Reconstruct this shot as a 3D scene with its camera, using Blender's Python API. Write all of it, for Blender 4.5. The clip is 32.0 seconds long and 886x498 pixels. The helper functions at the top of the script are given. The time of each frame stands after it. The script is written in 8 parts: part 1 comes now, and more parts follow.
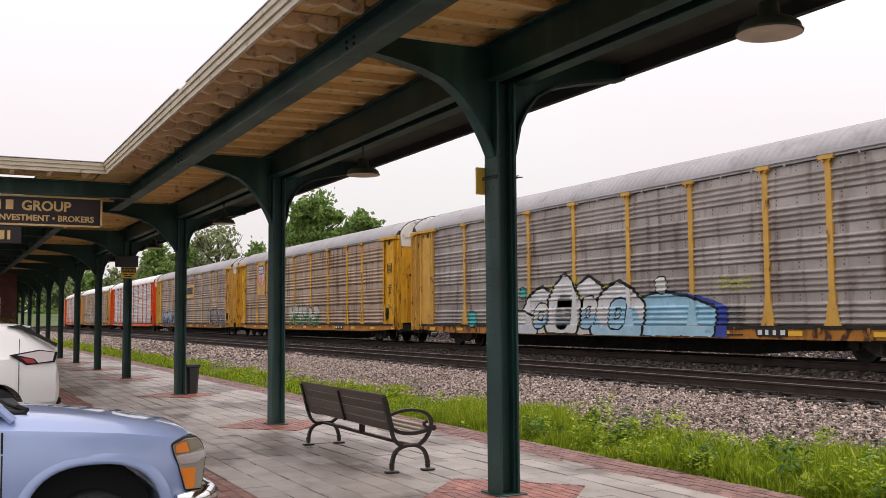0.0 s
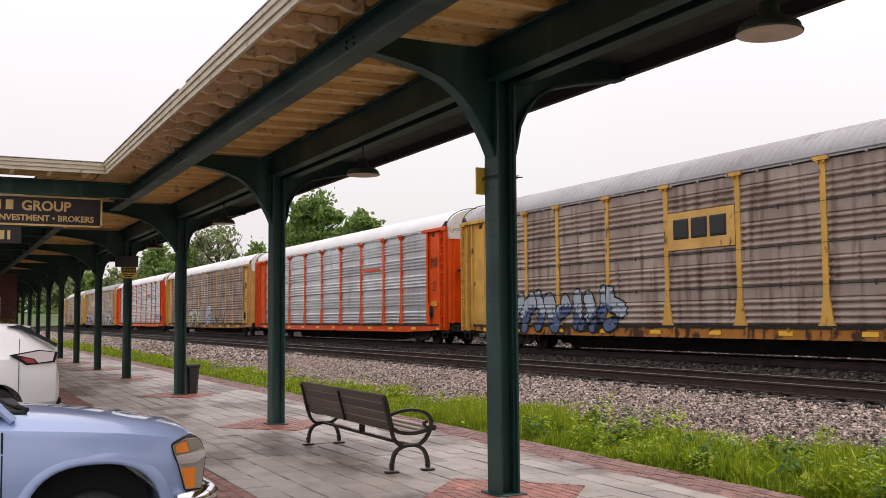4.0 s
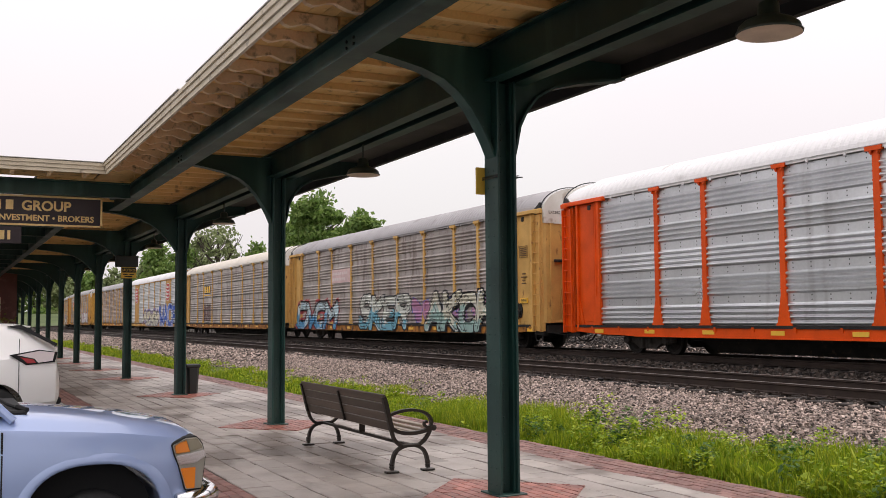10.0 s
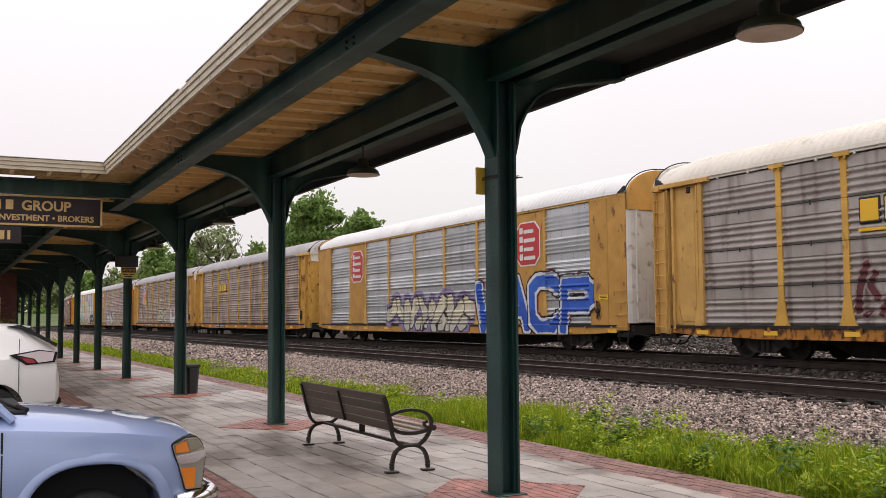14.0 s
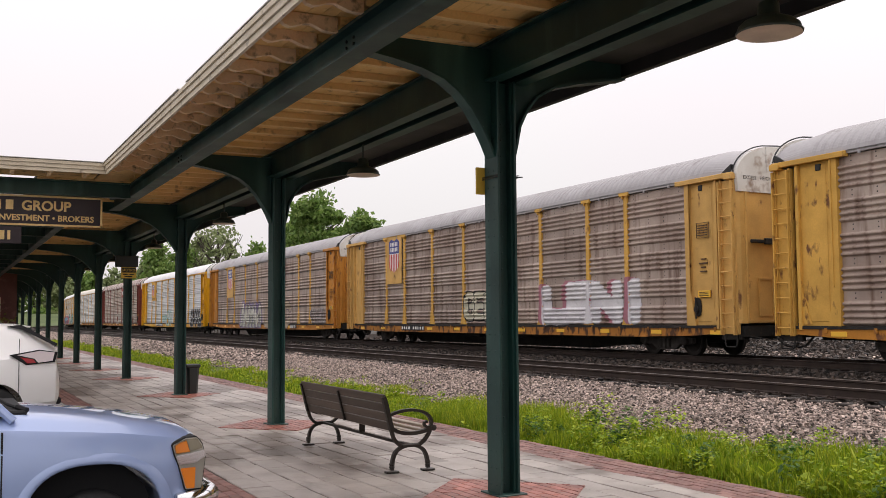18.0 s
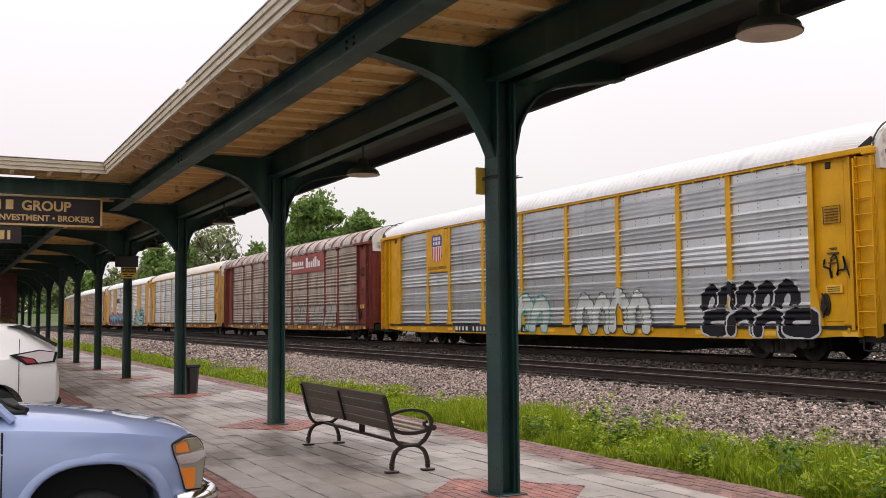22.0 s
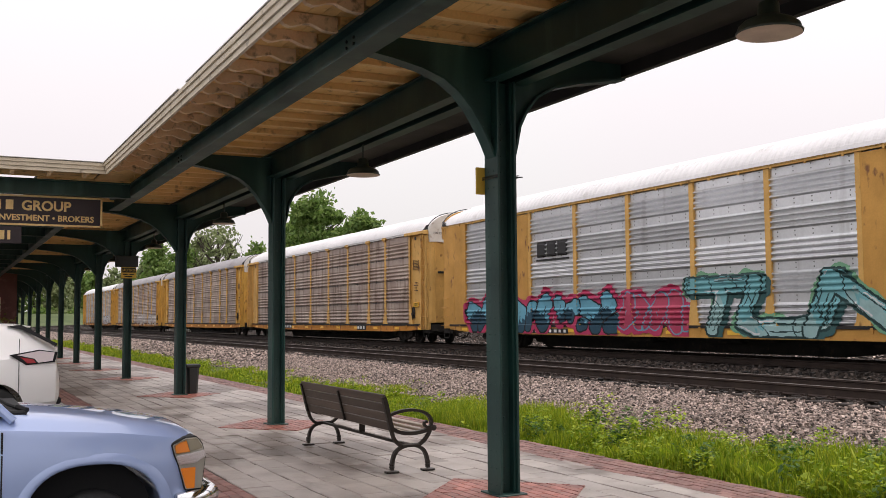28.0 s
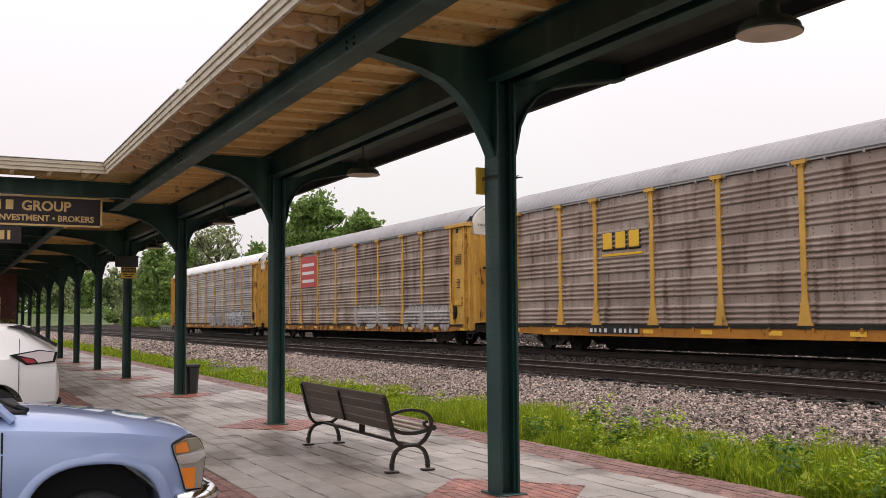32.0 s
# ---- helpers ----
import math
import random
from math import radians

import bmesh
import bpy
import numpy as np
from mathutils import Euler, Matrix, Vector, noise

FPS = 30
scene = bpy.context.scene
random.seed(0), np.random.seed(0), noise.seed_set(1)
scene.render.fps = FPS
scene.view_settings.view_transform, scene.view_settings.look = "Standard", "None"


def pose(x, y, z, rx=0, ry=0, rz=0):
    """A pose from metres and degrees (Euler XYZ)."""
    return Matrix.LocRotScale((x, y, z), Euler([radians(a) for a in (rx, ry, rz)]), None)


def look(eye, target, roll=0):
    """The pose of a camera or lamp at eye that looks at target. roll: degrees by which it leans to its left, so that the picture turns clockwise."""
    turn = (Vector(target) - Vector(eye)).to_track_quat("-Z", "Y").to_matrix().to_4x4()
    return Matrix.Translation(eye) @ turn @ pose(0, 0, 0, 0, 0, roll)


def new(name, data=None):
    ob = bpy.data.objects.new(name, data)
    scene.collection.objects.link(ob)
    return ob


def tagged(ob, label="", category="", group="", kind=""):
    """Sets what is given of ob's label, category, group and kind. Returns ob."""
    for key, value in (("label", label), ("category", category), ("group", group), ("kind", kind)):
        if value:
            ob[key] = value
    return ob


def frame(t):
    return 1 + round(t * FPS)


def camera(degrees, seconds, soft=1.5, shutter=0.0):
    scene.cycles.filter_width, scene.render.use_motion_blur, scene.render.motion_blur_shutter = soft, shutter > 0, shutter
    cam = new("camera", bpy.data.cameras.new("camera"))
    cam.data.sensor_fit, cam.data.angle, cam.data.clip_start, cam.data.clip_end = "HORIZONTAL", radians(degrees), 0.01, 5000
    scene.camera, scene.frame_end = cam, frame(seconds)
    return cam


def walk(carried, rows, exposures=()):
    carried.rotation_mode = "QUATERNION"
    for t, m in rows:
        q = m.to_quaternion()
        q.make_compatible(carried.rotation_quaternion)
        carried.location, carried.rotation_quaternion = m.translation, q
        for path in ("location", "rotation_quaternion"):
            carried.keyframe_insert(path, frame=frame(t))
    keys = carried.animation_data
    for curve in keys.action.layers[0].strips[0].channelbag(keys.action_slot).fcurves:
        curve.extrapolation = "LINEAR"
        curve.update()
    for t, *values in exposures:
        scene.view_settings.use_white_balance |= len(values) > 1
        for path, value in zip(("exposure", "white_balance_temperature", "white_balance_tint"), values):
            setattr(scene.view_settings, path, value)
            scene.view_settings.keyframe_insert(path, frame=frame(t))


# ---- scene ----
# ---------------------------------------------------------------- camera
CAM_H = 1.7
YAW, PITCH, ROLL = radians(26.947), radians(4.035), -0.406
FORWARD = Vector((-math.cos(YAW) * math.cos(PITCH), math.sin(YAW) * math.cos(PITCH), math.sin(PITCH)))
EYE = Vector((0, 0, CAM_H))
cam = camera(48.43, 32.0, soft=0.8, shutter=0.0)
walk(cam, [(0.0, look(EYE, EYE + FORWARD, ROLL)), (32.0, look(EYE, EYE + FORWARD, ROLL))])

# ---------------------------------------------------------------- world and sun
world = bpy.data.worlds.new("overcast_sky")
scene.world = world
world.use_nodes = True
wn, wl = world.node_tree.nodes, world.node_tree.links
wn.clear()
w_out = wn.new("ShaderNodeOutputWorld")
w_bg = wn.new("ShaderNodeBackground")
w_sky = wn.new("ShaderNodeTexSky")
w_sky.sky_type = "NISHITA"
w_sky.sun_disc = False
w_sky.sun_elevation, w_sky.sun_rotation = radians(56), radians(22)
w_sky.dust_density = 4.0
w_gain = wn.new("ShaderNodeVectorMath")
w_gain.operation = "SCALE"
w_gain.inputs["Scale"].default_value = 0.1
w_mix = wn.new("ShaderNodeMix")
w_mix.data_type = "RGBA"
w_mix.inputs["Factor"].default_value = 0.9
w_tc = wn.new("ShaderNodeTexCoord")
w_noise = wn.new("ShaderNodeTexNoise")
w_noise.inputs["Scale"].default_value = 1.6
w_noise.inputs["Detail"].default_value = 3.0
w_ramp = wn.new("ShaderNodeValToRGB")
w_ramp.color_ramp.elements[0].position, w_ramp.color_ramp.elements[0].color = 0.3, (1.0, 0.905, 0.94, 1)
w_ramp.color_ramp.elements[1].position, w_ramp.color_ramp.elements[1].color = 0.62, (1.0, 0.955, 0.955, 1)
wl.new(w_tc.outputs["Generated"], w_noise.inputs["Vector"])
wl.new(w_noise.outputs["Fac"], w_ramp.inputs["Fac"])
wl.new(w_sky.outputs["Color"], w_gain.inputs[0])
wl.new(w_gain.outputs["Vector"], w_mix.inputs["A"])
wl.new(w_ramp.outputs["Color"], w_mix.inputs["B"])
wl.new(w_mix.outputs["Result"], w_bg.inputs["Color"])
# an overcast sky is brighter overhead than low down
w_sep, w_up, w_mul = wn.new("ShaderNodeSeparateXYZ"), wn.new("ShaderNodeMapRange"), wn.new("ShaderNodeMath")
wl.new(w_tc.outputs["Generated"], w_sep.inputs[0])
wl.new(w_sep.outputs["Z"], w_up.inputs["Value"])
w_up.inputs["From Min"].default_value, w_up.inputs["From Max"].default_value = 0.0, 1.0
w_up.inputs["To Min"].default_value, w_up.inputs["To Max"].default_value = 0.865, 1.90
w_mul.operation = "MULTIPLY"
w_mul.inputs[1].default_value = 1.0
wl.new(w_up.outputs["Result"], w_mul.inputs[0])
wl.new(w_mul.outputs[0], w_bg.inputs["Strength"])
wl.new(w_bg.outputs["Background"], w_out.inputs["Surface"])

sun_data = bpy.data.lights.new("sun", "SUN")
sun_data.energy, sun_data.angle, sun_data.color = 1.0, radians(25), (1.0, 0.97, 0.93)
sun = new("sun", sun_data)
sun.matrix_world = look((15, 37.5, 60), (0, 0, 0))
scene.view_settings.exposure = 0.0


# ---------------------------------------------------------------- materials
def mat(name, a, b=None, rough=0.7, metal=0.0, scale=3.0, spots=None, spot_at=0.62, spot_scale=6.0,
        grain=60.0, bump=0.15, rand=0.12, streak=False, depth=0.01, stretch=(1, 1, 1), world=False, edge=(0.08, 0.12)):
    """A surface of two tones that drift into one another, spots or stains of a third, fine grain and relief."""
    m = bpy.data.materials.new(name)
    m.use_nodes = True
    n, l = m.node_tree.nodes, m.node_tree.links
    bsdf = n["Principled BSDF"]
    b = b or tuple(c * 0.8 for c in a)
    tc, info = n.new("ShaderNodeTexCoord"), n.new("ShaderNodeObjectInfo")
    shift = n.new("ShaderNodeVectorMath")
    shift.operation = "MULTIPLY_ADD"
    comb = n.new("ShaderNodeCombineXYZ")
    for i in range(3):
        l.new(info.outputs["Random"], comb.inputs[i])
    shift.inputs[1].default_value = (37.0, 53.0, 71.0)
    l.new(comb.outputs[0], shift.inputs[0])
    l.new(tc.outputs["Object"], shift.inputs[2])
    mp = n.new("ShaderNodeMapping")
    mp.inputs["Scale"].default_value = stretch
    l.new(shift.outputs[0], mp.inputs["Vector"])

    def noise_tex(s, d, vec=mp.outputs[0]):
        t = n.new("ShaderNodeTexNoise")
        t.inputs["Scale"].default_value, t.inputs["Detail"].default_value = s, d
        l.new(vec, t.inputs["Vector"])
        return t

    def mix(fac, ca, cb, kind="MIX"):
        x = n.new("ShaderNodeMix")
        x.data_type, x.blend_type = "RGBA", kind
        for sock, val in (("Factor", fac), ("A", ca), ("B", cb)):
            if isinstance(val, (tuple, float, int)):
                x.inputs[sock].default_value = (*val, 1) if isinstance(val, tuple) else val
            else:
                l.new(val, x.inputs[sock])
        return x.outputs["Result"]

    def ramp(sock, lo, hi):
        r = n.new("ShaderNodeMapRange")
        r.inputs["From Min"].default_value, r.inputs["From Max"].default_value = lo, hi
        l.new(sock, r.inputs["Value"])
        return r.outputs["Result"]

    big = noise_tex(scale, 4)
    col = mix(ramp(big.outputs["Fac"], 0.35, 0.65), a, b)
    if spots:
        vec = mp.outputs[0]
        if streak:
            sm = n.new("ShaderNodeMapping")
            sm.inputs["Scale"].default_value = (1.0, 1.0, 0.12 if streak is True else streak)
            l.new(shift.outputs[0], sm.inputs["Vector"])
            vec = sm.outputs[0]
        if world:
            wm = n.new("ShaderNodeMapping")
            wm.inputs["Scale"].default_value = (0.45, 1.0, 1.0)
            l.new(n.new("ShaderNodeNewGeometry").outputs["Position"], wm.inputs["Vector"])
            vec = wm.outputs[0]
        st = noise_tex(spot_scale, 5, vec)
        col = mix(ramp(st.outputs["Fac"], spot_at - edge[0], spot_at + edge[1]), col, spots)
    fine = noise_tex(grain, 6)
    col = mix(0.35, col, mix(fine.outputs["Fac"], (0.62, 0.62, 0.62), (1.25, 1.25, 1.25)), "MULTIPLY")
    if rand:
        hs = n.new("ShaderNodeHueSaturation")
        l.new(ramp(info.outputs["Random"], 0, 1), hs.inputs["Value"])
        r = hs.inputs["Value"].links[0].from_node
        r.inputs["To Min"].default_value, r.inputs["To Max"].default_value = 1 - rand, 1 + rand
        l.new(col, hs.inputs["Color"])
        col = hs.outputs["Color"]
    l.new(col, bsdf.inputs["Base Color"])
    rr = ramp(big.outputs["Fac"], 0.2, 0.8)
    rr.node.inputs["To Min"].default_value, rr.node.inputs["To Max"].default_value = max(0.02, rough - 0.1), min(1, rough + 0.1)
    l.new(rr, bsdf.inputs["Roughness"])
    bsdf.inputs["Metallic"].default_value = metal
    if bump:
        bp = n.new("ShaderNodeBump")
        bp.inputs["Strength"].default_value, bp.inputs["Distance"].default_value = bump, depth
        l.new(fine.outputs["Fac"], bp.inputs["Height"])
        l.new(bp.outputs["Normal"], bsdf.inputs["Normal"])
    return m


def plain(name, c, rough=0.5, metal=0.0, coat=0.0, alpha=1.0, glow=0.0, trans=0.0):
    m = bpy.data.materials.new(name)
    m.use_nodes = True
    b = m.node_tree.nodes["Principled BSDF"]
    b.inputs["Base Color"].default_value = (*c, 1)
    b.inputs["Roughness"].default_value, b.inputs["Metallic"].default_value = rough, metal
    b.inputs["Coat Weight"].default_value = coat
    b.inputs["Coat Roughness"].default_value = 0.04
    b.inputs["Transmission Weight"].default_value = trans
    return m


# ---------------------------------------------------------------- mesh helpers
def link(name, bm, material, parent=None, label="", at=None, smooth=False):
    """Links a bmesh as one mesh object under its parent."""
    me = bpy.data.meshes.new(name)
    if smooth:
        for f in bm.faces:
            f.smooth = True
    bm.to_mesh(me)
    bm.free()
    for m in (material if isinstance(material, (list, tuple)) else [material]):
        me.materials.append(m)
    return place(name, me, parent, label, at)


def place(name, me, parent=None, label="", at=None):
    ob = new(name, me)
    if parent:
        ob.parent = parent
    if at is not None:
        ob.matrix_basis = at if isinstance(at, Matrix) else Matrix.Translation(at)
    if label:
        ob["label"] = label
    return ob


part = link


def empty(name, label, category, at=(0, 0, 0), group="", kind=""):
    ob = new(name)
    ob.empty_display_size = 0.2
    ob.matrix_basis = at if isinstance(at, Matrix) else Matrix.Translation(at)
    return tagged(ob, label, category, group, kind)


def box(bm, x0, x1, y0, y1, z0, z1, bev=0.0, mi=0):
    vs = [bm.verts.new((x, y, z)) for x in (x0, x1) for y in (y0, y1) for z in (z0, z1)]
    fs = [bm.faces.new([vs[i] for i in q]) for q in
          ((0, 1, 3, 2), (4, 6, 7, 5), (0, 4, 5, 1), (2, 3, 7, 6), (0, 2, 6, 4), (1, 5, 7, 3))]
    for f in fs:
        f.material_index = mi
    if bev:
        es = list({e for f in fs for e in f.edges})
        r = bmesh.ops.bevel(bm, geom=es, offset=bev, segments=1, affect="EDGES", profile=0.5)
        for f in r["faces"]:
            f.material_index = mi
    return vs


def prism(bm, pts, a, b, axis="x", mi=0):
    """An outline extruded from a to b along an axis. Outline points are the two other coordinates in order."""
    def P(u, v, w):
        return {"x": (w, u, v), "y": (u, w, v), "z": (u, v, w)}[axis]
    lo = [bm.verts.new(P(u, v, a)) for u, v in pts]
    hi = [bm.verts.new(P(u, v, b)) for u, v in pts]
    k = len(pts)
    fs = [bm.faces.new(lo[::-1]), bm.faces.new(hi)]
    for i in range(k):
        fs.append(bm.faces.new([lo[i], lo[(i + 1) % k], hi[(i + 1) % k], hi[i]]))
    for f in fs:
        f.material_index = mi
    bmesh.ops.recalc_face_normals(bm, faces=fs)
    return fs


def tube(bm, path, r, n=8, mi=0, caps=True):
    """A round bar along a path of points; r is one radius or one for each point."""
    path = [Vector(p) for p in path]
    rings = []
    for i, p in enumerate(path):
        d = (path[min(i + 1, len(path) - 1)] - path[max(i - 1, 0)]).normalized()
        u = d.orthogonal().normalized() if abs(d.z) > 0.95 else Vector((-d.y, d.x, 0)).normalized()
        w = d.cross(u)
        rad = r[i] if isinstance(r, (list, tuple)) else r
        rings.append([bm.verts.new(p + (u * math.cos(2 * math.pi * k / n) + w * math.sin(2 * math.pi * k / n)) * rad) for k in range(n)])
    fs = []
    for a, b in zip(rings, rings[1:]):
        for k in range(n):
            fs.append(bm.faces.new([a[k], a[(k + 1) % n], b[(k + 1) % n], b[k]]))
    if caps:
        fs += [bm.faces.new(rings[0][::-1]), bm.faces.new(rings[-1])]
    for f in fs:
        f.material_index = mi
    return rings


def lathe(bm, prof, n=24, c=(0, 0, 0), mi=0, axis="z"):
    """A turned shape from (radius, height) pairs."""
    rings = []
    for r, h in prof:
        ring = []
        for k in range(n):
            a = 2 * math.pi * k / n
            u, v = r * math.cos(a), r * math.sin(a)
            q = {"z": (u, v, h), "y": (u, h, v), "x": (h, u, v)}[axis]
            ring.append(bm.verts.new((q[0] + c[0], q[1] + c[1], q[2] + c[2])))
        rings.append(ring)
    fs = []
    for a, b in zip(rings, rings[1:]):
        for k in range(n):
            fs.append(bm.faces.new([a[k], a[(k + 1) % n], b[(k + 1) % n], b[k]]))
    for ring in (rings[0][::-1], rings[-1]):
        fs.append(bm.faces.new(ring))
    for f in fs:
        f.material_index = mi
    bmesh.ops.recalc_face_normals(bm, faces=fs)


def mesh_of(name, verts, faces, mats, idx=None, smooth=False):
    me = bpy.data.meshes.new(name)
    me.from_pydata([tuple(v) for v in verts], [], [tuple(f) for f in faces])
    for m in mats:
        me.materials.append(m)
    if idx is not None:
        me.polygons.foreach_set("material_index", np.asarray(idx, dtype=np.int32))
    if smooth:
        me.polygons.foreach_set("use_smooth", np.ones(len(me.polygons), dtype=bool))
    me.update()
    return me


def bez(p0, p1, p2, p3, n=10):
    p0, p1, p2, p3 = map(Vector, (p0, p1, p2, p3))
    return [p0 * (1 - t) ** 3 + p1 * 3 * t * (1 - t) ** 2 + p2 * 3 * t * t * (1 - t) + p3 * t ** 3 for t in (i / n for i in range(n + 1))]


def words(name, text, size, material, parent, at, label="", align="CENTER", extrude=0.002, bold=0.0):
    """Raised lettering in the built-in font, as a mesh."""
    cu = bpy.data.curves.new(name, "FONT")
    cu.body, cu.size, cu.align_x, cu.extrude, cu.resolution_u = text, size, align, extrude, 3
    cu.offset = bold
    tmp = bpy.data.objects.new(name, cu)
    scene.collection.objects.link(tmp)
    dg = bpy.context.evaluated_depsgraph_get()
    me = bpy.data.meshes.new_from_object(tmp.evaluated_get(dg))
    bpy.data.objects.remove(tmp)
    me.materials.clear()
    me.materials.append(material)
    return place(name, me, parent, label, at)


# ---------------------------------------------------------------- the line's geometry
RAIL_Z = 0.60
NEAR_TRACK_Y, TRAIN_TRACK_Y = 13.145, 19.82
BEND_X, BEND_R = -150.0, 500.0          # the line bends away beyond this point


def along(x, y0):
    """Place and heading (degrees) on a track whose straight part lies at y0, at x along it."""
    if x >= BEND_X:
        return x, y0, 0.0
    r = BEND_R - (y0 - TRAIN_TRACK_Y)
    a = (BEND_X - x) / BEND_R
    return BEND_X - r * math.sin(a), y0 + r * (1 - math.cos(a)), -math.degrees(a)


CAR_PITCH, FIRST_CAR_X = 28.5, -25.124


def travelled(t):
    """Metres rolled since the start: about 15.4 m/s, gaining a little at first and then slowing slightly."""
    return 15.3672 * t + 0.009752 * t ** 2 - 0.00052133 * t ** 3 + 6.2631e-6 * t ** 4


# ---------------------------------------------------------------- materials of the train
def paint_set(name, c, rust=(0.16, 0.07, 0.03), at=0.66, rough=0.6, edge=(0.03, 0.07), streak=0.5):
    return mat(name, c, tuple(v * 0.8 for v in c), rough=rough, scale=1.5, spots=rust, spot_at=at, spot_scale=4.5, grain=25, bump=0.1, rand=0.05, streak=streak, edge=edge)


M_PANEL = {
    "grey": mat("weathered_galvanised_panel", (0.46, 0.415, 0.39), (0.34, 0.30, 0.275), rough=0.42, metal=0.3, scale=0.8, spots=(0.17, 0.12, 0.10), spot_at=0.60, spot_scale=3.4, grain=12, bump=0.1, rand=0.08, streak=True),
    "brown": mat("grimy_brown_panel", (0.44, 0.355, 0.30), (0.31, 0.235, 0.195), rough=0.5, metal=0.15, scale=0.8, spots=(0.15, 0.09, 0.065), spot_at=0.58, spot_scale=4.0, grain=12, bump=0.1, rand=0.1, streak=True),
    "rust": mat("rust_brown_panel", (0.31, 0.22, 0.175), (0.205, 0.135, 0.105), rough=0.55, metal=0.1, scale=0.8, spots=(0.52, 0.46, 0.42), spot_at=0.61, spot_scale=4.0, grain=12, bump=0.1, rand=0.12, streak=True),
    "ochre": mat("rusty_ochre_panel", (0.50, 0.37, 0.27), (0.38, 0.26, 0.175), rough=0.55, metal=0.1, scale=0.8, spots=(0.15, 0.08, 0.04), spot_at=0.58, spot_scale=3.4, grain=12, bump=0.1, rand=0.1, streak=True),
    "silver": mat("bright_galvanised_panel", (0.66, 0.675, 0.69), (0.56, 0.575, 0.59), rough=0.35, metal=0.75, scale=0.6, spots=(0.44, 0.44, 0.45), spot_at=0.66, spot_scale=2.4, grain=14, bump=0.06, rand=0.05, streak=True),
    "pink": mat("faded_beige_grey_panel", (0.47, 0.39, 0.32), (0.33, 0.26, 0.20), rough=0.5, metal=0.2, scale=0.8, spots=(0.17, 0.10, 0.07), spot_at=0.59, spot_scale=3.4, grain=12, bump=0.1, rand=0.08, streak=True),
}
M_PAINT = {
    "yellow": paint_set("weathered_yellow_paint", (0.70, 0.40, 0.085), at=0.64),
    "tan": paint_set("faded_tan_yellow_paint", (0.69, 0.41, 0.125), at=0.66),
    "ochre": paint_set("rusty_ochre_paint", (0.55, 0.23, 0.035), rust=(0.17, 0.07, 0.03), at=0.61),
    "sill": paint_set("grimy_orange_sill_paint", (0.47, 0.195, 0.035), rust=(0.075, 0.034, 0.018), at=0.525),
    "rusted": paint_set("rust_eaten_yellow_paint", (0.76, 0.40, 0.025), rust=(0.22, 0.075, 0.03), at=0.585, edge=(0.02, 0.05), streak=0.3),
    "caramel": paint_set("dull_caramel_paint", (0.58, 0.31, 0.075), rust=(0.20, 0.09, 0.04), at=0.65),
    "bright": paint_set("bright_yellow_paint", (0.76, 0.39, 0.008), at=0.80, rough=0.45),
    "orange": paint_set("bright_orange_paint", (0.80, 0.088, 0.003), at=0.82, rough=0.45),
    "red": paint_set("oxide_red_paint", (0.20, 0.042, 0.030), at=0.66),
}
for m_paint in M_PAINT.values():
    m_paint.node_tree.nodes["Principled BSDF"].inputs["Specular IOR Level"].default_value = 0.25
M_ROOF = {
    "grey": mat("grey_roof_sheet", (0.40, 0.385, 0.395), (0.34, 0.325, 0.33), rough=0.6, scale=0.5, spots=(0.26, 0.24, 0.24), spot_at=0.64, spot_scale=1.5, grain=10, bump=0.05, rand=0.05),
    "white": mat("white_roof_sheet", (0.80, 0.79, 0.79), (0.72, 0.71, 0.71), rough=0.5, scale=0.5, spots=(0.5, 0.48, 0.46), spot_at=0.70, spot_scale=1.5, grain=10, bump=0.05, rand=0.05),
    "cream": mat("cream_roof_sheet", (0.70, 0.65, 0.57), (0.62, 0.57, 0.49), rough=0.5, scale=0.5, spots=(0.42, 0.38, 0.33), spot_at=0.68, spot_scale=1.5, grain=10, bump=0.05, rand=0.05),
    "rusty": mat("rust_streaked_roof_sheet", (0.54, 0.48, 0.44), (0.45, 0.38, 0.34), rough=0.7, scale=0.8, spots=(0.12, 0.05, 0.04), spot_at=0.58, spot_scale=2.5, grain=10, bump=0.05, rand=0.05),
}
M_ROOF_RUST = mat("rusted_roof_seam", (0.17, 0.065, 0.045), (0.10, 0.04, 0.03), rough=0.8, scale=3.0, spots=(0.36, 0.30, 0.27), spot_at=0.60, spot_scale=5.0, grain=10, bump=0.05, rand=0.05)
M_WHITE_END = mat("dirty_white_paint", (0.72, 0.70, 0.66), (0.6, 0.57, 0.52), rough=0.6, scale=1.2, spots=(0.25, 0.15, 0.09), spot_at=0.64, spot_scale=3.0, rand=0.05)
M_UNDER = mat("grimy_black_steel", (0.020, 0.017, 0.015), (0.011, 0.010, 0.009), rough=0.85, scale=2.0, spots=(0.07, 0.045, 0.03), spot_at=0.66, rand=0.1)
M_WHEEL = mat("dark_wheel_steel", (0.035, 0.028, 0.024), (0.02, 0.018, 0.016), rough=0.6, metal=0.4, scale=4.0, rand=0.1)
M_BOGIE = mat("dusty_cast_steel", (0.085, 0.075, 0.068), (0.045, 0.038, 0.034), rough=0.85, scale=4.0, rand=0.1)
M_BLACK = plain("black_stencil_paint", (0.012, 0.012, 0.013), 0.6)
M_FADED = plain("faded_black_stencil", (0.10, 0.055, 0.025), 0.7)
M_WHITE = plain("white_stencil_paint", (0.75, 0.74, 0.72), 0.6)
M_SIGN_RED = plain("red_logo_paint", (0.50, 0.03, 0.03), 0.5)
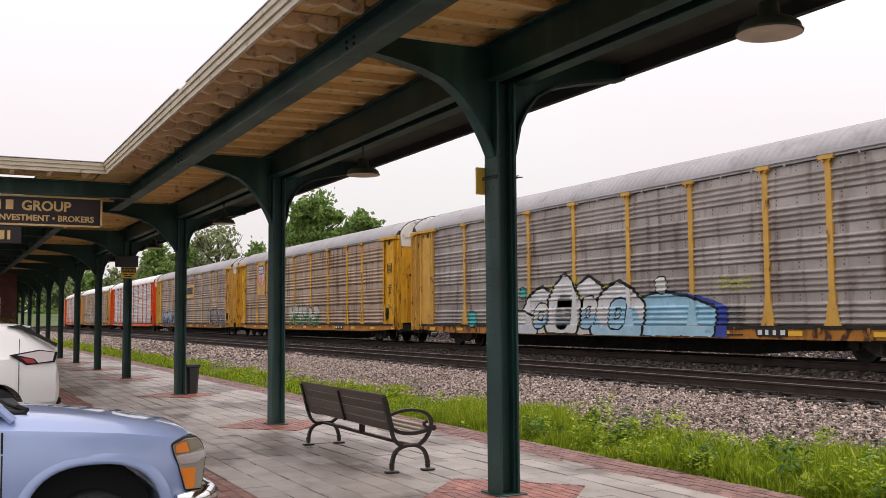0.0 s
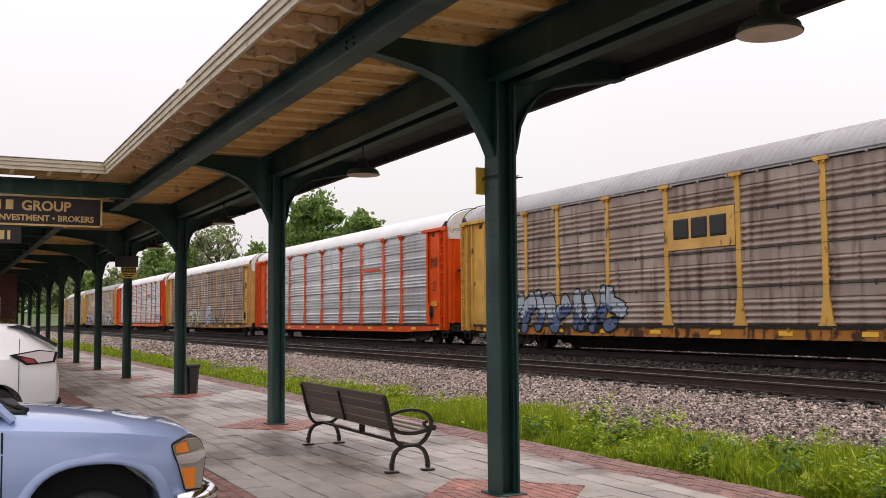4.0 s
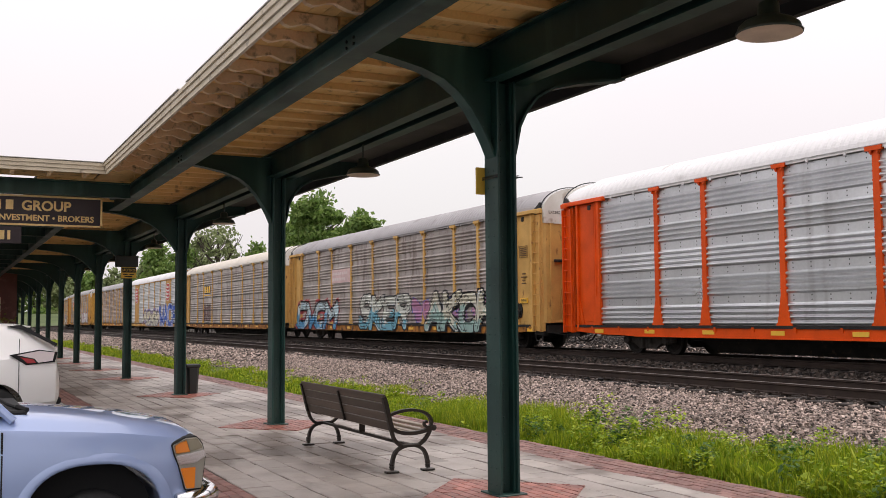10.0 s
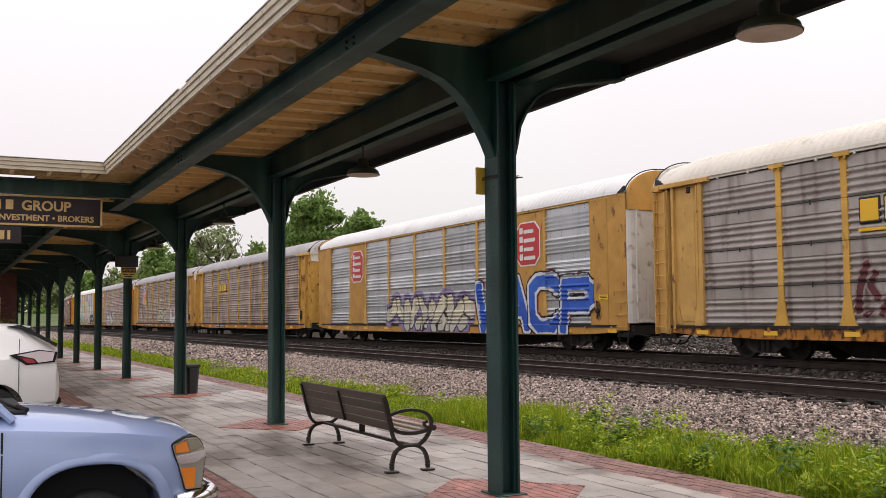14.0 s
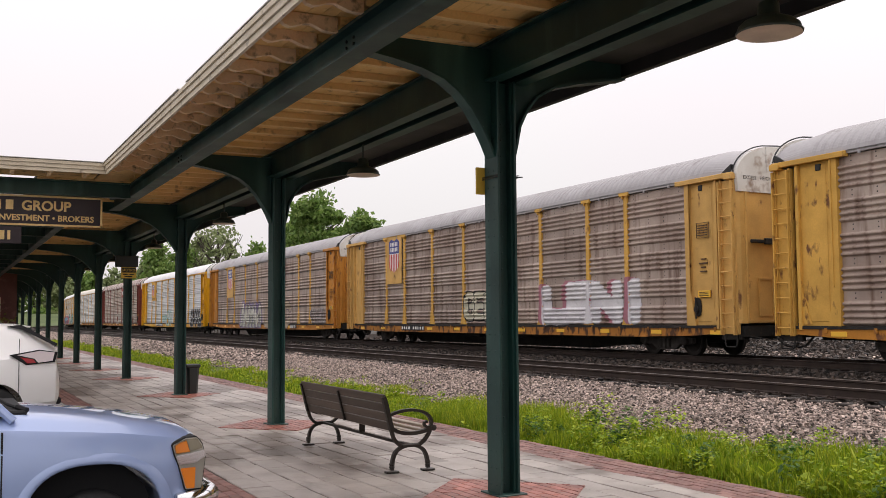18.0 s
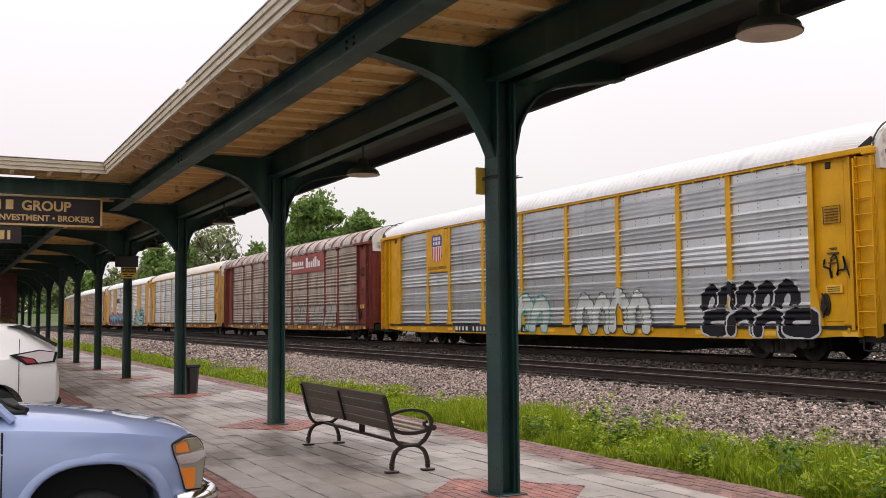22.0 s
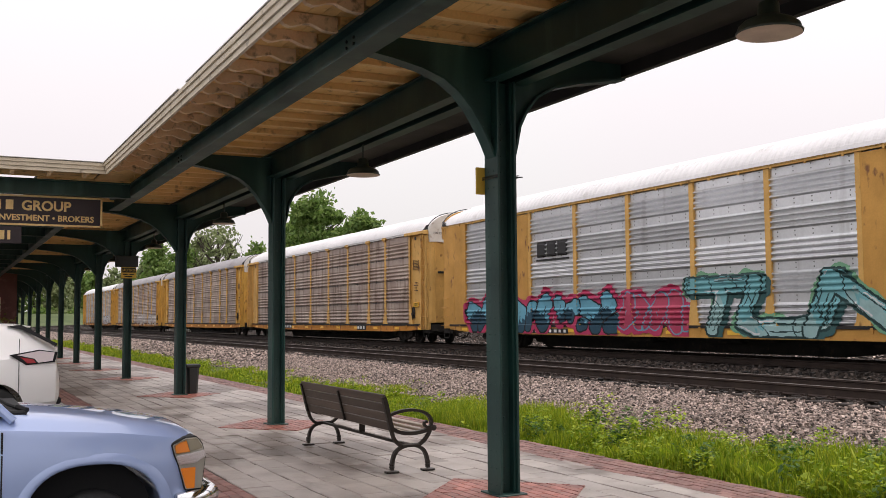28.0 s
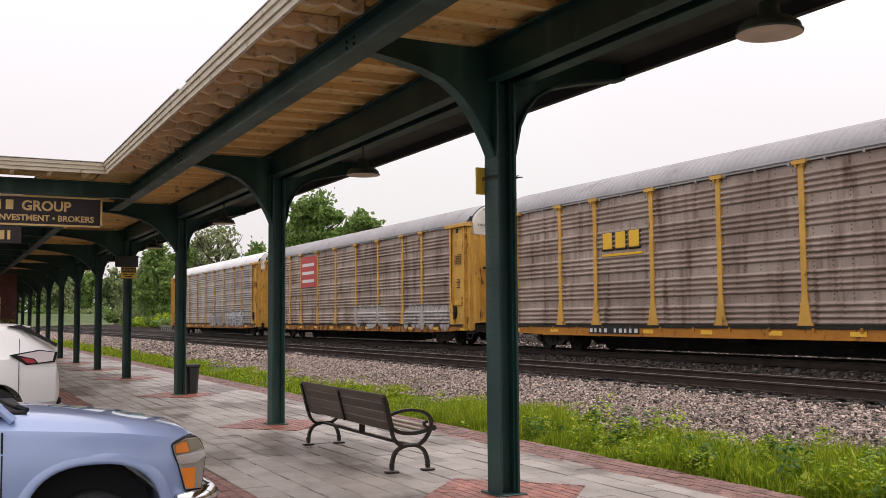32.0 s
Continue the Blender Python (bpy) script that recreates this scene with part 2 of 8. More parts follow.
M_SIGN_BLUE = plain("blue_logo_paint", (0.03, 0.04, 0.22), 0.5)
M_LOGO_YELLOW = plain("yellow_logo_paint", (0.80, 0.47, 0.02), 0.5)
M_REFLECT = plain("yellow_reflective_sheet", (0.85, 0.50, 0.05), 0.35)
M_BAND_RED = mat("faded_red_board_paint", (0.33, 0.06, 0.045), (0.27, 0.05, 0.04), rough=0.6, scale=2.0, rand=0.0)

# ---------------------------------------------------------------- shared meshes of the auto rack cars
POSTS = (-8.95, -6.97, -4.2, -1.42, 1.42, 4.2, 6.97, 8.95)
EDGE, BODY_END = 11.65, 13.60
Z_SILL0, Z_SILL1, Z_PAN1, Z_EAVE, Z_CREST = 0.545, 0.86, 4.76, 4.85, 5.62
Y_SIDE, Y_RIDGE, RIDGE = 1.60, 1.571, 0.058
Z_HOOD = 4.33                            # the end doors are white above this height


def screen_depth(z):
    """How far a perforated side screen stands back from its ridges at a height z."""
    u = ((z - Z_SILL1) % 0.78) / 0.78
    if u > 0.74:
        return RIDGE
    s = math.sin(u / 0.74 * 4 * 2 * math.pi - math.pi / 2)
    return RIDGE * (0.5 - 0.5 * max(-1, min(1, 1.35 * s)))


def sheet_depth(z):
    """The same for the cars whose side is four tall sheets, each flat above and corrugated below."""
    u = ((z - Z_SILL1) % 0.975) / 0.975
    if u > 0.70:
        return RIDGE * 0.45
    s = math.sin(u / 0.70 * 4 * 2 * math.pi - math.pi / 2)
    return RIDGE * (0.5 - 0.5 * max(-1, min(1, 1.2 * s)))


SHEETED = set()                         # cars built of four tall sheets a bay
SCREEN_Z = []
z_level = Z_SILL1 + 0.02
while z_level < Z_PAN1:
    SCREEN_Z.append(z_level)
    z_level += 0.0241
SCREEN_Z.append(Z_PAN1)


def screen_mesh(x0, x1, material, side=-1, holes=True):
    """One bay of perforated corrugated screen, with its rows of round vents and joints between the sheets."""
    vs, fs, ix = [], [], []
    for z in SCREEN_Z:
        y = side * (Y_RIDGE - (screen_depth(z) if holes else sheet_depth(z)))
        vs += [(x0, y, z), (x1, y, z)]
    for i in range(len(SCREEN_Z) - 1):
        a = 2 * i
        fs.append((a, a + 1, a + 3, a + 2) if side < 0 else (a + 1, a, a + 2, a + 3))
        ix.append(0)
    k = len(vs)
    y = side * (Y_RIDGE - RIDGE - 0.05)
    vs += [(x0, y, Z_SILL1), (x1, y, Z_SILL1), (x1, y, Z_PAN1), (x0, y, Z_PAN1)]
    fs.append((k + 1, k, k + 3, k + 2) if side < 0 else (k, k + 1, k + 2, k + 3))
    ix.append(0)
    yb = side * (Y_RIDGE - RIDGE + 0.004)
    for row in range(5):
        zc = Z_SILL1 + 0.78 * row + 0.68
        if holes and zc < Z_PAN1:
            n = max(2, int((x1 - x0) / 0.55))
            for j in range(n):
                xc = x0 + (x1 - x0) * (j + 0.5) / n
                for dz in (-0.05, 0.06):
                    k = len(vs)
                    vs += [(xc + 0.02 * math.cos(a * math.pi / 3), yb, zc + dz + 0.02 * math.sin(a * math.pi / 3)) for a in range(6)]
                    fs.append(tuple(range(k, k + 6)))
                    ix.append(1)
    if not holes:
        yj = side * (Y_RIDGE + 0.004)
        for q in (1, 2, 3):
            zj = Z_SILL1 + q * 0.975 - 0.012
            for a0, a1, b0, b1 in ((x0, x1, zj, zj + 0.024), ((x0 + x1) / 2 - 0.025, (x0 + x1) / 2 + 0.025, zj - 0.05, zj + 0.07)):
                k = len(vs)
                vs += [(a0, yj, b0), (a1, yj, b0), (a1, yj, b1), (a0, yj, b1)]
                fs.append((k, k + 1, k + 2, k + 3))
                ix.append(1)
    return mesh_of("side_screen", vs, fs, [material, M_BLACK], ix)


def bays():
    xs = [-EDGE, *POSTS, EDGE]
    return list(zip(xs, xs[1:]))


def post_bm(side=-1, cap=True, flare=True):
    bm = bmesh.new()
    s = side
    y0, y1 = s * (Y_SIDE - 0.10), s * (Y_SIDE - 0.025)
    w = 0.085
    prism(bm, [(-w, Z_SILL1), (w, Z_SILL1), (w, Z_PAN1 + 0.05), (-w, Z_PAN1 + 0.05)], y0, y1, "y")
    if flare:
        prism(bm, [(-0.20, Z_SILL1 + 0.05), (0.20, Z_SILL1 + 0.05), (w, Z_SILL1 + 0.72), (-w, Z_SILL1 + 0.72)], s * (Y_SIDE - 0.06), s * (Y_SIDE - 0.015), "y")
        prism(bm, [(-0.27, Z_SILL1 - 0.04), (0.27, Z_SILL1 - 0.04), (0.22, Z_SILL1 + 0.07), (-0.22, Z_SILL1 + 0.07)], s * (Y_SIDE - 0.06), s * (Y_SIDE - 0.01), "y")
    if cap:
        prism(bm, [(-0.21, Z_PAN1 - 0.03), (0.21, Z_PAN1 - 0.03), (0.23, Z_PAN1 + 0.07), (-0.23, Z_PAN1 + 0.07)], s * (Y_SIDE - 0.05), s * (Y_SIDE + 0.045), "y")
        for dx in (-0.12, 0.12):
            prism(bm, [(dx * 0.7, Z_PAN1 - 0.12), (dx * 1.2, Z_PAN1 - 0.03), (dx * 0.5, Z_PAN1 - 0.03)], s * (Y_SIDE - 0.05), s * (Y_SIDE + 0.03), "y")
    for k in range(14):
        z = Z_SILL1 + 0.9 + k * 0.21
        for dx in (-w - 0.012, w + 0.012):
            box(bm, dx - 0.012, dx + 0.012, min(y0, y1) + 0.012, max(y0, y1) - 0.012, z, z + 0.03)
    return bm


def arch(y):
    """Height of the roof over the eaves across the car."""
    u = min(1.0, abs(y) / (Y_SIDE + 0.03))
    return Z_EAVE + (Z_CREST - Z_EAVE) * (1 - u ** 2.6) ** 0.62


ROOF_Y = [(Y_SIDE + 0.03) * s for s in (-1, -0.985, -0.965, -0.94, -0.90, -0.86, -0.81, -0.75, -0.68, -0.6, -0.5, -0.36, 0, 0.36, 0.5, 0.6, 0.68, 0.75, 0.81, 0.86, 0.90, 0.94, 0.965, 0.985, 1)]


def roof_mesh(material, ribs="fine"):
    """Arched roof sheet with pressed ribs across it, and its under-edge."""
    L = BODY_END - 0.03
    xs, lift = [], []
    if ribs == "fine" or ribs == "panelled":
        x, pitch = -L + 1.1, 0.25
        xs.append(-L), lift.append(0)
        while x < L - 1.2:
            for dx, h in ((0.0, 0), (0.10, 0), (0.13, 0.032), (0.215, 0.032)):
                xs.append(min(L, x + dx)), lift.append(h)
            x += pitch
    else:
        x, pitch = -L, 1.32
        while x < L:
            for dx, h in ((0.0, 0.05), (0.10, 0.05), (0.12, 0), (pitch - 0.02, 0)):
                xs.append(min(L, x + dx)), lift.append(h)
            x += pitch
    xs.append(L), lift.append(0)
    vs, fs, ix = [], [], []
    m = len(ROOF_Y)
    for x, h in zip(xs, lift):
        drop = 0.0 if abs(x) < L - 0.5 else 0.10 * ((abs(x) - L + 0.5) / 0.5) ** 2
        for y in ROOF_Y:
            z = arch(y)
            vs.append((x, y, z + (h - drop) * min(1, (z - Z_EAVE) / 0.2)))
    for i in range(len(xs) - 1):
        for j in range(m - 1):
            a = i * m + j
            fs.append((a, a + m, a + m + 1, a + 1))
            ix.append(1 if ribs == "panelled" and (xs[i] + L) % 1.35 < 0.34 - 0.05 * math.sin(i * 7.3 + j) else 0)
    k = len(vs)
    for x in (-L, L):
        vs += [(x, -Y_SIDE - 0.03, Z_EAVE - 0.02), (x, Y_SIDE + 0.03, Z_EAVE - 0.02)]
    fs.append((k, k + 1, k + 3, k + 2))
    ix.append(0)
    return mesh_of("roof", vs, fs, [material, M_ROOF_RUST], ix, smooth=False)


def done(name, bm, *materials):
    me = bpy.data.meshes.new(name)
    bm.to_mesh(me)
    bm.free()
    for m in materials:
        me.materials.append(m)
    return me


def door_leaf_mesh(material, front, near):
    """One leaf of the curved end doors: a sheet that rounds the car's corner, with a hem, fold lines and a small hatch."""
    s, d = (1 if front else -1), (-1 if near else 1)
    bm = bmesh.new()
    curve = [(13.47, 1.585), (13.56, 1.56), (13.625, 1.48), (13.655, 1.36), (13.665, 1.1), (13.67, 0.01)]
    outer = [(s * x, d * y) for x, y in curve]
    inner = [(s * (x - 0.05), d * max(0.01, y - 0.02)) for x, y in curve]
    prism(bm, outer + inner[::-1], 0.92, Z_HOOD, "z")
    return done("end_door", bm, material)


def hem_mesh(material, front, y0, y1, z0, z1):
    """A folded hem or rail on the face of an end door."""
    s = 1 if front else -1
    bm = bmesh.new()
    box(bm, *sorted((s * 13.655, s * 13.698)), y0, y1, z0, z1, 0.006)
    return done("door_hem", bm, material)


def hatch_mesh(material, front):
    """Small hatch low in the near leaf, with a sunk rim."""
    s = 1 if front else -1
    bm = bmesh.new()
    for a, b, z0, z1 in ((0.45, 0.95, 1.1, 1.13), (0.45, 0.95, 2.05, 2.08), (0.45, 0.48, 1.13, 2.05), (0.92, 0.95, 1.13, 2.05)):
        box(bm, *sorted((s * 13.66, s * 13.694)), -b, -a, z0, z1)
    box(bm, *sorted((s * 13.66, s * 13.676)), -0.93, -0.47, 1.12, 2.06)
    return done("door_hatch", bm, material)


def hood_mesh(white, front):
    """White board under the arch of the roof's end, over the curved doors."""
    s = 1 if front else -1
    bm = bmesh.new()
    low = [(-1.56, Z_HOOD + 0.006), (1.56, Z_HOOD + 0.006)]
    pts = low + [(y * 0.985, arch(y) - 0.035) for y in reversed(ROOF_Y)]
    prism(bm, pts, *sorted((s * 13.56, s * 13.672)), "x")
    for y in (-0.55, 0.55):
        box(bm, *sorted((s * 13.66, s * 13.69)), y - 0.02, y + 0.02, 4.9, 5.55)
    box(bm, *sorted((s * 13.66, s * 13.70)), -1.2, 1.2, Z_HOOD - 0.01, Z_HOOD + 0.03)
    return done("roof_hood", bm, white)


def roof_edge_mesh(front):
    """Black rubber seal along the arch of a roof's end, with a black wedge painting in the shaded gap below it."""
    s = 1 if front else -1
    bm = bmesh.new()
    tube(bm, [(s * 13.555, y * 1.0, arch(y) + 0.012) for y in ROOF_Y], 0.019, 6)
    prism(bm, [(13.15 * s, Z_EAVE + 0.004), (13.5 * s, Z_EAVE + 0.004), (13.5 * s, Z_EAVE + 0.20)], -Y_SIDE - 0.045, -Y_SIDE + 0.04, "y")
    return done("roof_seal", bm, M_BLACK)


def lock_mesh(front):
    """Dark lock bar of the end doors."""
    s = 1 if front else -1
    bm = bmesh.new()
    box(bm, *sorted((s * 13.68, s * 13.75)), -1.22, -0.12, 3.00, 3.09, 0.015)
    box(bm, *sorted((s * 13.68, s * 13.77)), -0.75, -0.45, 2.97, 3.13, 0.015)
    return done("door_lock", bm, M_UNDER)


def door_edge_mesh(material, front, side):
    """Upright edge board of the end doors, behind the ladder, with a rolled lip on both sides."""
    s = 1 if front else -1
    bm = bmesh.new()
    y = side * (Y_SIDE - 0.015)
    box(bm, *sorted((s * 13.03, s * 13.56)), *sorted((side * (Y_SIDE - 0.11), y)), 0.64, 4.66, 0.012)
    for a, b in ((13.03, 13.09), (13.50, 13.56)):
        box(bm, *sorted((s * a, s * b)), *sorted((y, y + side * 0.05)), 0.62, 4.68, 0.008)
    for z in (1.25, 2.45, 3.65):
        box(bm, *sorted((s * 13.09, s * 13.50)), *sorted((y, y + side * 0.012)), z, z + 0.05)
    return done("door_edge", bm, material)


def gap_mesh(front, side):
    """Black strip painting in the shaded slot between the corner sheet and the doors' edge board, and a black stop."""
    s = 1 if front else -1
    bm = bmesh.new()
    box(bm, *sorted((s * 12.86, s * 13.06)), *sorted((side * (Y_SIDE - 0.42), side * (Y_SIDE - 0.36))), 0.70, 4.66)
    box(bm, *sorted((s * (EDGE + 0.50), s * (EDGE + 0.66))), *sorted((side * (Y_SIDE - 0.08), side * (Y_SIDE - 0.02))), 4.50, 4.66, 0.02)
    return done("door_slot", bm, M_BLACK)


def stirrup_mesh(front):
    """Bent step of round bar that hangs below the ladder."""
    s = 1 if front else -1
    bm = bmesh.new()
    tube(bm, [(s * 13.06, -1.56, 0.72), (s * 13.08, -1.58, 0.36), (s * 13.12, -1.58, 0.32), (s * 13.46, -1.58, 0.32), (s * 13.50, -1.58, 0.36), (s * 13.52, -1.56, 0.72)], 0.022, 6)
    box(bm, *sorted((s * 12.9, s * 13.55)), -1.52, -1.40, 0.50, 0.66)
    return done("step_stirrup", bm, M_UNDER)


def ladder_mesh(material, front, side=-1, low=False):
    s = 1 if front else -1
    bm = bmesh.new()
    x, y = s * 13.30, side * (Y_SIDE + 0.085)
    n, z1 = (4, 2.05) if low else (11, 4.62)
    if not low:
        for dx in (-0.235, 0.235):
            box(bm, x + dx - 0.018, x + dx + 0.018, y - 0.035, y + 0.035, 0.62, z1)
    for k in range(n):
        z = 0.82 + 0.36 * k
        tube(bm, [(x - 0.27, y - side * 0.05, z), (x - 0.24, y, z), (x + 0.24, y, z), (x + 0.27, y - side * 0.05, z)], 0.017, 6)
    return done("ladder", bm, material)


def corner_mesh(material, front, side=-1, flush=False):
    """Corner sheet of a car's side between its two posts; on the flush cars one smooth sheet right to the end."""
    s = 1 if front else -1
    bm = bmesh.new()
    if flush:
        box(bm, *sorted((s * EDGE, s * 12.58)), *sorted((side * (Y_SIDE - 0.10), side * (Y_SIDE + 0.0))), Z_SILL1, Z_PAN1 + 0.08, 0.01)
        box(bm, *sorted((s * 12.595, s * 13.50)), *sorted((side * (Y_SIDE - 0.10), side * (Y_SIDE + 0.0))), 0.70, Z_PAN1 + 0.08, 0.01)
        box(bm, *sorted((s * 12.3, s * 12.9)), *sorted((side * (Y_SIDE - 0.14), side * (Y_SIDE - 0.06))), 0.75, Z_PAN1)
    else:
        box(bm, *sorted((s * (EDGE + 0.18), s * 12.88)), *sorted((side * (Y_SIDE - 0.13), side * (Y_SIDE - 0.06))), Z_SILL1, Z_PAN1, 0.01)
        box(bm, *sorted((s * (EDGE + 0.36), s * 12.66)), *sorted((side * (Y_SIDE - 0.07), side * (Y_SIDE - 0.048))), Z_SILL1 + 0.1, 4.62, 0.01)
    return done("corner_sheet", bm, material)


def corner_post_mesh(material, front, side, outer):
    """Upright at either edge of the corner sheet, the inner one flared at its foot."""
    s = 1 if front else -1
    bm = bmesh.new()
    y0, y1 = sorted((side * (Y_SIDE - 0.12), side * (Y_SIDE + 0.025)))
    if outer:
        box(bm, *sorted((s * 12.80, s * 12.90)), y0, y1 if side > 0 else y1, Z_SILL1 - 0.1, Z_PAN1, 0.008)
        prism(bm, [(s * 12.82, 0.90), (s * 12.82, 1.7), (s * 12.55, 0.90)], *sorted((side * (Y_SIDE - 0.06), side * (Y_SIDE - 0.03))), "y")
    else:
        a = s * EDGE
        prism(bm, [(a, Z_SILL1), (a, Z_PAN1 + 0.02), (a + s * 0.19, Z_PAN1 + 0.02), (a + s * 0.19, Z_SILL1 + 0.9), (a + s * 0.36, Z_SILL1)], y0, y1, "y")
        box(bm, *sorted((a + s * 0.15, a + s * 0.19)), *sorted((side * Y_SIDE, side * (Y_SIDE + 0.05))), Z_SILL1 + 0.9, Z_PAN1)
    return done("corner_post", bm, material)


def header_mesh(material, front, side=-1):
    """Bar over the corner sheet, on which the end doors slide."""
    s = 1 if front else -1
    bm = bmesh.new()
    xh0, xh1 = sorted((s * (EDGE - 0.30), s * 13.56))
    box(bm, xh0, xh1, *sorted((side * (Y_SIDE - 0.05), side * (Y_SIDE + 0.10))), Z_PAN1 - 0.05, Z_PAN1 + 0.08, 0.01)
    box(bm, *sorted((s * 13.30, s * 13.60)), *sorted((side * (Y_SIDE - 0.05), side * (Y_SIDE + 0.13))), Z_PAN1 - 0.10, Z_PAN1 + 0.05, 0.01)
    me = bpy.data.meshes.new("door_header")
    bm.to_mesh(me)
    bm.free()
    me.materials.append(material)
    return me


def sill_mesh(material, side=-1):
    """Side sill of the flat car: a deep channel with lips, stake pockets and a cut-up end."""
    bm = bmesh.new()
    y0, y1 = sorted((side * (Y_SIDE - 0.12), side * (Y_SIDE - 0.015)))
    L = 13.0
    prism(bm, [(-L, Z_SILL0 + 0.12), (-L + 1.2, Z_SILL0 + 0.04), (-L + 3.0, Z_SILL0), (L - 3.0, Z_SILL0), (L - 1.2, Z_SILL0 + 0.04), (L, Z_SILL0 + 0.12), (L, Z_SILL1 - 0.02), (-L, Z_SILL1 - 0.02)], y0, y1, "y")
    # black along this lip paints in the dark gap between screens and sill
    box(bm, -L, L, *sorted((side * (Y_SIDE - 0.13), side * (Y_SIDE + 0.01))), Z_SILL1 - 0.07, Z_SILL1 + 0.006, mi=1)
    box(bm, -L + 3.0, L - 3.0, *sorted((side * (Y_SIDE - 0.13), side * (Y_SIDE + 0.005))), Z_SILL0 - 0.015, Z_SILL0 + 0.02)
    for i in range(-9, 10):
        x = i * 1.38 + 0.3
        box(bm, x - 0.04, x + 0.04, *sorted((side * (Y_SIDE - 0.02), side * (Y_SIDE + 0.012))), Z_SILL1 - 0.16, Z_SILL1 - 0.04)
    me = bpy.data.meshes.new("side_sill")
    bm.to_mesh(me)
    bm.free()
    me.materials.append(material)
    me.materials.append(M_UNDER)
    return me


def frame_mesh():
    """Deck, centre sill, cross bearers, brake rigging and end platforms."""
    bm = bmesh.new()
    box(bm, -13.5, 13.5, -1.45, 1.45, 0.78, 0.84)
    prism(bm, [(-13.4, 0.78), (-13.4, 0.50), (-8.8, 0.50), (-7.9, 0.09), (5.2, 0.09), (6.4, 0.20), (8.0, 0.24), (8.8, 0.50), (13.4, 0.50), (13.4, 0.78)], -0.30, 0.30, "y")
    for s in (-1, 1):
        box(bm, -8.4, 8.4, *sorted((s * 0.75, s * 0.85)), 0.42, 0.78)
    for i in range(-6, 7):
        if abs(i) != 5:
            x = i * 2.0
            prism(bm, [(-1.48, 0.78), (-1.48, 0.62), (-0.2, 0.48), (0.2, 0.48), (1.48, 0.62), (1.48, 0.78)], x - 0.06, x + 0.06, "x")
    box(bm, -2.2, -1.0, -1.1, -0.5, 0.35, 0.7, 0.04)
    tube(bm, [(1.2, -0.8, 0.52), (2.5, -0.8, 0.52)], 0.17, 10)
    for s in (-1, 1):
        box(bm, s * 13.5 - 0.15, s * 13.5 + 0.15, -1.45, 1.45, 0.58, 0.86)
    box(bm, -12.9, 12.9, 0.9, 1.0, 4.5, 4.6)
    for z in (2.15, 3.45):
        box(bm, -12.9, 12.9, -1.40, 1.40, z, z + 0.05)
    me = bpy.data.meshes.new("underframe")
    bm.to_mesh(me)
    bm.free()
    me.materials.append(M_UNDER)
    return me


def coupler_mesh(front):
    s = 1 if front else -1
    bm = bmesh.new()
    box(bm, *sorted((s * 13.4, s * 14.15)), -0.09, 0.09, 0.60, 0.80, 0.02)
    box(bm, *sorted((s * 14.05, s * 14.29)), -0.17, 0.17, 0.55, 0.86, 0.04)
    tube(bm, [(s * 13.6, -0.35, 0.6), (s * 13.9, -0.33, 0.35), (s * 14.2, -0.28, 0.3), (s * 14.28, -0.22, 0.42)], 0.03, 6)
    tube(bm, [(s * 13.62, -1.35, 0.60), (s * 13.95, -0.9, 0.5), (s * 13.95, -0.4, 0.55)], 0.02, 6)
    me = bpy.data.meshes.new("coupler")
    bm.to_mesh(me)
    bm.free()
    me.materials.append(M_UNDER)
    return me


WHEEL_R, AXLE = 0.42, 0.88


def truck_mesh():
    """Cast side frames with spring nests, axle boxes and the bolster, round the origin at rail level."""
    bm = bmesh.new()
    for s in (-1, 1):
        y0, y1 = sorted((s * 0.93, s * 1.07))
        prism(bm, [(-1.15, 0.50), (-1.15, 0.36), (-0.95, 0.30), (-0.66, 0.34), (-0.36, 0.17), (0.36, 0.17), (0.66, 0.34), (0.95, 0.30), (1.15, 0.36),
                   (1.15, 0.50), (0.7, 0.56), (0.36, 0.68), (-0.36, 0.68), (-0.7, 0.56)], y0, y1, "y")
        for k in (-0.17, 0, 0.17):
            tube(bm, [(k, s * 1.09, 0.22), (k, s * 1.09, 0.48)], 0.065, 8)
        for k in (-AXLE, AXLE):
            lathe(bm, [(0.13, 0.0), (0.13, s * 0.10), (0.09, s * 0.13)], 10, (k, s * 1.05, WHEEL_R), axis="y")
    box(bm, -0.2, 0.2, -1.0, 1.0, 0.46, 0.62, 0.03)
    box(bm, -0.25, 0.25, -0.25, 0.25, 0.6, 0.72)
    me = bpy.data.meshes.new("truck_frame")
    bm.to_mesh(me)
    bm.free()
    me.materials.append(M_BOGIE)
    return me


def wheelset_mesh():
    bm = bmesh.new()
    tube(bm, [(0, -0.95, 0), (0, 0.95, 0)], 0.075, 8)
    for s in (-1, 1):
        prof = [(0.08, s * 0.80), (0.13, s * 0.82), (0.30, s * 0.775), (0.345, s * 0.80), (WHEEL_R, s * 0.80)]
        lathe(bm, prof + [(WHEEL_R + 0.004, s * 0.70), (WHEEL_R + 0.028, s * 0.685), (WHEEL_R + 0.02, s * 0.665), (0.33, s * 0.67), (0.1, s * 0.70)], 24, axis="y", mi=0)
        for k in range(3):
            a = k * 2 * math.pi / 3
            box(bm, 0.20 * math.cos(a) - 0.04, 0.20 * math.cos(a) + 0.04, *sorted((s * 0.78, s * 0.815)), 0.20 * math.sin(a) - 0.04, 0.20 * math.sin(a) + 0.04)
    me = bpy.data.meshes.new("wheelset")
    bm.to_mesh(me)
    bm.free()
    me.materials.append(M_WHEEL)
    return me


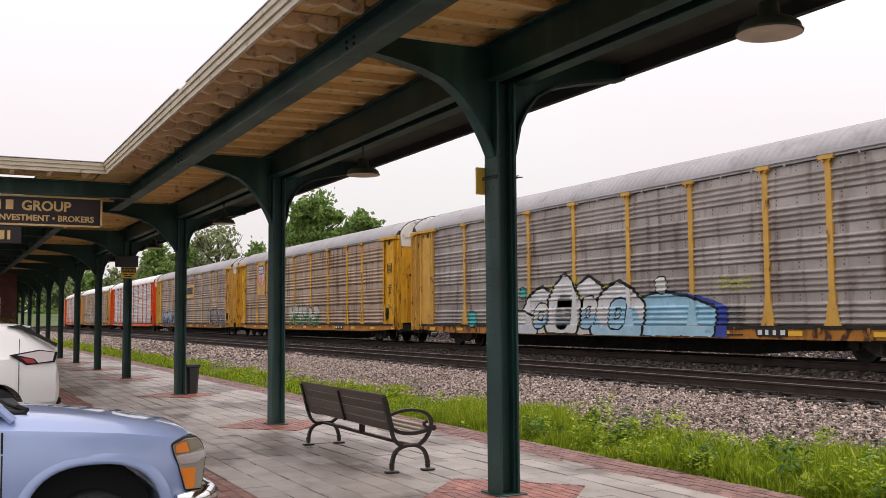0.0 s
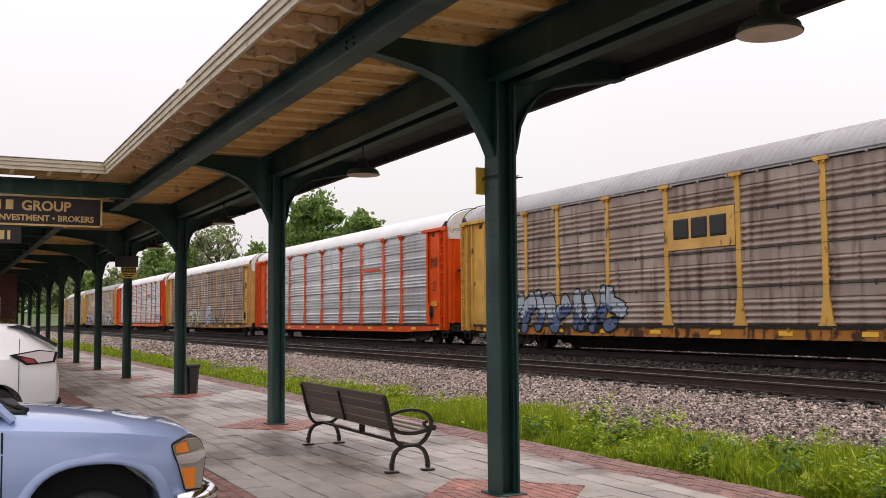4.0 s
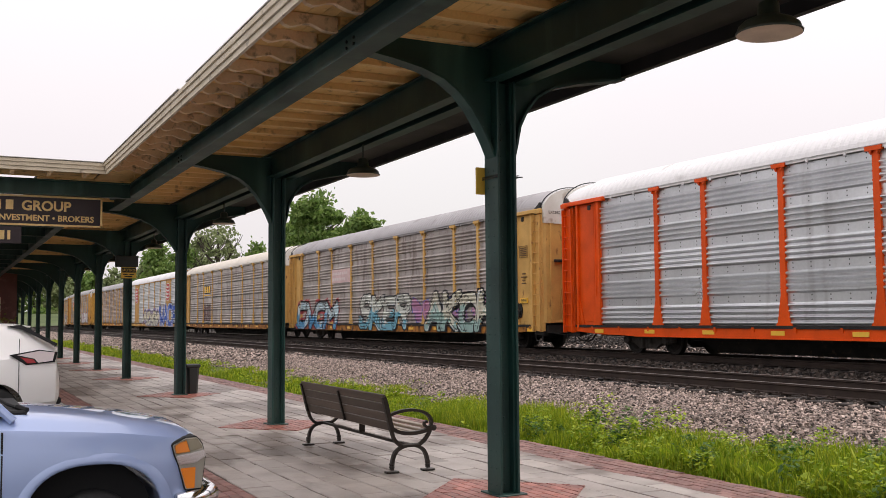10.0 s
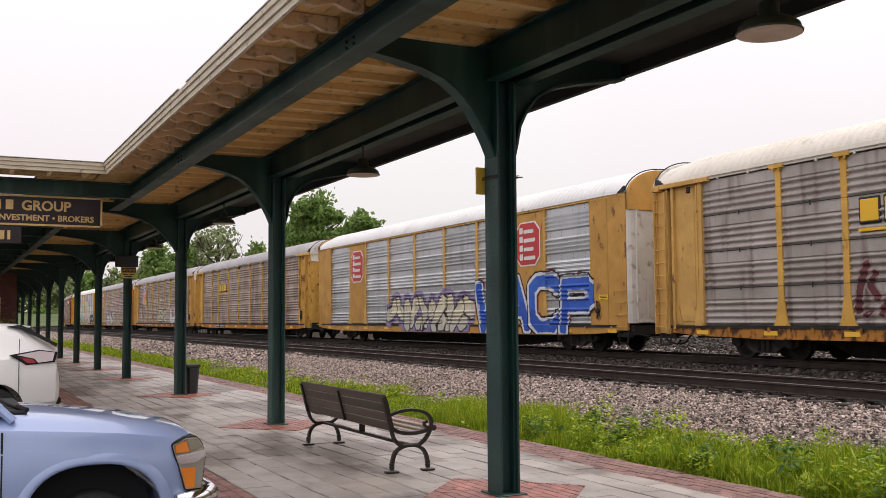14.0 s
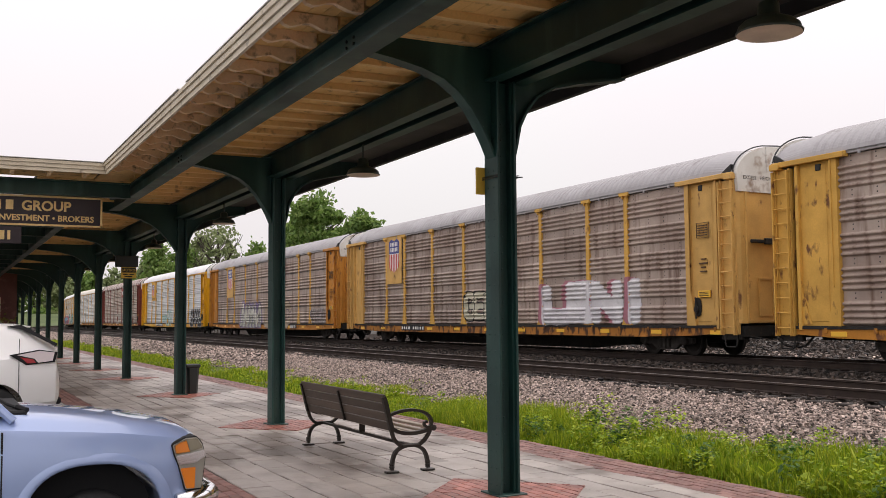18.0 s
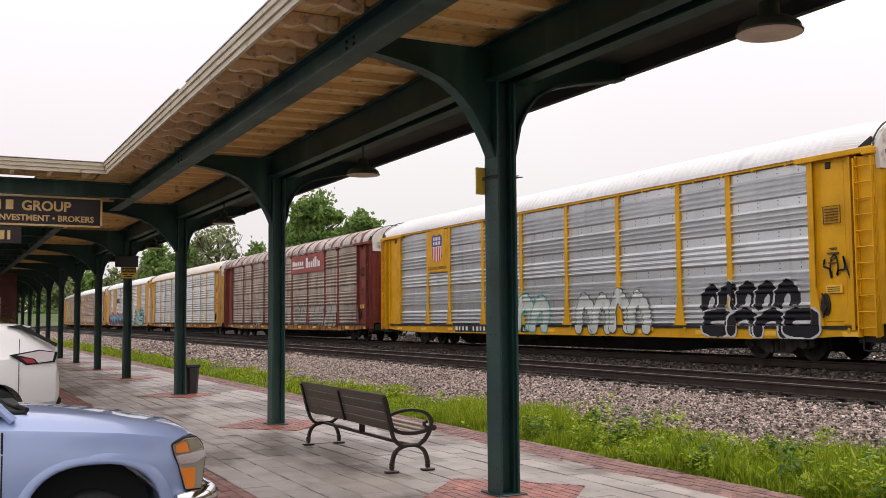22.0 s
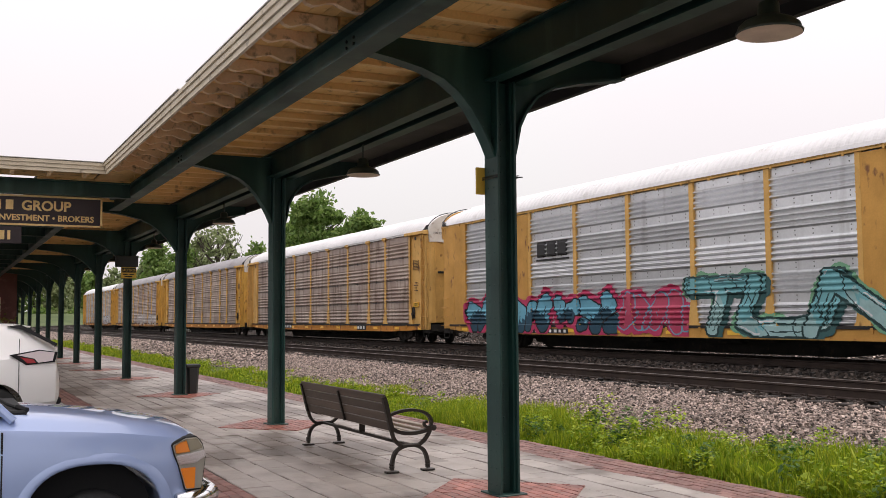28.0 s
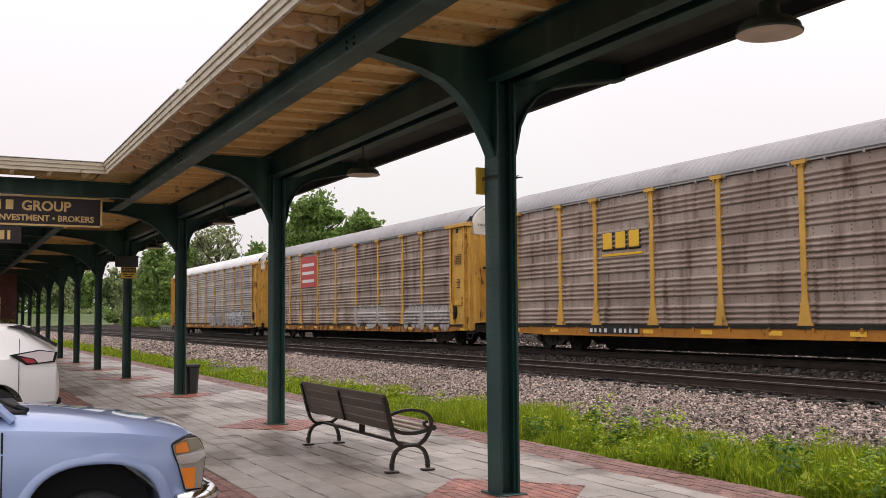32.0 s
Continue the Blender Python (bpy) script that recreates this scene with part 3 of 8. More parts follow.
FRAME_ME, TRUCK_ME, WHEEL_ME = frame_mesh(), truck_mesh(), wheelset_mesh()
COUPLER_ME = {True: coupler_mesh(True), False: coupler_mesh(False)}
CACHE = {}


def cached(fn, *key):
    k = (fn,) + tuple(str(v) if not isinstance(v, bpy.types.Material) else v.name for v in key)
    if k not in CACHE:
        CACHE[k] = fn(*key)
    return CACHE[k]


def post_mesh(material, side, cap, flare):
    bm = post_bm(side, cap, flare)
    me = bpy.data.meshes.new("side_post")
    bm.to_mesh(me)
    bm.free()
    me.materials.append(material)
    return me


def rail_mesh(material, side):
    """Eave rail with its hooks, under the roof's edge."""
    bm = bmesh.new()
    y0, y1 = sorted((side * (Y_SIDE - 0.10), side * (Y_SIDE + 0.01)))
    box(bm, -13.5, 13.5, y0, y1, Z_PAN1 + 0.015, Z_EAVE)
    for i in range(-11, 12):
        x = i * 1.1
        box(bm, x - 0.03, x + 0.03, *sorted((side * Y_SIDE, side * (Y_SIDE + 0.035))), Z_PAN1 - 0.03, Z_PAN1 + 0.05)
    me = bpy.data.meshes.new("eave_rail")
    bm.to_mesh(me)
    bm.free()
    me.materials.append(material)
    return me


def marker_mesh():
    """A yellow reflective marker for the sill."""
    bm = bmesh.new()
    box(bm, -0.22, 0.22, -Y_SIDE - 0.004, -Y_SIDE + 0.016, Z_SILL0 + 0.08, Z_SILL0 + 0.19)
    me = bpy.data.meshes.new("reflective_marker")
    bm.to_mesh(me)
    bm.free()
    me.materials.append(M_REFLECT)
    return me


MARKER_ME = marker_mesh()


def placard_mesh():
    bm = bmesh.new()
    box(bm, EDGE + 0.45, EDGE + 0.92, -Y_SIDE - 0.006, -Y_SIDE + 0.03, 1.62, 1.80, 0.004)
    for k in range(3):
        box(bm, EDGE + 0.5, EDGE + 0.86, -Y_SIDE - 0.010, -Y_SIDE, 1.655 + 0.045 * k, 1.673 + 0.045 * k, mi=1)
    me = bpy.data.meshes.new("placard")
    bm.to_mesh(me)
    bm.free()
    me.materials.append(M_REFLECT)
    me.materials.append(M_BLACK)
    return me


def brake_mesh():
    """Rounded black disc low on the corner, painting in a dark recess, with a lever and chain."""
    bm = bmesh.new()
    pts = [(EDGE + 0.42 + 0.13 * math.cos(a * math.pi / 8), 1.36 + 0.26 * math.sin(a * math.pi / 8)) for a in range(16)]
    prism(bm, pts, -Y_SIDE + 0.0, -Y_SIDE + 0.03, "y")
    tube(bm, [(EDGE + 0.36, -Y_SIDE - 0.03, 1.62), (EDGE + 0.42, -Y_SIDE - 0.05, 1.35), (EDGE + 0.38, -Y_SIDE - 0.03, 1.05)], 0.02, 6)
    lathe(bm, [(0.02, -0.03), (0.09, -0.02), (0.09, 0.02), (0.02, 0.03)], 10, (EDGE + 0.40, -Y_SIDE - 0.03, 1.30), axis="y")
    me = bpy.data.meshes.new("hand_brake")
    bm.to_mesh(me)
    bm.free()
    me.materials.append(M_UNDER)
    return me


PLACARD_ME, BRAKE_ME = placard_mesh(), brake_mesh()


def stencil_mesh():
    """Small black data block, a line frame with rows of bars, low rows of bars and a label."""
    bm = bmesh.new()
    y0, y1 = -Y_SIDE + 0.004, -Y_SIDE + 0.024
    x, z = EDGE + 0.42, 3.22
    for a, b, c, d in ((0, 0.5, 0, 0.012), (0, 0.5, 0.40, 0.412), (0, 0.012, 0, 0.412), (0.488, 0.5, 0, 0.412)):
        box(bm, x + a, x + b, y0, y1, z + c, z + d)
    for k in range(5):
        for a, b in ((0.05, 0.14), (0.17, 0.30), (0.33, 0.42)):
            box(bm, x + a, x + b, y0, y1, z + 0.06 + 0.065 * k, z + 0.088 + 0.065 * k)
    me = bpy.data.meshes.new("data_stencil")
    bm.to_mesh(me)
    bm.free()
    me.materials.append(M_FADED)
    return me


def row_mesh(a, b, z):
    """One short stencilled row low on the corner, as a bar."""
    bm = bmesh.new()
    box(bm, EDGE + 0.42 + a, EDGE + 0.42 + b, -Y_SIDE + 0.004, -Y_SIDE + 0.056, z, z + 0.035)
    return done("stencil_row", bm, M_FADED)


STENCIL_ME = stencil_mesh()
ROW_MES = [row_mesh(a, b, 2.30 + 0.11 * k) for k, (a, b) in enumerate(((0.12, 0.36), (0.16, 0.30), (0.08, 0.40), (0.16, 0.34)))]


def plate(name, car, x0, x1, z0, z1, material, label="", lift=0.0, bev=0.006):
    bm = bmesh.new()
    box(bm, x0, x1, -Y_SIDE - 0.012 - lift, -Y_SIDE + 0.02, z0, z1, bev)
    return link(name, bm, material, car, label)


def stencil(name, car, x0, x1, z0, z1, material, parent=None, n=6, lift=0.006, back=M_BLACK):
    """A row of upright bars in place of a painted number, on its dark board."""
    bm = bmesh.new()
    if back:
        box(bm, x0, x1, -Y_SIDE - 0.014, -Y_SIDE + 0.01, z0, z1, mi=1)
    h = (z1 - z0)
    for i in range(n):
        if n > 7 and i == 4:
            continue
        a = x0 + (x1 - x0) * (i + 0.2) / n
        b = x0 + (x1 - x0) * (i + (0.62 if i % 3 else 0.78)) / n
        box(bm, a, b, -Y_SIDE - 0.014 - lift, -Y_SIDE + 0.01, z0 + 0.2 * h, z1 - 0.2 * h)
    return link(name, bm, [material, back or material], parent or car)


def shield(car, x, z, w, h, plate_mat, full=True):
    """Shield with a blue head and red and white stripes, on its painted plate."""
    pl = plate("emblem_plate", car, x - w * 0.72, x + w * 0.72, z - h * 0.85, z + h * 0.66, plate_mat, "painted plate with a striped shield emblem")
    bm = bmesh.new()
    y = -Y_SIDE - 0.02
    out = [(-0.5, 0.42), (-0.28, 0.5), (0, 0.44), (0.28, 0.5), (0.5, 0.42), (0.47, 0.1), (0.5, -0.15), (0.36, -0.38), (0, -0.5), (-0.36, -0.38), (-0.5, -0.15), (-0.47, 0.1)]
    prism(bm, [(x + u * w, z + v * h) for u, v in out], y, y + 0.015, "y", mi=0)
    head = [(-0.5, 0.42), (-0.28, 0.5), (0, 0.44), (0.28, 0.5), (0.5, 0.42), (0.47, 0.06), (-0.47, 0.06)]
    prism(bm, [(x + u * w, z + v * h) for u, v in head], y - 0.006, y, "y", mi=1)
    for k in range(6):
        u = -0.42 + k * 0.168
        d = 0.5 - abs(u) ** 2 * 0.75
        prism(bm, [(x + (u - 0.04) * w, z + 0.04 * h), (x + (u + 0.04) * w, z + 0.04 * h), (x + (u + 0.04) * w, z - d * h), (x + (u - 0.04) * w, z - d * h)], y - 0.006, y, "y", mi=2)
    for v in (0.34, 0.18):
        for k in range(5):
            u = -0.30 + k * 0.15
            box(bm, x + (u - 0.045) * w, x + (u + 0.045) * w, y - 0.009, y - 0.004, z + (v - 0.06) * h, z + (v + 0.06) * h, mi=0)
    return link("shield_emblem", bm, [M_WHITE, M_SIGN_BLUE, M_SIGN_RED], pl)


def block_logo(car, x, z, w, h, material, n=3, bar=True, lift=0.0):
    """A painted logo as plain shapes: solid rounded blocks on a dark edge, over a bar."""
    bm = bmesh.new()
    for i in range(n):
        a = x + w * (i / n + 0.02)
        b = x + w * ((i + 1) / n - 0.05)
        box(bm, a - 0.04, b + 0.04, -Y_SIDE + 0.03 - lift, -Y_SIDE + 0.085, z + h * 0.12, z + h * 1.02, 0.03, mi=1)
        box(bm, a, b, -Y_SIDE + 0.016 - lift, -Y_SIDE + 0.08, z + h * 0.18, z + h * 0.96, 0.03)
    if bar:
        box(bm, x, x + w, -Y_SIDE + 0.02 - lift, -Y_SIDE + 0.085, z - h * 0.12, z - h * 0.02)
    return link("painted_logo", bm, [material, M_BLACK], car)


# ---------------------------------------------------------------- spray paint that follows the screens
SPRAY = {}


def spray(c):
    k = tuple(round(v, 3) for v in c)
    if k not in SPRAY:
        SPRAY[k] = mat("spray_paint", k, tuple(v * 0.85 for v in k), rough=0.55, scale=2.0, spots=tuple(v * 0.55 for v in k), spot_at=0.68, spot_scale=5.0, grain=20, bump=0.05, rand=0.0)
        SPRAY[k].node_tree.nodes["Principled BSDF"].inputs["Specular IOR Level"].default_value = 0.2
    return SPRAY[k]


def paint_skin(car, kind, left, low, cols, step, mats, seed, label="", plates=()):
    """Lays painted cells on a car's side as a thin skin that follows sill, posts, sheets and corrugation."""
    def depth_at(x, z):
        if z < Z_SILL1 + 0.01:
            return -Y_SIDE - 0.014
        for q in POSTS:
            half = 0.09 if z > Z_SILL1 + 0.72 else 0.09 + 0.12 * (Z_SILL1 + 0.72 - z) / 0.67
            if abs(x - q) < half:
                return -Y_SIDE + 0.004
        if EDGE <= abs(x) < EDGE + (0.19 if z > Z_SILL1 + 0.9 else 0.19 + 0.17 * (Z_SILL1 + 0.9 - z) / 0.9):
            return -Y_SIDE - 0.030
        if abs(x) > EDGE:
            return -Y_SIDE + 0.040
        if plates and any(a < x < b for a, b in plates):
            return -Y_SIDE + 0.012
        return -(Y_RIDGE - (sheet_depth(z) if car.name in SHEETED else screen_depth(z))) - 0.008

    ii, jj = np.nonzero(kind >= 0)
    corner = np.stack([ii * cols + jj, (ii + 1) * cols + jj, (ii + 1) * cols + jj + 1, ii * cols + jj + 1], -1)
    used, inv = np.unique(corner, return_inverse=True)
    px_, pz_ = left + (used // cols) * step, low + (used % cols) * step
    lift = 0.004 * (seed % 4)
    vs = [(a, depth_at(a, b) - lift, b) for a, b in zip(px_.tolist(), pz_.tolist())]
    return place("graffiti", mesh_of("graffiti", vs, inv.reshape(-1, 4).tolist(), mats, kind[ii, jj]), car, label)


# strokes of block letters on a grid of 4 by 6: two digits a point, a blank between strokes; ~ and ^ are domes
STROKES = {"A": "002640 1232", "C": "4536160501103041", "E": "46060040 0333", "F": "000646 0333", "G": "45361605011030414323", "H": "0006 4046 0343",
           "I": "2026", "K": "0006 460340", "L": "060040", "M": "0006234640", "N": "00064046", "O": "103041453616050110", "P": "00063645443303",
           "R": "00063645443303 2340", "S": "453616050413334241301001", "T": "0646 2620", "U": "060110304146", "V": "062046", "W": "0610233046",
           "~": "00031526354340", "^": "00031526354340 0040 0242 1434 2024"}


def lettering(car, text, x0, x1, z0, z1, fill, fill2, edge, seed=1, glow=None, weight=0.13, rim=0.035, spread=0.10, slant=0.08, shadow=None, drop=(0.09, -0.07),
              square=True, split=0.42, tight=1.0, step=0.02, label="", plates=(), wild=False, outer=None):
    """Block letters of spray paint, each painted over the one before, with a rim, an optional thrown shadow and a cloud of colour behind."""
    rng = random.Random(seed)
    h, n = z1 - z0, len(text)
    w, wt = (x1 - x0) / n, weight * h
    gx = np.arange(x0 - 0.45, x1 + 0.45, step)
    low, high = max(z0 - 0.25, Z_SILL0 + 0.01), min(z1 + 0.3, Z_PAN1 - 0.05)
    gz = np.arange(low, high, step)
    cx, cz = np.meshgrid(gx + step / 2, gz + step / 2, indexing="ij")
    wob = 0.010 * np.sin(cx * 8 + cz * 6 + seed) + 0.005 * np.sin(cx * 19 - cz * 23)
    power = 3.2 if square else 2.0

    def reach(segs, sx=0.0, sz=0.0):
        best = np.full(cx.shape, 9.0)
        for (ax, az), (bx, bz) in segs:
            vx, vz, ux, uz = bx - ax, bz - az, cx - sx - ax, cz - sz - az
            t = np.clip((ux * vx + uz * vz) / (vx * vx + vz * vz + 1e-9), 0, 1)
            best = np.minimum(best, (np.abs(ux - t * vx) ** power + np.abs(uz - t * vz) ** power) ** (1 / power))
        return best

    letters = []
    for i, ch in enumerate(text):
        xc = x0 + w * (i + 0.5)
        lw = max(0.05, w * tight - 2 * wt * 0.92)
        dz, lean, grow = rng.uniform(-0.03, 0.03) * h, slant + rng.uniform(-0.06, 0.06), rng.uniform(0.94, 1.04)
        segs = []
        for stroke in STROKES[ch].split():
            pts = []
            for k in range(0, len(stroke), 2):
                u, v = int(stroke[k]) / 4 - 0.5, int(stroke[k + 1]) / 6
                pts.append((xc + u * lw + lean * h * (v - 0.5), z0 + wt + dz + v * grow * (h - 2 * wt)))
            segs += list(zip(pts, pts[1:]))
        letters.append(segs)
    kind = np.full(cx.shape, -1)
    dist = [reach(g) - wt + wob for g in letters]
    if glow is not None:
        kind[np.minimum.reduce(dist) < spread * h + 0.06 * np.sin(cx * 4 + cz * 3) + 0.03 * np.sin(cx * 11 + seed)] = 3
    if shadow is not None:
        for g in letters:
            for q in (0.5, 1.0):
                kind[reach(g, drop[0] * q, drop[1] * q) - wt + wob < rim] = 4
    shade = (cz - z0) / h + 0.22 * np.sin(cx * 2.7 + cz * 1.9 + seed) + 0.10 * np.sin(cx * 7.3 - cz * 5 + seed) + 0.05 * np.sin(cx * 21 + cz * 15)
    for d in dist:
        if outer is not None:
            kind[d < rim + 0.055] = 6
        kind[d < rim] = 2
        kind[(d < -rim * 0.4) & (shade > split)] = 0
        kind[(d < -rim * 0.4) & (shade <= split)] = 1
        if wild:
            kind[(np.abs(d + wt * 0.55) < 0.016) & (np.sin(cx * 3.1 + cz * 4.7 + seed) > -0.2)] = 2
            kind[(np.abs(d + wt * 0.30) < 0.018) & (np.sin(cx * 2.3 - cz * 3.3 + seed) > 0.45)] = 5
            kind[(d < 0) & (np.abs(np.sin(cx * 2.9 + cz * 2.2 + seed * 1.7) - 0.3 * np.sin(cz * 7)) < 0.06)] = 2
    mats = [spray(fill), spray(fill2), spray(edge), spray(glow or edge), spray(shadow or edge), spray((0.72, 0.72, 0.72)), spray(outer or edge)]
    return paint_skin(car, kind, x0 - 0.45, low, len(gz) + 1, step, mats, seed, label, plates)


def graffiti(car, x0, x1, z0, z1, fill, fill2, edge, glow=None, n=5, seed=1, fat=0.215, rim=0.05, step=0.02, label="", plates=(), wild=False):
    """Spray-painted swollen abstract shapes, fused, with a rim and dividing lines, as a skin of paint that follows the corrugation."""
    rng = random.Random(seed)
    pills = []
    h = z1 - z0
    m = max(2, int(round(n * 1.9)))
    w = (x1 - x0) / m
    for i in range(m):
        xc = x0 + w * (i + 0.5) + rng.uniform(-0.12, 0.12) * w
        rad = w * rng.uniform(0.50, 0.72) if not wild else w * rng.uniform(0.34, 0.50)
        rad = min(rad, 0.32 * h)
        top = z1 - rng.uniform(0, 0.20) * h - rad * 0.7
        low = z0 + rng.uniform(0, 0.10) * h + rad * 0.7
        lean = rng.uniform(-0.35, 0.45) * w if not wild else rng.uniform(-0.9, 1.1) * w
        if rng.random() < 0.35:
            low += rng.uniform(0.15, 0.35) * h
        bend = rng.uniform(-0.5, 0.5) * w
        pills.append(([(xc - lean / 2, low), (xc + bend, (low + top) / 2), (xc + lean / 2, top)], rad))
        if rng.random() < 0.45:
            pills.append(([(xc + rng.uniform(0.2, 0.6) * w, z0 + rad * 0.9), (xc + rng.uniform(0.5, 0.9) * w, z0 + rad * 1.1)], rad * rng.uniform(0.8, 1.05)))
    slits = []
    for pts, rad in pills:
        (ax, az), (bx, bz) = pts[0], pts[-1]
        t0 = rng.uniform(0.05, 0.5)
        t1 = t0 + rng.uniform(0.2, 0.45)
        if rng.random() < 0.7:
            slits.append((ax + (bx - ax) * t0, az + (bz - az) * t0, ax + (bx - ax) * t1 + rng.uniform(-0.3, 0.3) * rad, az + (bz - az) * t1))
    gx = np.arange(x0 - 0.25, x1 + 0.25, step)
    lo, hi = max(z0 - 0.25, Z_SILL0 + 0.01), min(z1 + 0.25, Z_PAN1 - 0.05)
    gz = np.arange(lo, hi, step)
    cx, cz = np.meshgrid(gx + step / 2, gz + step / 2, indexing="ij")
    wob = 0.012 * np.sin(cx * 9 + cz * 7) + 0.006 * np.sin(cx * 21 - cz * 15)

    def reach(ax, az, bx, bz):
        vx, vz = bx - ax, bz - az
        t = np.clip(((cx - ax) * vx + (cz - az) * vz) / (vx * vx + vz * vz + 1e-9), 0, 1)
        return np.hypot(cx - ax - t * vx, cz - az - t * vz)

    d1, d2 = np.full(cx.shape, 9.0), np.full(cx.shape, 9.0)
    for pts, rad in pills:
        q = np.minimum.reduce([reach(*a, *b) for a, b in zip(pts, pts[1:])]) - rad
        d2 = np.minimum(d2, np.maximum(d1, q))
        d1 = np.minimum(d1, q)
    d = d1 + wob
    r = max(0.032, rim * h * 0.75)
    kind = np.full(cx.shape, -1)
    if glow is not None:
        kind[d < 0.11 * h + 0.05 * np.sin(cx * 5 + cz * 3)] = 3
    kind[d < 0] = 2
    inner = d < -r
    shade = (cz - z0) / h + 0.16 * np.sin(cx * 3.1 + seed) + 0.05 * np.sin(cx * 23 + cz * 17)
    kind[inner & (shade > 0.45)] = 0
    kind[inner & (shade <= 0.45)] = 1
    kind[inner & (d2 - d1 < r * 1.1)] = 2
    for sl in slits:
        kind[inner & (reach(*sl) + wob * 0.5 < r * 0.42)] = 2

    mats = [spray(fill), spray(fill2), spray(edge), spray(glow or edge)]
    return paint_skin(car, kind, x0 - 0.25, lo, len(gz) + 1, step, mats, seed, label, plates)


def scrawl(car, x0, x1, z0, z1, c, n=6, seed=1, r=0.022):
    """A thin looping squiggle of spray paint."""
    rng = random.Random(seed)
    bm = bmesh.new()
    h = z1 - z0
    k1, k2, ph = n * rng.uniform(0.9, 1.2), n * rng.uniform(1.7, 2.3), rng.uniform(0, 6)
    path = []
    for i in range(n * 22 + 1):
        t = i / (n * 22)
        x = x0 + (x1 - x0) * t + 0.10 * h * math.sin(6.283 * k1 * t * 1.5 + ph)
        z = z0 + h * (0.5 + 0.32 * math.sin(6.283 * k1 * t) + 0.18 * math.sin(6.283 * k2 * t + ph))
        y = -(Y_RIDGE - screen_depth(z)) - 0.004 if z > Z_SILL1 and abs(x) < EDGE else -Y_SIDE + 0.012 if z > Z_SILL1 else -Y_SIDE - 0.006
        path.append((x, y, z))
    for a, b in zip(path, path[1:]):
        ux, uz = b[0] - a[0], b[2] - a[2]
        ln = math.hypot(ux, uz) + 1e-6
        nx, nz = -uz / ln * r, ux / ln * r
        bm.faces.new([bm.verts.new(q) for q in ((a[0] - nx, a[1], a[2] - nz), (b[0] - nx, b[1], b[2] - nz), (b[0] + nx, b[1], b[2] + nz), (a[0] + nx, a[1], a[2] + nz))])
    return link("painted_tag", bm, spray(c), car)


TRAIN = []


def rack_car(index, panel, paint, roof, label, post=None, sill=None, ribs="fine", cap=True, flare=True, white_end=True, holes=True, flush=False, lock=True):
    """An enclosed auto rack car; x runs forward, the origin is at rail level under its middle."""
    px, pc, rf = M_PANEL[panel], M_PAINT[paint], M_ROOF[roof]
    po = M_PAINT[post] if post else pc
    si = M_PAINT[sill] if sill else M_PAINT["sill"] if paint in ("yellow", "tan") else pc
    car = empty("auto_rack_car", label, "railcar", group="cars of the freight train")
    if not holes:
        SHEETED.add(car.name)
    place("roof", cached(roof_mesh, rf, ribs), car)
    place("underframe", FRAME_ME, car)
    for side in (-1, 1):
        for x0, x1 in bays():
            me = cached(screen_mesh, round(x0 - (x0 + x1) / 2, 3), round(x1 - (x0 + x1) / 2, 3), px, side, holes)
            place("side_screen", me, car, at=((x0 + x1) / 2, 0, 0))
        for x in POSTS:
            place("side_post", cached(post_mesh, po, side, cap, flare), car, at=(x, 0, 0))
        place("side_sill", cached(sill_mesh, si, side), car)
        place("eave_rail", cached(rail_mesh, po if not cap else rf, side), car)
        for front in (True, False):
            place("corner_sheet", cached(corner_mesh, pc, front, side, flush), car)
            if not flush:
                for outer in (True, False):
                    place("corner_post", cached(corner_post_mesh, pc, front, side, outer), car)
                place("door_header", cached(header_mesh, pc, front, side), car)
                place("door_edge", cached(door_edge_mesh, pc, front, side), car)
                place("door_slot", cached(gap_mesh, front, side), car)
            place("ladder", cached(ladder_mesh, pc, front, side, flush), car)
    for front in (True, False):
        for near in (True, False):
            dm, d = (M_WHITE_END if flush else pc), (-1 if near else 1)
            leaf = place("end_door", cached(door_leaf_mesh, dm, front, near), car)
            for y in (0.02, 1.30):
                place("door_hem", cached(hem_mesh, dm, front, *sorted((d * y, d * (y + 0.05))), 0.93, Z_HOOD), leaf)
            place("door_rail", cached(hem_mesh, dm, front, *sorted((d * 0.07, d * 1.30)), 0.93, 1.0), leaf)
            if near:
                place("door_hatch", cached(hatch_mesh, dm, front), leaf)
        place("roof_hood", cached(hood_mesh, M_WHITE_END if white_end else pc, front), car)
        place("roof_seal", cached(roof_edge_mesh, front), car)
        place("step_stirrup", cached(stirrup_mesh, front), car)
        if lock:
            place("door_lock", cached(lock_mesh, front), car)
        place("coupler", COUPLER_ME[front], car)
    place("placard", PLACARD_ME, car, "small yellow placard")
    place("data_stencil", STENCIL_ME, car, "black stencilled data block")
    for row_me in ROW_MES:
        place("stencil_row", row_me, car)
    if white_end:
        for word, y in (("EXCESS", -1.16), ("HEIGHT", -0.56), ("CAR", -0.10)):
            at = pose(13.674, y, 4.66, 90, 0, 90)
            if word in CACHE:
                place("height_notice", CACHE[word], car, at=at)
            else:
                CACHE[word] = words("height_notice", word, 0.14, M_BLACK, car, at).data
    place("hand_brake", BRAKE_ME, car, "black disc for the hand-brake recess with its chain")
    for k in range(-5, 6):
        place("reflective_marker", MARKER_ME, car, at=(k * 2.45 + 0.5, 0, 0))
    for s in (-1, 1):
        truck = place("truck", TRUCK_ME, car, at=(s * 10.06, 0, 0))
        for k in (-AXLE, AXLE):
            place("wheelset", WHEEL_ME, truck, at=(k, 0, WHEEL_R))
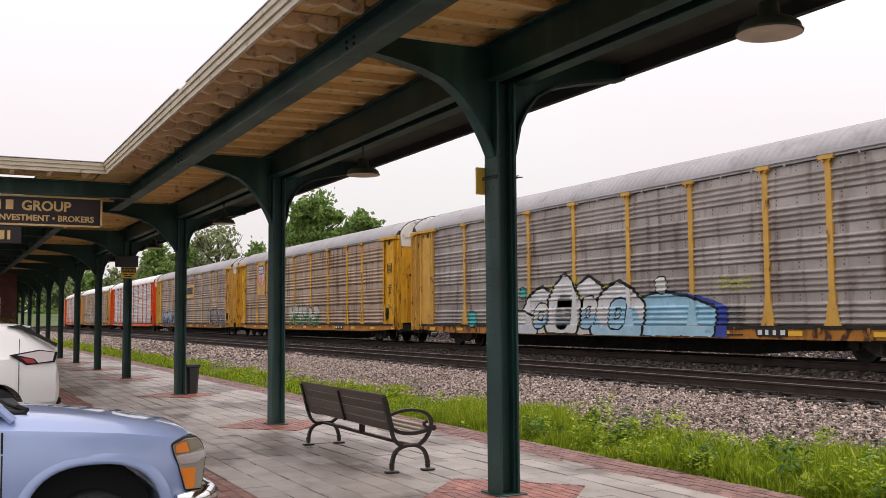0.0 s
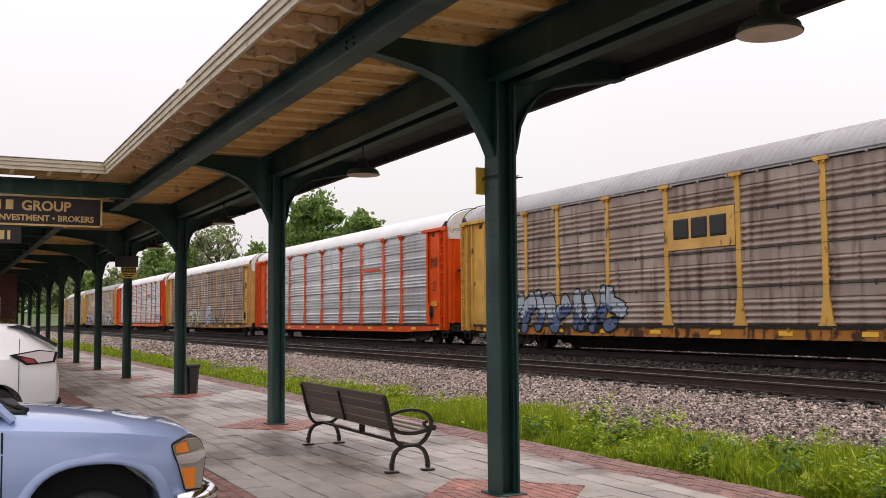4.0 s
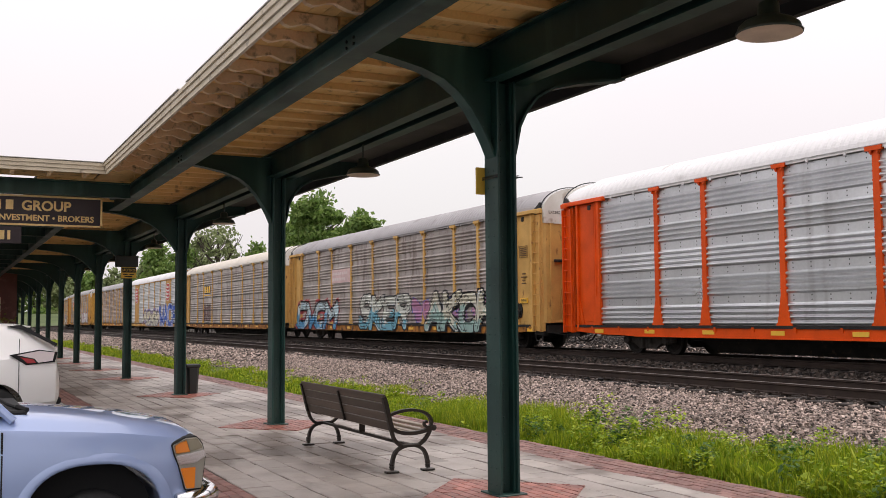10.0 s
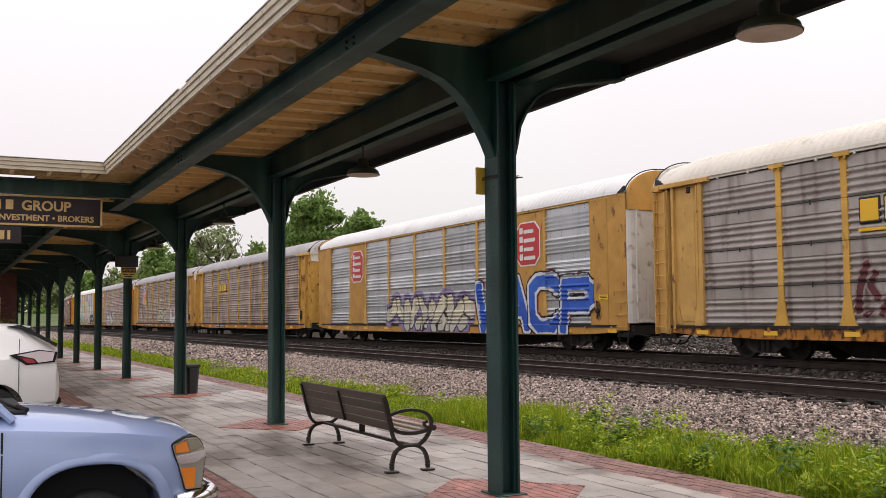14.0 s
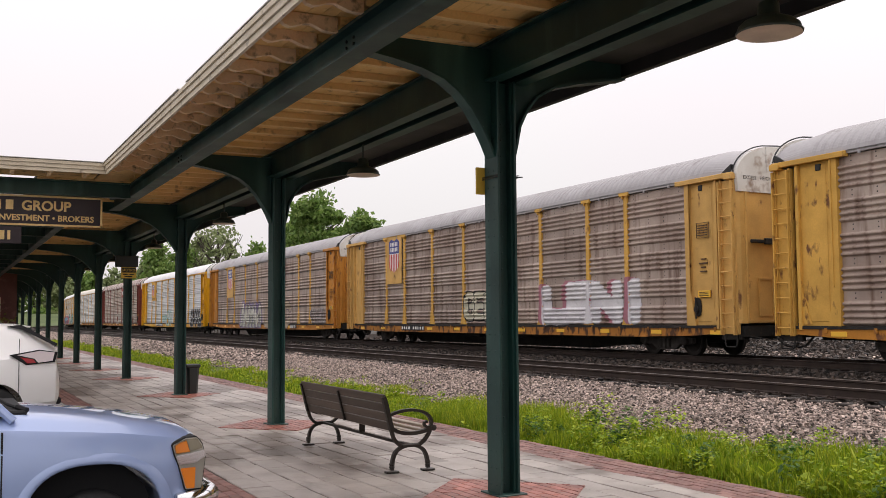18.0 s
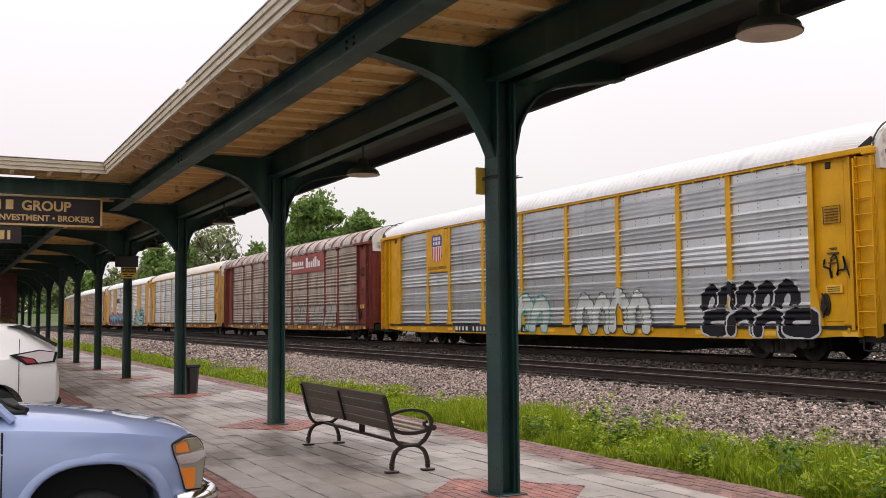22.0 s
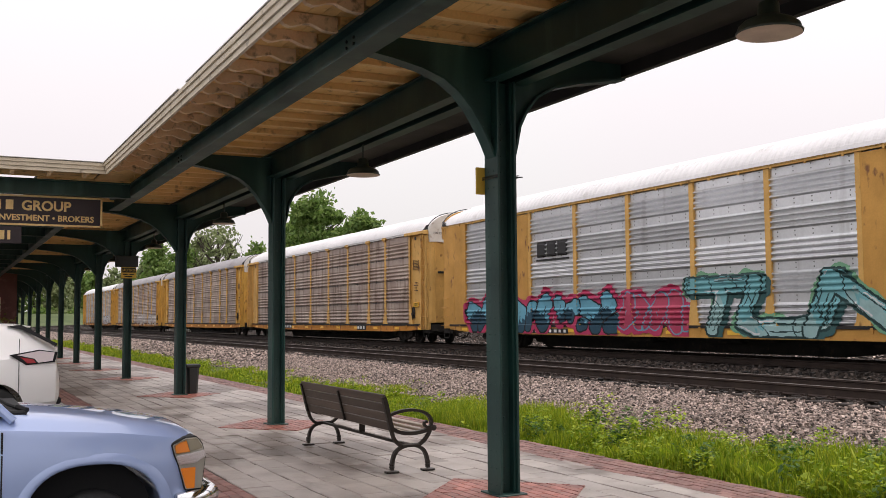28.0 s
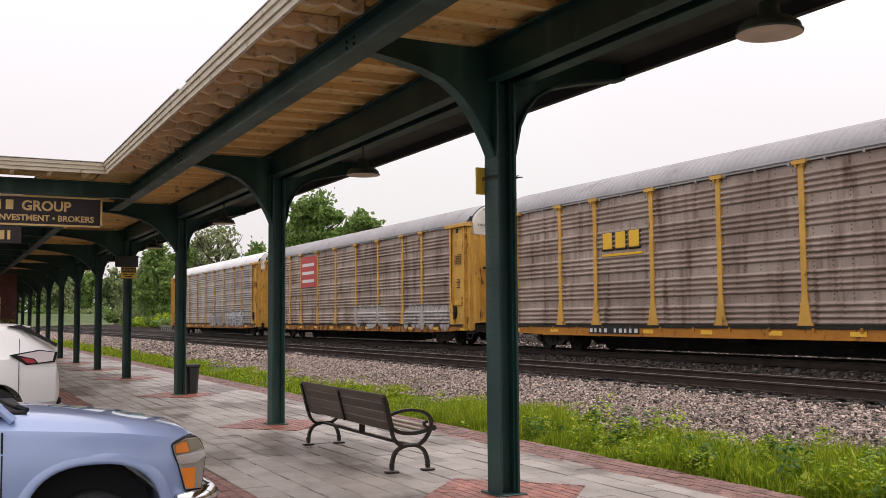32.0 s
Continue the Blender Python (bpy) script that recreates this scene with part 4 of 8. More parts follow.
    TRAIN.append((index, car))
    return car


# ---------------------------------------------------------------- materials of the place
M_GREEN = mat("dark_green_structural_paint", (0.011, 0.055, 0.046), (0.007, 0.034, 0.030), rough=0.5, scale=1.2, spots=(0.042, 0.105, 0.088), spot_at=0.64, spot_scale=3.0, grain=30, bump=0.08, rand=0.05, streak=True)
M_DECK = mat("tan_painted_roof_boards", (0.93, 0.61, 0.22), (0.86, 0.54, 0.19), rough=0.65, scale=1.5, spots=(0.16, 0.075, 0.03), spot_at=0.66, grain=40, bump=0.12, rand=0.06)
M_RAFTER = mat("tan_painted_rafter", (0.93, 0.65, 0.28), (0.87, 0.58, 0.24), rough=0.65, scale=1.5, spots=(0.20, 0.10, 0.05), spot_at=0.68, grain=40, bump=0.12, rand=0.08)
M_RTAIL = mat("peeling_tan_rafter_tail", (0.92, 0.68, 0.42), (0.80, 0.54, 0.30), rough=0.75, scale=4.0, spots=(0.10, 0.06, 0.035), spot_at=0.64, spot_scale=9.0, grain=40, bump=0.2, rand=0.1)
M_FASCIA = mat("cream_painted_fascia", (0.66, 0.57, 0.43), (0.58, 0.49, 0.36), rough=0.6, scale=2.0, spots=(0.15, 0.11, 0.07), spot_at=0.69, spot_scale=7.0, grain=30, bump=0.1, rand=0.04)
M_FLASH = mat("pale_roof_flashing", (0.62, 0.60, 0.57), (0.5, 0.48, 0.45), rough=0.5, metal=0.2, scale=2.0)
M_ROOFTOP = mat("roof_felt", (0.12, 0.12, 0.12), rough=0.9)
M_IRON_DARK = plain("blackened_bolt_steel", (0.008, 0.008, 0.008), 0.6)
M_DARKWOOD = mat("dark_stained_fascia_board", (0.030, 0.028, 0.026), (0.02, 0.02, 0.018), rough=0.7, scale=1.5)
M_PAVER = mat("concrete_paver", (0.46, 0.41, 0.375), (0.35, 0.305, 0.275), rough=0.45, scale=1.6, edge=(0.025, 0.03), spots=(0.185, 0.150, 0.128), spot_at=0.52, spot_scale=0.75, world=True, grain=45, bump=0.25, rand=0.12)
M_JOINT = mat("dark_paving_joint", (0.085, 0.070, 0.062), (0.055, 0.046, 0.041), rough=0.85, scale=4.0)
M_BRICK = mat("red_paving_brick", (0.27, 0.135, 0.112), (0.20, 0.098, 0.084), rough=0.6, scale=3.0, spots=(0.33, 0.22, 0.2), spot_at=0.66, grain=50, bump=0.2, rand=0.25)
M_BRICK_RED = mat("wet_red_paving_brick", (0.36, 0.120, 0.085), (0.26, 0.085, 0.062), rough=0.42, scale=3.0, spots=(0.36, 0.21, 0.18), spot_at=0.68, grain=50, bump=0.2, rand=0.25)
M_ASPHALT = mat("damp_asphalt", (0.060, 0.058, 0.056), (0.045, 0.044, 0.043), rough=0.3, scale=1.5, grain=90, bump=0.4, rand=0.0)
M_EARTH = mat("grassy_earth", (0.085, 0.12, 0.025), (0.10, 0.09, 0.04), rough=0.9, scale=0.8, spots=(0.05, 0.09, 0.02), grain=30, bump=0.4, rand=0.0)
M_FIELD = mat("distant_grass", (0.085, 0.12, 0.03), (0.06, 0.085, 0.025), rough=0.9, scale=0.15, spots=(0.06, 0.08, 0.03), spot_scale=0.4, grain=4, bump=0.3, rand=0.0)
M_BALLAST_BED = mat("ballast_bed", (0.085, 0.07, 0.062), (0.05, 0.042, 0.037), rough=0.9, scale=9.0, spots=(0.30, 0.275, 0.27), spot_at=0.58, spot_scale=22.0, grain=40, bump=0.8, depth=0.03, rand=0.0)
M_DARK_BED = mat("oil_darkened_ballast", (0.034, 0.025, 0.020), (0.022, 0.017, 0.014), rough=0.9, scale=5.0, spots=(0.055, 0.043, 0.035), spot_at=0.62, spot_scale=20.0, grain=40, bump=0.8, depth=0.03, rand=0.0)
# its dark spots paint shadow patches into the pale gravel
M_GRAVEL = mat("pale_gravel_road", (0.15, 0.142, 0.135), (0.07, 0.065, 0.06), rough=0.9, scale=1.0, spots=(0.04, 0.035, 0.03), spot_at=0.52, spot_scale=0.7, grain=30, bump=0.4, rand=0.0)
for m_bed in (M_BALLAST_BED, M_DARK_BED, M_GRAVEL):
    m_bed.node_tree.nodes["Principled BSDF"].inputs["Specular IOR Level"].default_value = 0.12
M_TIE = mat("creosoted_tie", (0.034, 0.025, 0.020), (0.022, 0.017, 0.014), rough=0.85, scale=3.0, grain=30, bump=0.4)
M_RAIL = mat("rusty_rail_side", (0.046, 0.028, 0.020), (0.030, 0.019, 0.015), rough=0.75, scale=3.0, grain=30, bump=0.2, rand=0.0)
M_RAILTOP = mat("worn_rail_head", (0.13, 0.105, 0.09), (0.08, 0.065, 0.055), rough=0.5, metal=0.4, scale=3.0, rand=0.0)


def stone_mat(name="crushed_stone", a=(0.36, 0.29, 0.25), b=(0.23, 0.18, 0.155)):
    m = mat(name, a, b, rough=0.85, scale=8.0, grain=40, bump=0.3, rand=0.0)
    n, l = m.node_tree.nodes, m.node_tree.links
    bsdf = n["Principled BSDF"]
    src = bsdf.inputs["Base Color"].links[0].from_socket
    geo, hs, mr = n.new("ShaderNodeNewGeometry"), n.new("ShaderNodeHueSaturation"), n.new("ShaderNodeMapRange")
    mr.inputs["To Min"].default_value, mr.inputs["To Max"].default_value = 0.05, 2.1
    l.new(geo.outputs["Random Per Island"], mr.inputs["Value"])
    l.new(mr.outputs["Result"], hs.inputs["Value"])
    l.new(src, hs.inputs["Color"])
    l.new(hs.outputs["Color"], bsdf.inputs["Base Color"])
    return m


def leaf_mat(name, a, b, c, trans=0.25):
    m = bpy.data.materials.new(name)
    m.use_nodes = True
    n, l = m.node_tree.nodes, m.node_tree.links
    bsdf = n["Principled BSDF"]
    geo, r = n.new("ShaderNodeNewGeometry"), n.new("ShaderNodeValToRGB")
    r.color_ramp.elements[0].color, r.color_ramp.elements[1].color = (*a, 1), (*c, 1)
    e = r.color_ramp.elements.new(0.5)
    e.color = (*b, 1)
    l.new(geo.outputs["Random Per Island"], r.inputs["Fac"])
    l.new(r.outputs["Color"], bsdf.inputs["Base Color"])
    bsdf.inputs["Roughness"].default_value = 0.6
    tr, ad = n.new("ShaderNodeBsdfTranslucent"), n.new("ShaderNodeMixShader")
    ad.inputs["Fac"].default_value = trans
    l.new(r.outputs["Color"], tr.inputs["Color"])
    l.new(bsdf.outputs[0], ad.inputs[1])
    l.new(tr.outputs[0], ad.inputs[2])
    l.new(ad.outputs[0], n["Material Output"].inputs["Surface"])
    return m


M_STONE = stone_mat()
M_STONE_DARK = stone_mat("oil_darkened_stone", (0.050, 0.038, 0.031), (0.034, 0.026, 0.021))
M_GRASS = leaf_mat("grass_blades", (0.13, 0.22, 0.010), (0.26, 0.36, 0.014), (0.48, 0.50, 0.035), 0.45)
M_WEED = leaf_mat("broad_weed_leaves", (0.14, 0.25, 0.012), (0.30, 0.42, 0.016), (0.52, 0.59, 0.04), 0.45)
M_LEAF = leaf_mat("tree_leaves", (0.10, 0.18, 0.035), (0.17, 0.27, 0.06), (0.27, 0.36, 0.10), 0.4)
# pale leaf colour, which also carries the haze painted into the far wood
M_LEAF_PALE = leaf_mat("pale_leaves_with_haze", (0.16, 0.20, 0.08), (0.23, 0.28, 0.12), (0.32, 0.36, 0.17), 0.4)
M_BARK = mat("grey_bark", (0.10, 0.08, 0.065), (0.06, 0.05, 0.04), rough=0.9, scale=6.0, grain=20, bump=0.5)

# ---------------------------------------------------------------- ground
CURB_Y = 2.30


def ground_z(x, y):
    """Height of the ground: lot, platform bed, grass verge, ballast shoulder, track bed, far bank."""
    if y < 7.3:
        return -0.16
    pts = [(7.3, -0.10), (8.4, 0.02), (9.6, 0.10), (11.6, 0.31), (12.0, 0.375), (22.6, 0.40), (24.6, 0.15), (27, 0.1), (34, 0.4), (60, 2.5), (120, 7.0), (300, 10), (2000, 10)]
    for (y0, z0), (y1, z1) in zip(pts, pts[1:]):
        if y <= y1:
            return z0 + (z1 - z0) * (y - y0) / (y1 - y0)
    return 10.0


def strip(x, y):
    """The ground bends with the line."""
    if x >= BEND_X or y < 7.3:
        return x, y
    a, b, _ = along(x, y)
    return a, b


xs_g = [40, 10, 0, -5, -10, -16, -24, -34, -50, -75, -110, -150] + [-150 - 15 * k for k in range(1, 20)]
ys_g = [7.3, 8.0, 8.8, 9.6, 10.6, 11.6, 12.0, 14.5, 18, 22.6, 24.6, 27, 34, 60, 120]
verts, faces, mi = [], [], []
for gx_ in xs_g:
    for gy_ in ys_g:
        a_, b_ = strip(gx_, gy_)
        verts.append((a_, b_, ground_z(gx_, gy_)))
W = len(ys_g)
for i in range(len(xs_g) - 1):
    for j in range(W - 1):
        a_ = i * W + j
        faces.append((a_ + 1, a_, a_ + W, a_ + W + 1))
        mi.append(0 if ys_g[j] < 9.6 else 1 if ys_g[j] < 12.0 else 4 if ys_g[j] < 34 else 5 if ys_g[j] < 60 else 2)
k0 = len(verts)
verts += [(-3000, -3000, -0.6), (3000, -3000, -0.6), (3000, 3000, -0.6), (-3000, 3000, -0.6)]
faces.append((k0, k0 + 1, k0 + 2, k0 + 3))
mi.append(2)
k0 = len(verts)
verts += [(40, -30, -0.14), (40, 7.3, -0.14), (-150, 7.3, -0.14), (-150, -30, -0.14)]
faces.append((k0, k0 + 1, k0 + 2, k0 + 3))
mi.append(3)
ground = place("ground", mesh_of("ground", verts, faces, [M_EARTH, M_BALLAST_BED, M_FIELD, M_ASPHALT, M_DARK_BED, M_GRAVEL], mi))
tagged(ground, "ground of damp asphalt, grass verge and ballast bank", "ground", kind="structure")

platform = empty("platform", "pale concrete paver platform edged with red brick", "platform", kind="structure")
bm = bmesh.new()
box(bm, -110, 6, CURB_Y, 7.30, -0.16, -0.012)
part("platform_bed", bm, M_JOINT, platform)
bm = bmesh.new()
box(bm, -110, 6, CURB_Y - 0.15, CURB_Y, -0.16, 0.0, 0.015)
part("kerb", bm, mat("concrete_kerb", (0.42, 0.40, 0.38), rough=0.8, scale=2.0), platform)

# ---------------------------------------------------------------- tracks
RAIL_PROF = [(-0.07, 0.0), (0.07, 0.0), (0.07, 0.012), (0.012, 0.03), (0.012, 0.125), (0.036, 0.14), (0.036, 0.168), (0.028, 0.172), (-0.028, 0.172), (-0.036, 0.168), (-0.036, 0.14), (-0.012, 0.125), (-0.012, 0.03), (-0.07, 0.012)]


def rail_line(y0, off):
    xs = [30, -20, -60, -100, -150] + [-150 - 8 * k for k in range(1, 62)]
    vs, fs, ix = [], [], []
    k = len(RAIL_PROF)
    for x in xs:
        a, b, h = along(x, y0)
        c, s = math.cos(radians(h)), math.sin(radians(h))
        for u, v in RAIL_PROF:
            vs.append((a - s * (u + off), b + c * (u + off), RAIL_Z - 0.172 + v))
    for i in range(len(xs) - 1):
        for j in range(k):
            p = i * k + j
            q = i * k + (j + 1) % k
            fs.append((p, q, q + k, p + k))
            ix.append(1 if j in (6, 7, 8) else 0)
    return mesh_of("rail", vs, fs, [M_RAIL, M_RAILTOP], ix)


def tie_mesh():
    bm = bmesh.new()
    box(bm, -0.115, 0.115, -1.3, 1.3, -0.17, 0.0, 0.012)
    me = bpy.data.meshes.new("tie")
    bm.to_mesh(me)
    bm.free()
    me.materials.append(M_TIE)
    return me


def plate_bm(bm, x, y, z):
    box(bm, x - 0.09, x + 0.09, y - 0.17, y + 0.17, z, z + 0.018)
    for dx in (-0.05, 0.05):
        for dy in (-0.11, 0.11):
            box(bm, x + dx - 0.015, x + dx + 0.015, y + dy - 0.02, y + dy + 0.02, z, z + 0.05)


TIE_ME = tie_mesh()
for y0, name in ((NEAR_TRACK_Y, "near"), (TRAIN_TRACK_Y, "train")):
    track = empty("railway_track", "rusty steel rails on dark wooden ties" if name == "near" else "worn rails on which the freight train rolls", "railway track", kind="structure")
    for off in (-0.7535, 0.7535):
        place("rail", rail_line(y0, off), track)
    tops = RAIL_Z - 0.172 - 0.018
    x, count = 2.0, 0
    rest = bmesh.new()
    plates = bmesh.new()
    while x > -320:
        a, b, h = along(x, y0)
        if count < 150:
            place("tie", TIE_ME, track, at=pose(a, b, tops + random.uniform(-0.006, 0.004), 0, 0, h + random.uniform(-0.6, 0.6)))
            if name == "near" and count < 110:
                for off in (-0.7535, 0.7535):
                    plate_bm(plates, a, b + off, tops)
        else:
            vs = box(rest, -0.115, 0.115, -1.3, 1.3, -0.17, 0.0)
            bmesh.ops.transform(rest, matrix=pose(a, b, tops, 0, 0, h), verts=vs)
        x -= 0.54 if x > -150 else 1.08
        count += 1
    tagged(part("far_ties", rest, M_TIE, track), kind="stuff")
    if name == "near":
        part("tie_plates", plates, M_RAIL, track)
    else:
        plates.free()


# ---------------------------------------------------------------- canopy
XA, COL_Y = -8.367, 4.897
COLS = [XA + 7.308, XA, XA - 7.308, XA - 14.616, XA - 21.924] + [XA - 21.924 - 6.067 * k for k in range(1, 10)]
NEAR_G_Y, ROOF_END = 3.32, COLS[-1] - 3
WIDE_X = -18.7


def i_beam(bm, y, z0, z1, x0, x1, w=0.2, t=0.022, axis="x"):
    def bx(a0, a1, b0, b1, c0, c1):
        if axis == "x":
            box(bm, a0, a1, b0, b1, c0, c1)
        else:
            box(bm, b0, b1, a0, a1, c0, c1)
    bx(x0, x1, y - w / 2, y + w / 2, z0, z0 + t)
    bx(x0, x1, y - w / 2, y + w / 2, z1 - t, z1)
    bx(x0, x1, y - 0.011, y + 0.011, z0 + t, z1 - t)


canopy = empty("platform_canopy", "long platform canopy with dark green steel girders, tan boards and cream fascia", "canopy", kind="structure")
bm = bmesh.new()
i_beam(bm, NEAR_G_Y, 4.10, 4.36, -22.4, 5.0, 0.22)
box(bm, -22.4, 5.0, NEAR_G_Y - 0.05, NEAR_G_Y + 0.05, 4.36, 4.42)
edge_girder = part("edge_girder", bm, M_GREEN, canopy)
for x in COLS[:3]:
    for dx in (-0.09, 0.09):
        for z in (4.16, 4.22, 4.28):
            bm = bmesh.new()
            lathe(bm, [(0.016, 0.0), (0.016, -0.012), (0.010, -0.018)], 6, (x + dx, NEAR_G_Y - 0.011, z), axis="y")
            part("bolt", bm, M_IRON_DARK, edge_girder)
bm = bmesh.new()
i_beam(bm, 4.80, 4.03, 4.42, ROOF_END, 5.0, 0.16)
i_beam(bm, 5.10, 4.03, 4.42, ROOF_END, 5.0, 0.16)
part("column_girder", bm, M_GREEN, canopy)
bm = bmesh.new()
i_beam(bm, 2.62, 4.08, 4.34, ROOF_END, WIDE_X - 1.7, 0.2)
part("outer_girder", bm, M_GREEN, canopy)
bm = bmesh.new()
box(bm, ROOF_END, 5.0, 6.40, 6.47, 4.25, 4.62)
part("track_side_fascia", bm, M_DARKWOOD, canopy)
bm = bmesh.new()
box(bm, ROOF_END, 5.0, 5.80, 6.398, 4.385, 4.418)
part("track_side_soffit", bm, M_DARKWOOD, canopy)

# boards over the rafters, then the roof skin
bm = bmesh.new()
y = 2.64
while y < 6.40:
    box(bm, ROOF_END, 5.0, y, min(6.40, y + 0.132), 4.50, 4.525)
    y += 0.137
part("deck_boards", bm, M_DECK, canopy)
bm = bmesh.new()
y = 1.60
while y < 2.58:
    box(bm, ROOF_END, WIDE_X - 1.75, y, y + 0.132, 4.50, 4.525)
    y += 0.137
x = WIDE_X - 1.7
while x < WIDE_X - 0.06:
    box(bm, x, min(WIDE_X - 0.02, x + 0.132), -7.0, 2.60, 4.50, 4.525)
    x += 0.137
part("side_deck_boards", bm, M_DECK, canopy)
bm = bmesh.new()
box(bm, ROOF_END, 5.0, 2.63, 6.50, 4.53, 4.575)
box(bm, ROOF_END, WIDE_X - 1.72, 1.58, 2.628, 4.53, 4.575)
box(bm, WIDE_X - 1.7, WIDE_X, -7.0, 2.628, 4.53, 4.575)
part("roof_skin", bm, M_ROOFTOP, canopy)
# added roof, mostly out of view, to shade the canopy's far boards
bm = bmesh.new()
y = -7.0
while y < 1.55:
    box(bm, -56.0, -25.5, y, y + 0.132, 4.50, 4.525)
    y += 0.137
part("yard_deck_boards", bm, M_DECK, canopy)
bm = bmesh.new()
box(bm, -56.0, -25.5, -7.0, 1.578, 4.53, 4.575)
part("yard_roof_skin", bm, M_ROOFTOP, canopy)
for k in range(10):
    bm = bmesh.new()
    i_beam(bm, -26.5 - 2.9 * k, 4.06, 4.42, -7.0, 2.5, 0.18, axis="y")
    part("yard_girder", bm, M_GREEN, canopy)


def rafter_mesh():
    bm = bmesh.new()
    box(bm, -0.045, 0.045, 3.23, 6.39, 4.422, 4.498)
    me = bpy.data.meshes.new("rafter")
    bm.to_mesh(me)
    bm.free()
    me.materials.append(M_RAFTER)
    return me


def tail_mesh():
    """Rafter tail with a cut scroll under its end."""
    low = [(0.70, 4.362), (0.62, 4.355), (0.52, 4.365), (0.44, 4.39), (0.37, 4.41), (0.28, 4.40), (0.20, 4.375), (0.13, 4.36), (0.06, 4.375), (0.02, 4.41)]
    bm = bmesh.new()
    prism(bm, [(2.645 + u * 0.81, z) for u, z in low] + [(2.66, 4.498), (3.21, 4.498)], -0.035, 0.035, "x")
    me = bpy.data.meshes.new("rafter_tail")
    bm.to_mesh(me)
    bm.free()
    me.materials.append(M_RTAIL)
    return me


RAFTER_ME, TAIL_ME = rafter_mesh(), tail_mesh()
x = 4.345
while x > ROOF_END:
    place("rafter", RAFTER_ME, canopy, at=(x, 0, 0))
    if x > WIDE_X + 0.1:
        place("rafter_tail", TAIL_ME, canopy, at=pose(x, 0, random.uniform(-0.008, 0.004), 0, random.uniform(-0.15, 0.15), random.uniform(-0.5, 0.5)))
    elif x < WIDE_X - 1.8:
        place("rafter_tail", TAIL_ME, canopy, at=(x, -0.95, 0))
    x -= 0.609
y = 2.3
while y > -7:
    place("rafter_tail", TAIL_ME, canopy, at=pose(WIDE_X + 2.60, y, 0, 0, 0, 90))
    y -= 0.62

# cream fascia with its stepped mouldings and flashing
bm = bmesh.new()
box(bm, WIDE_X, 5.0, 2.610, 2.642, 4.375, 4.55)
box(bm, WIDE_X - 0.02, 5.0, 2.588, 2.610, 4.44, 4.555, 0.004)
box(bm, WIDE_X - 0.03, 5.0, 2.568, 2.590, 4.51, 4.57, 0.004)
part("near_fascia", bm, M_FASCIA, canopy)
bm = bmesh.new()
box(bm, WIDE_X - 0.035, WIDE_X, -7.0, 2.61, 4.375, 4.55)
box(bm, WIDE_X, WIDE_X + 0.022, -7.0, 2.588, 4.44, 4.555, 0.004)
box(bm, WIDE_X + 0.022, WIDE_X + 0.042, -7.0, 2.568, 4.51, 4.57, 0.004)
part("cross_fascia", bm, M_FASCIA, canopy)
bm = bmesh.new()
box(bm, WIDE_X, -12.3, 2.55, 2.75, 4.577, 4.588)
box(bm, -11.9, 5.0, 2.56, 2.75, 4.578, 4.590)
box(bm, WIDE_X - 0.3, WIDE_X + 0.06, -7.0, 2.55, 4.577, 4.588)
part("flashing", bm, M_FLASH, canopy)
bm = bmesh.new()
i_beam(bm, WIDE_X - 1.0, 4.06, 4.35, -7.0, NEAR_G_Y - 0.12, 0.2, axis="y")
part("cross_girder", bm, M_GREEN, canopy)


def bracket_bm(bm, sgn, reach, x=0.0):
    """A solid web under the girders with a flange along its curved lower edge."""
    if sgn < 0:
        cv = [(4.792, 3.28), (4.73, 3.42), (4.655, 3.56), (4.54, 3.74), (4.40, 3.89), (4.245, 4.00), (4.01, 4.085), (3.71, 4.145), (3.40, 4.19)]
    else:
        cv = [(5.002, 3.24), (5.044, 3.40), (5.085, 3.60), (5.165, 3.76), (5.30, 3.92), (5.50, 4.033), (5.77, 4.106), (6.08, 4.165), (6.39, 4.215)]
    top = 4.36 if sgn < 0 else 4.40
    for (a, b), (c, d) in zip(cv, cv[1:]):
        q = [(a, b), (c, d), (c, top), (a, top)]
        prism(bm, q, x - 0.012, x + 0.012, "x")
        n = Vector((d - b, -(c - a))).normalized() * 0.012
        prism(bm, [(a - n.x, b - n.y), (c - n.x, d - n.y), (c + n.x, d + n.y), (a + n.x, b + n.y)], x - 0.085, x + 0.085, "x")


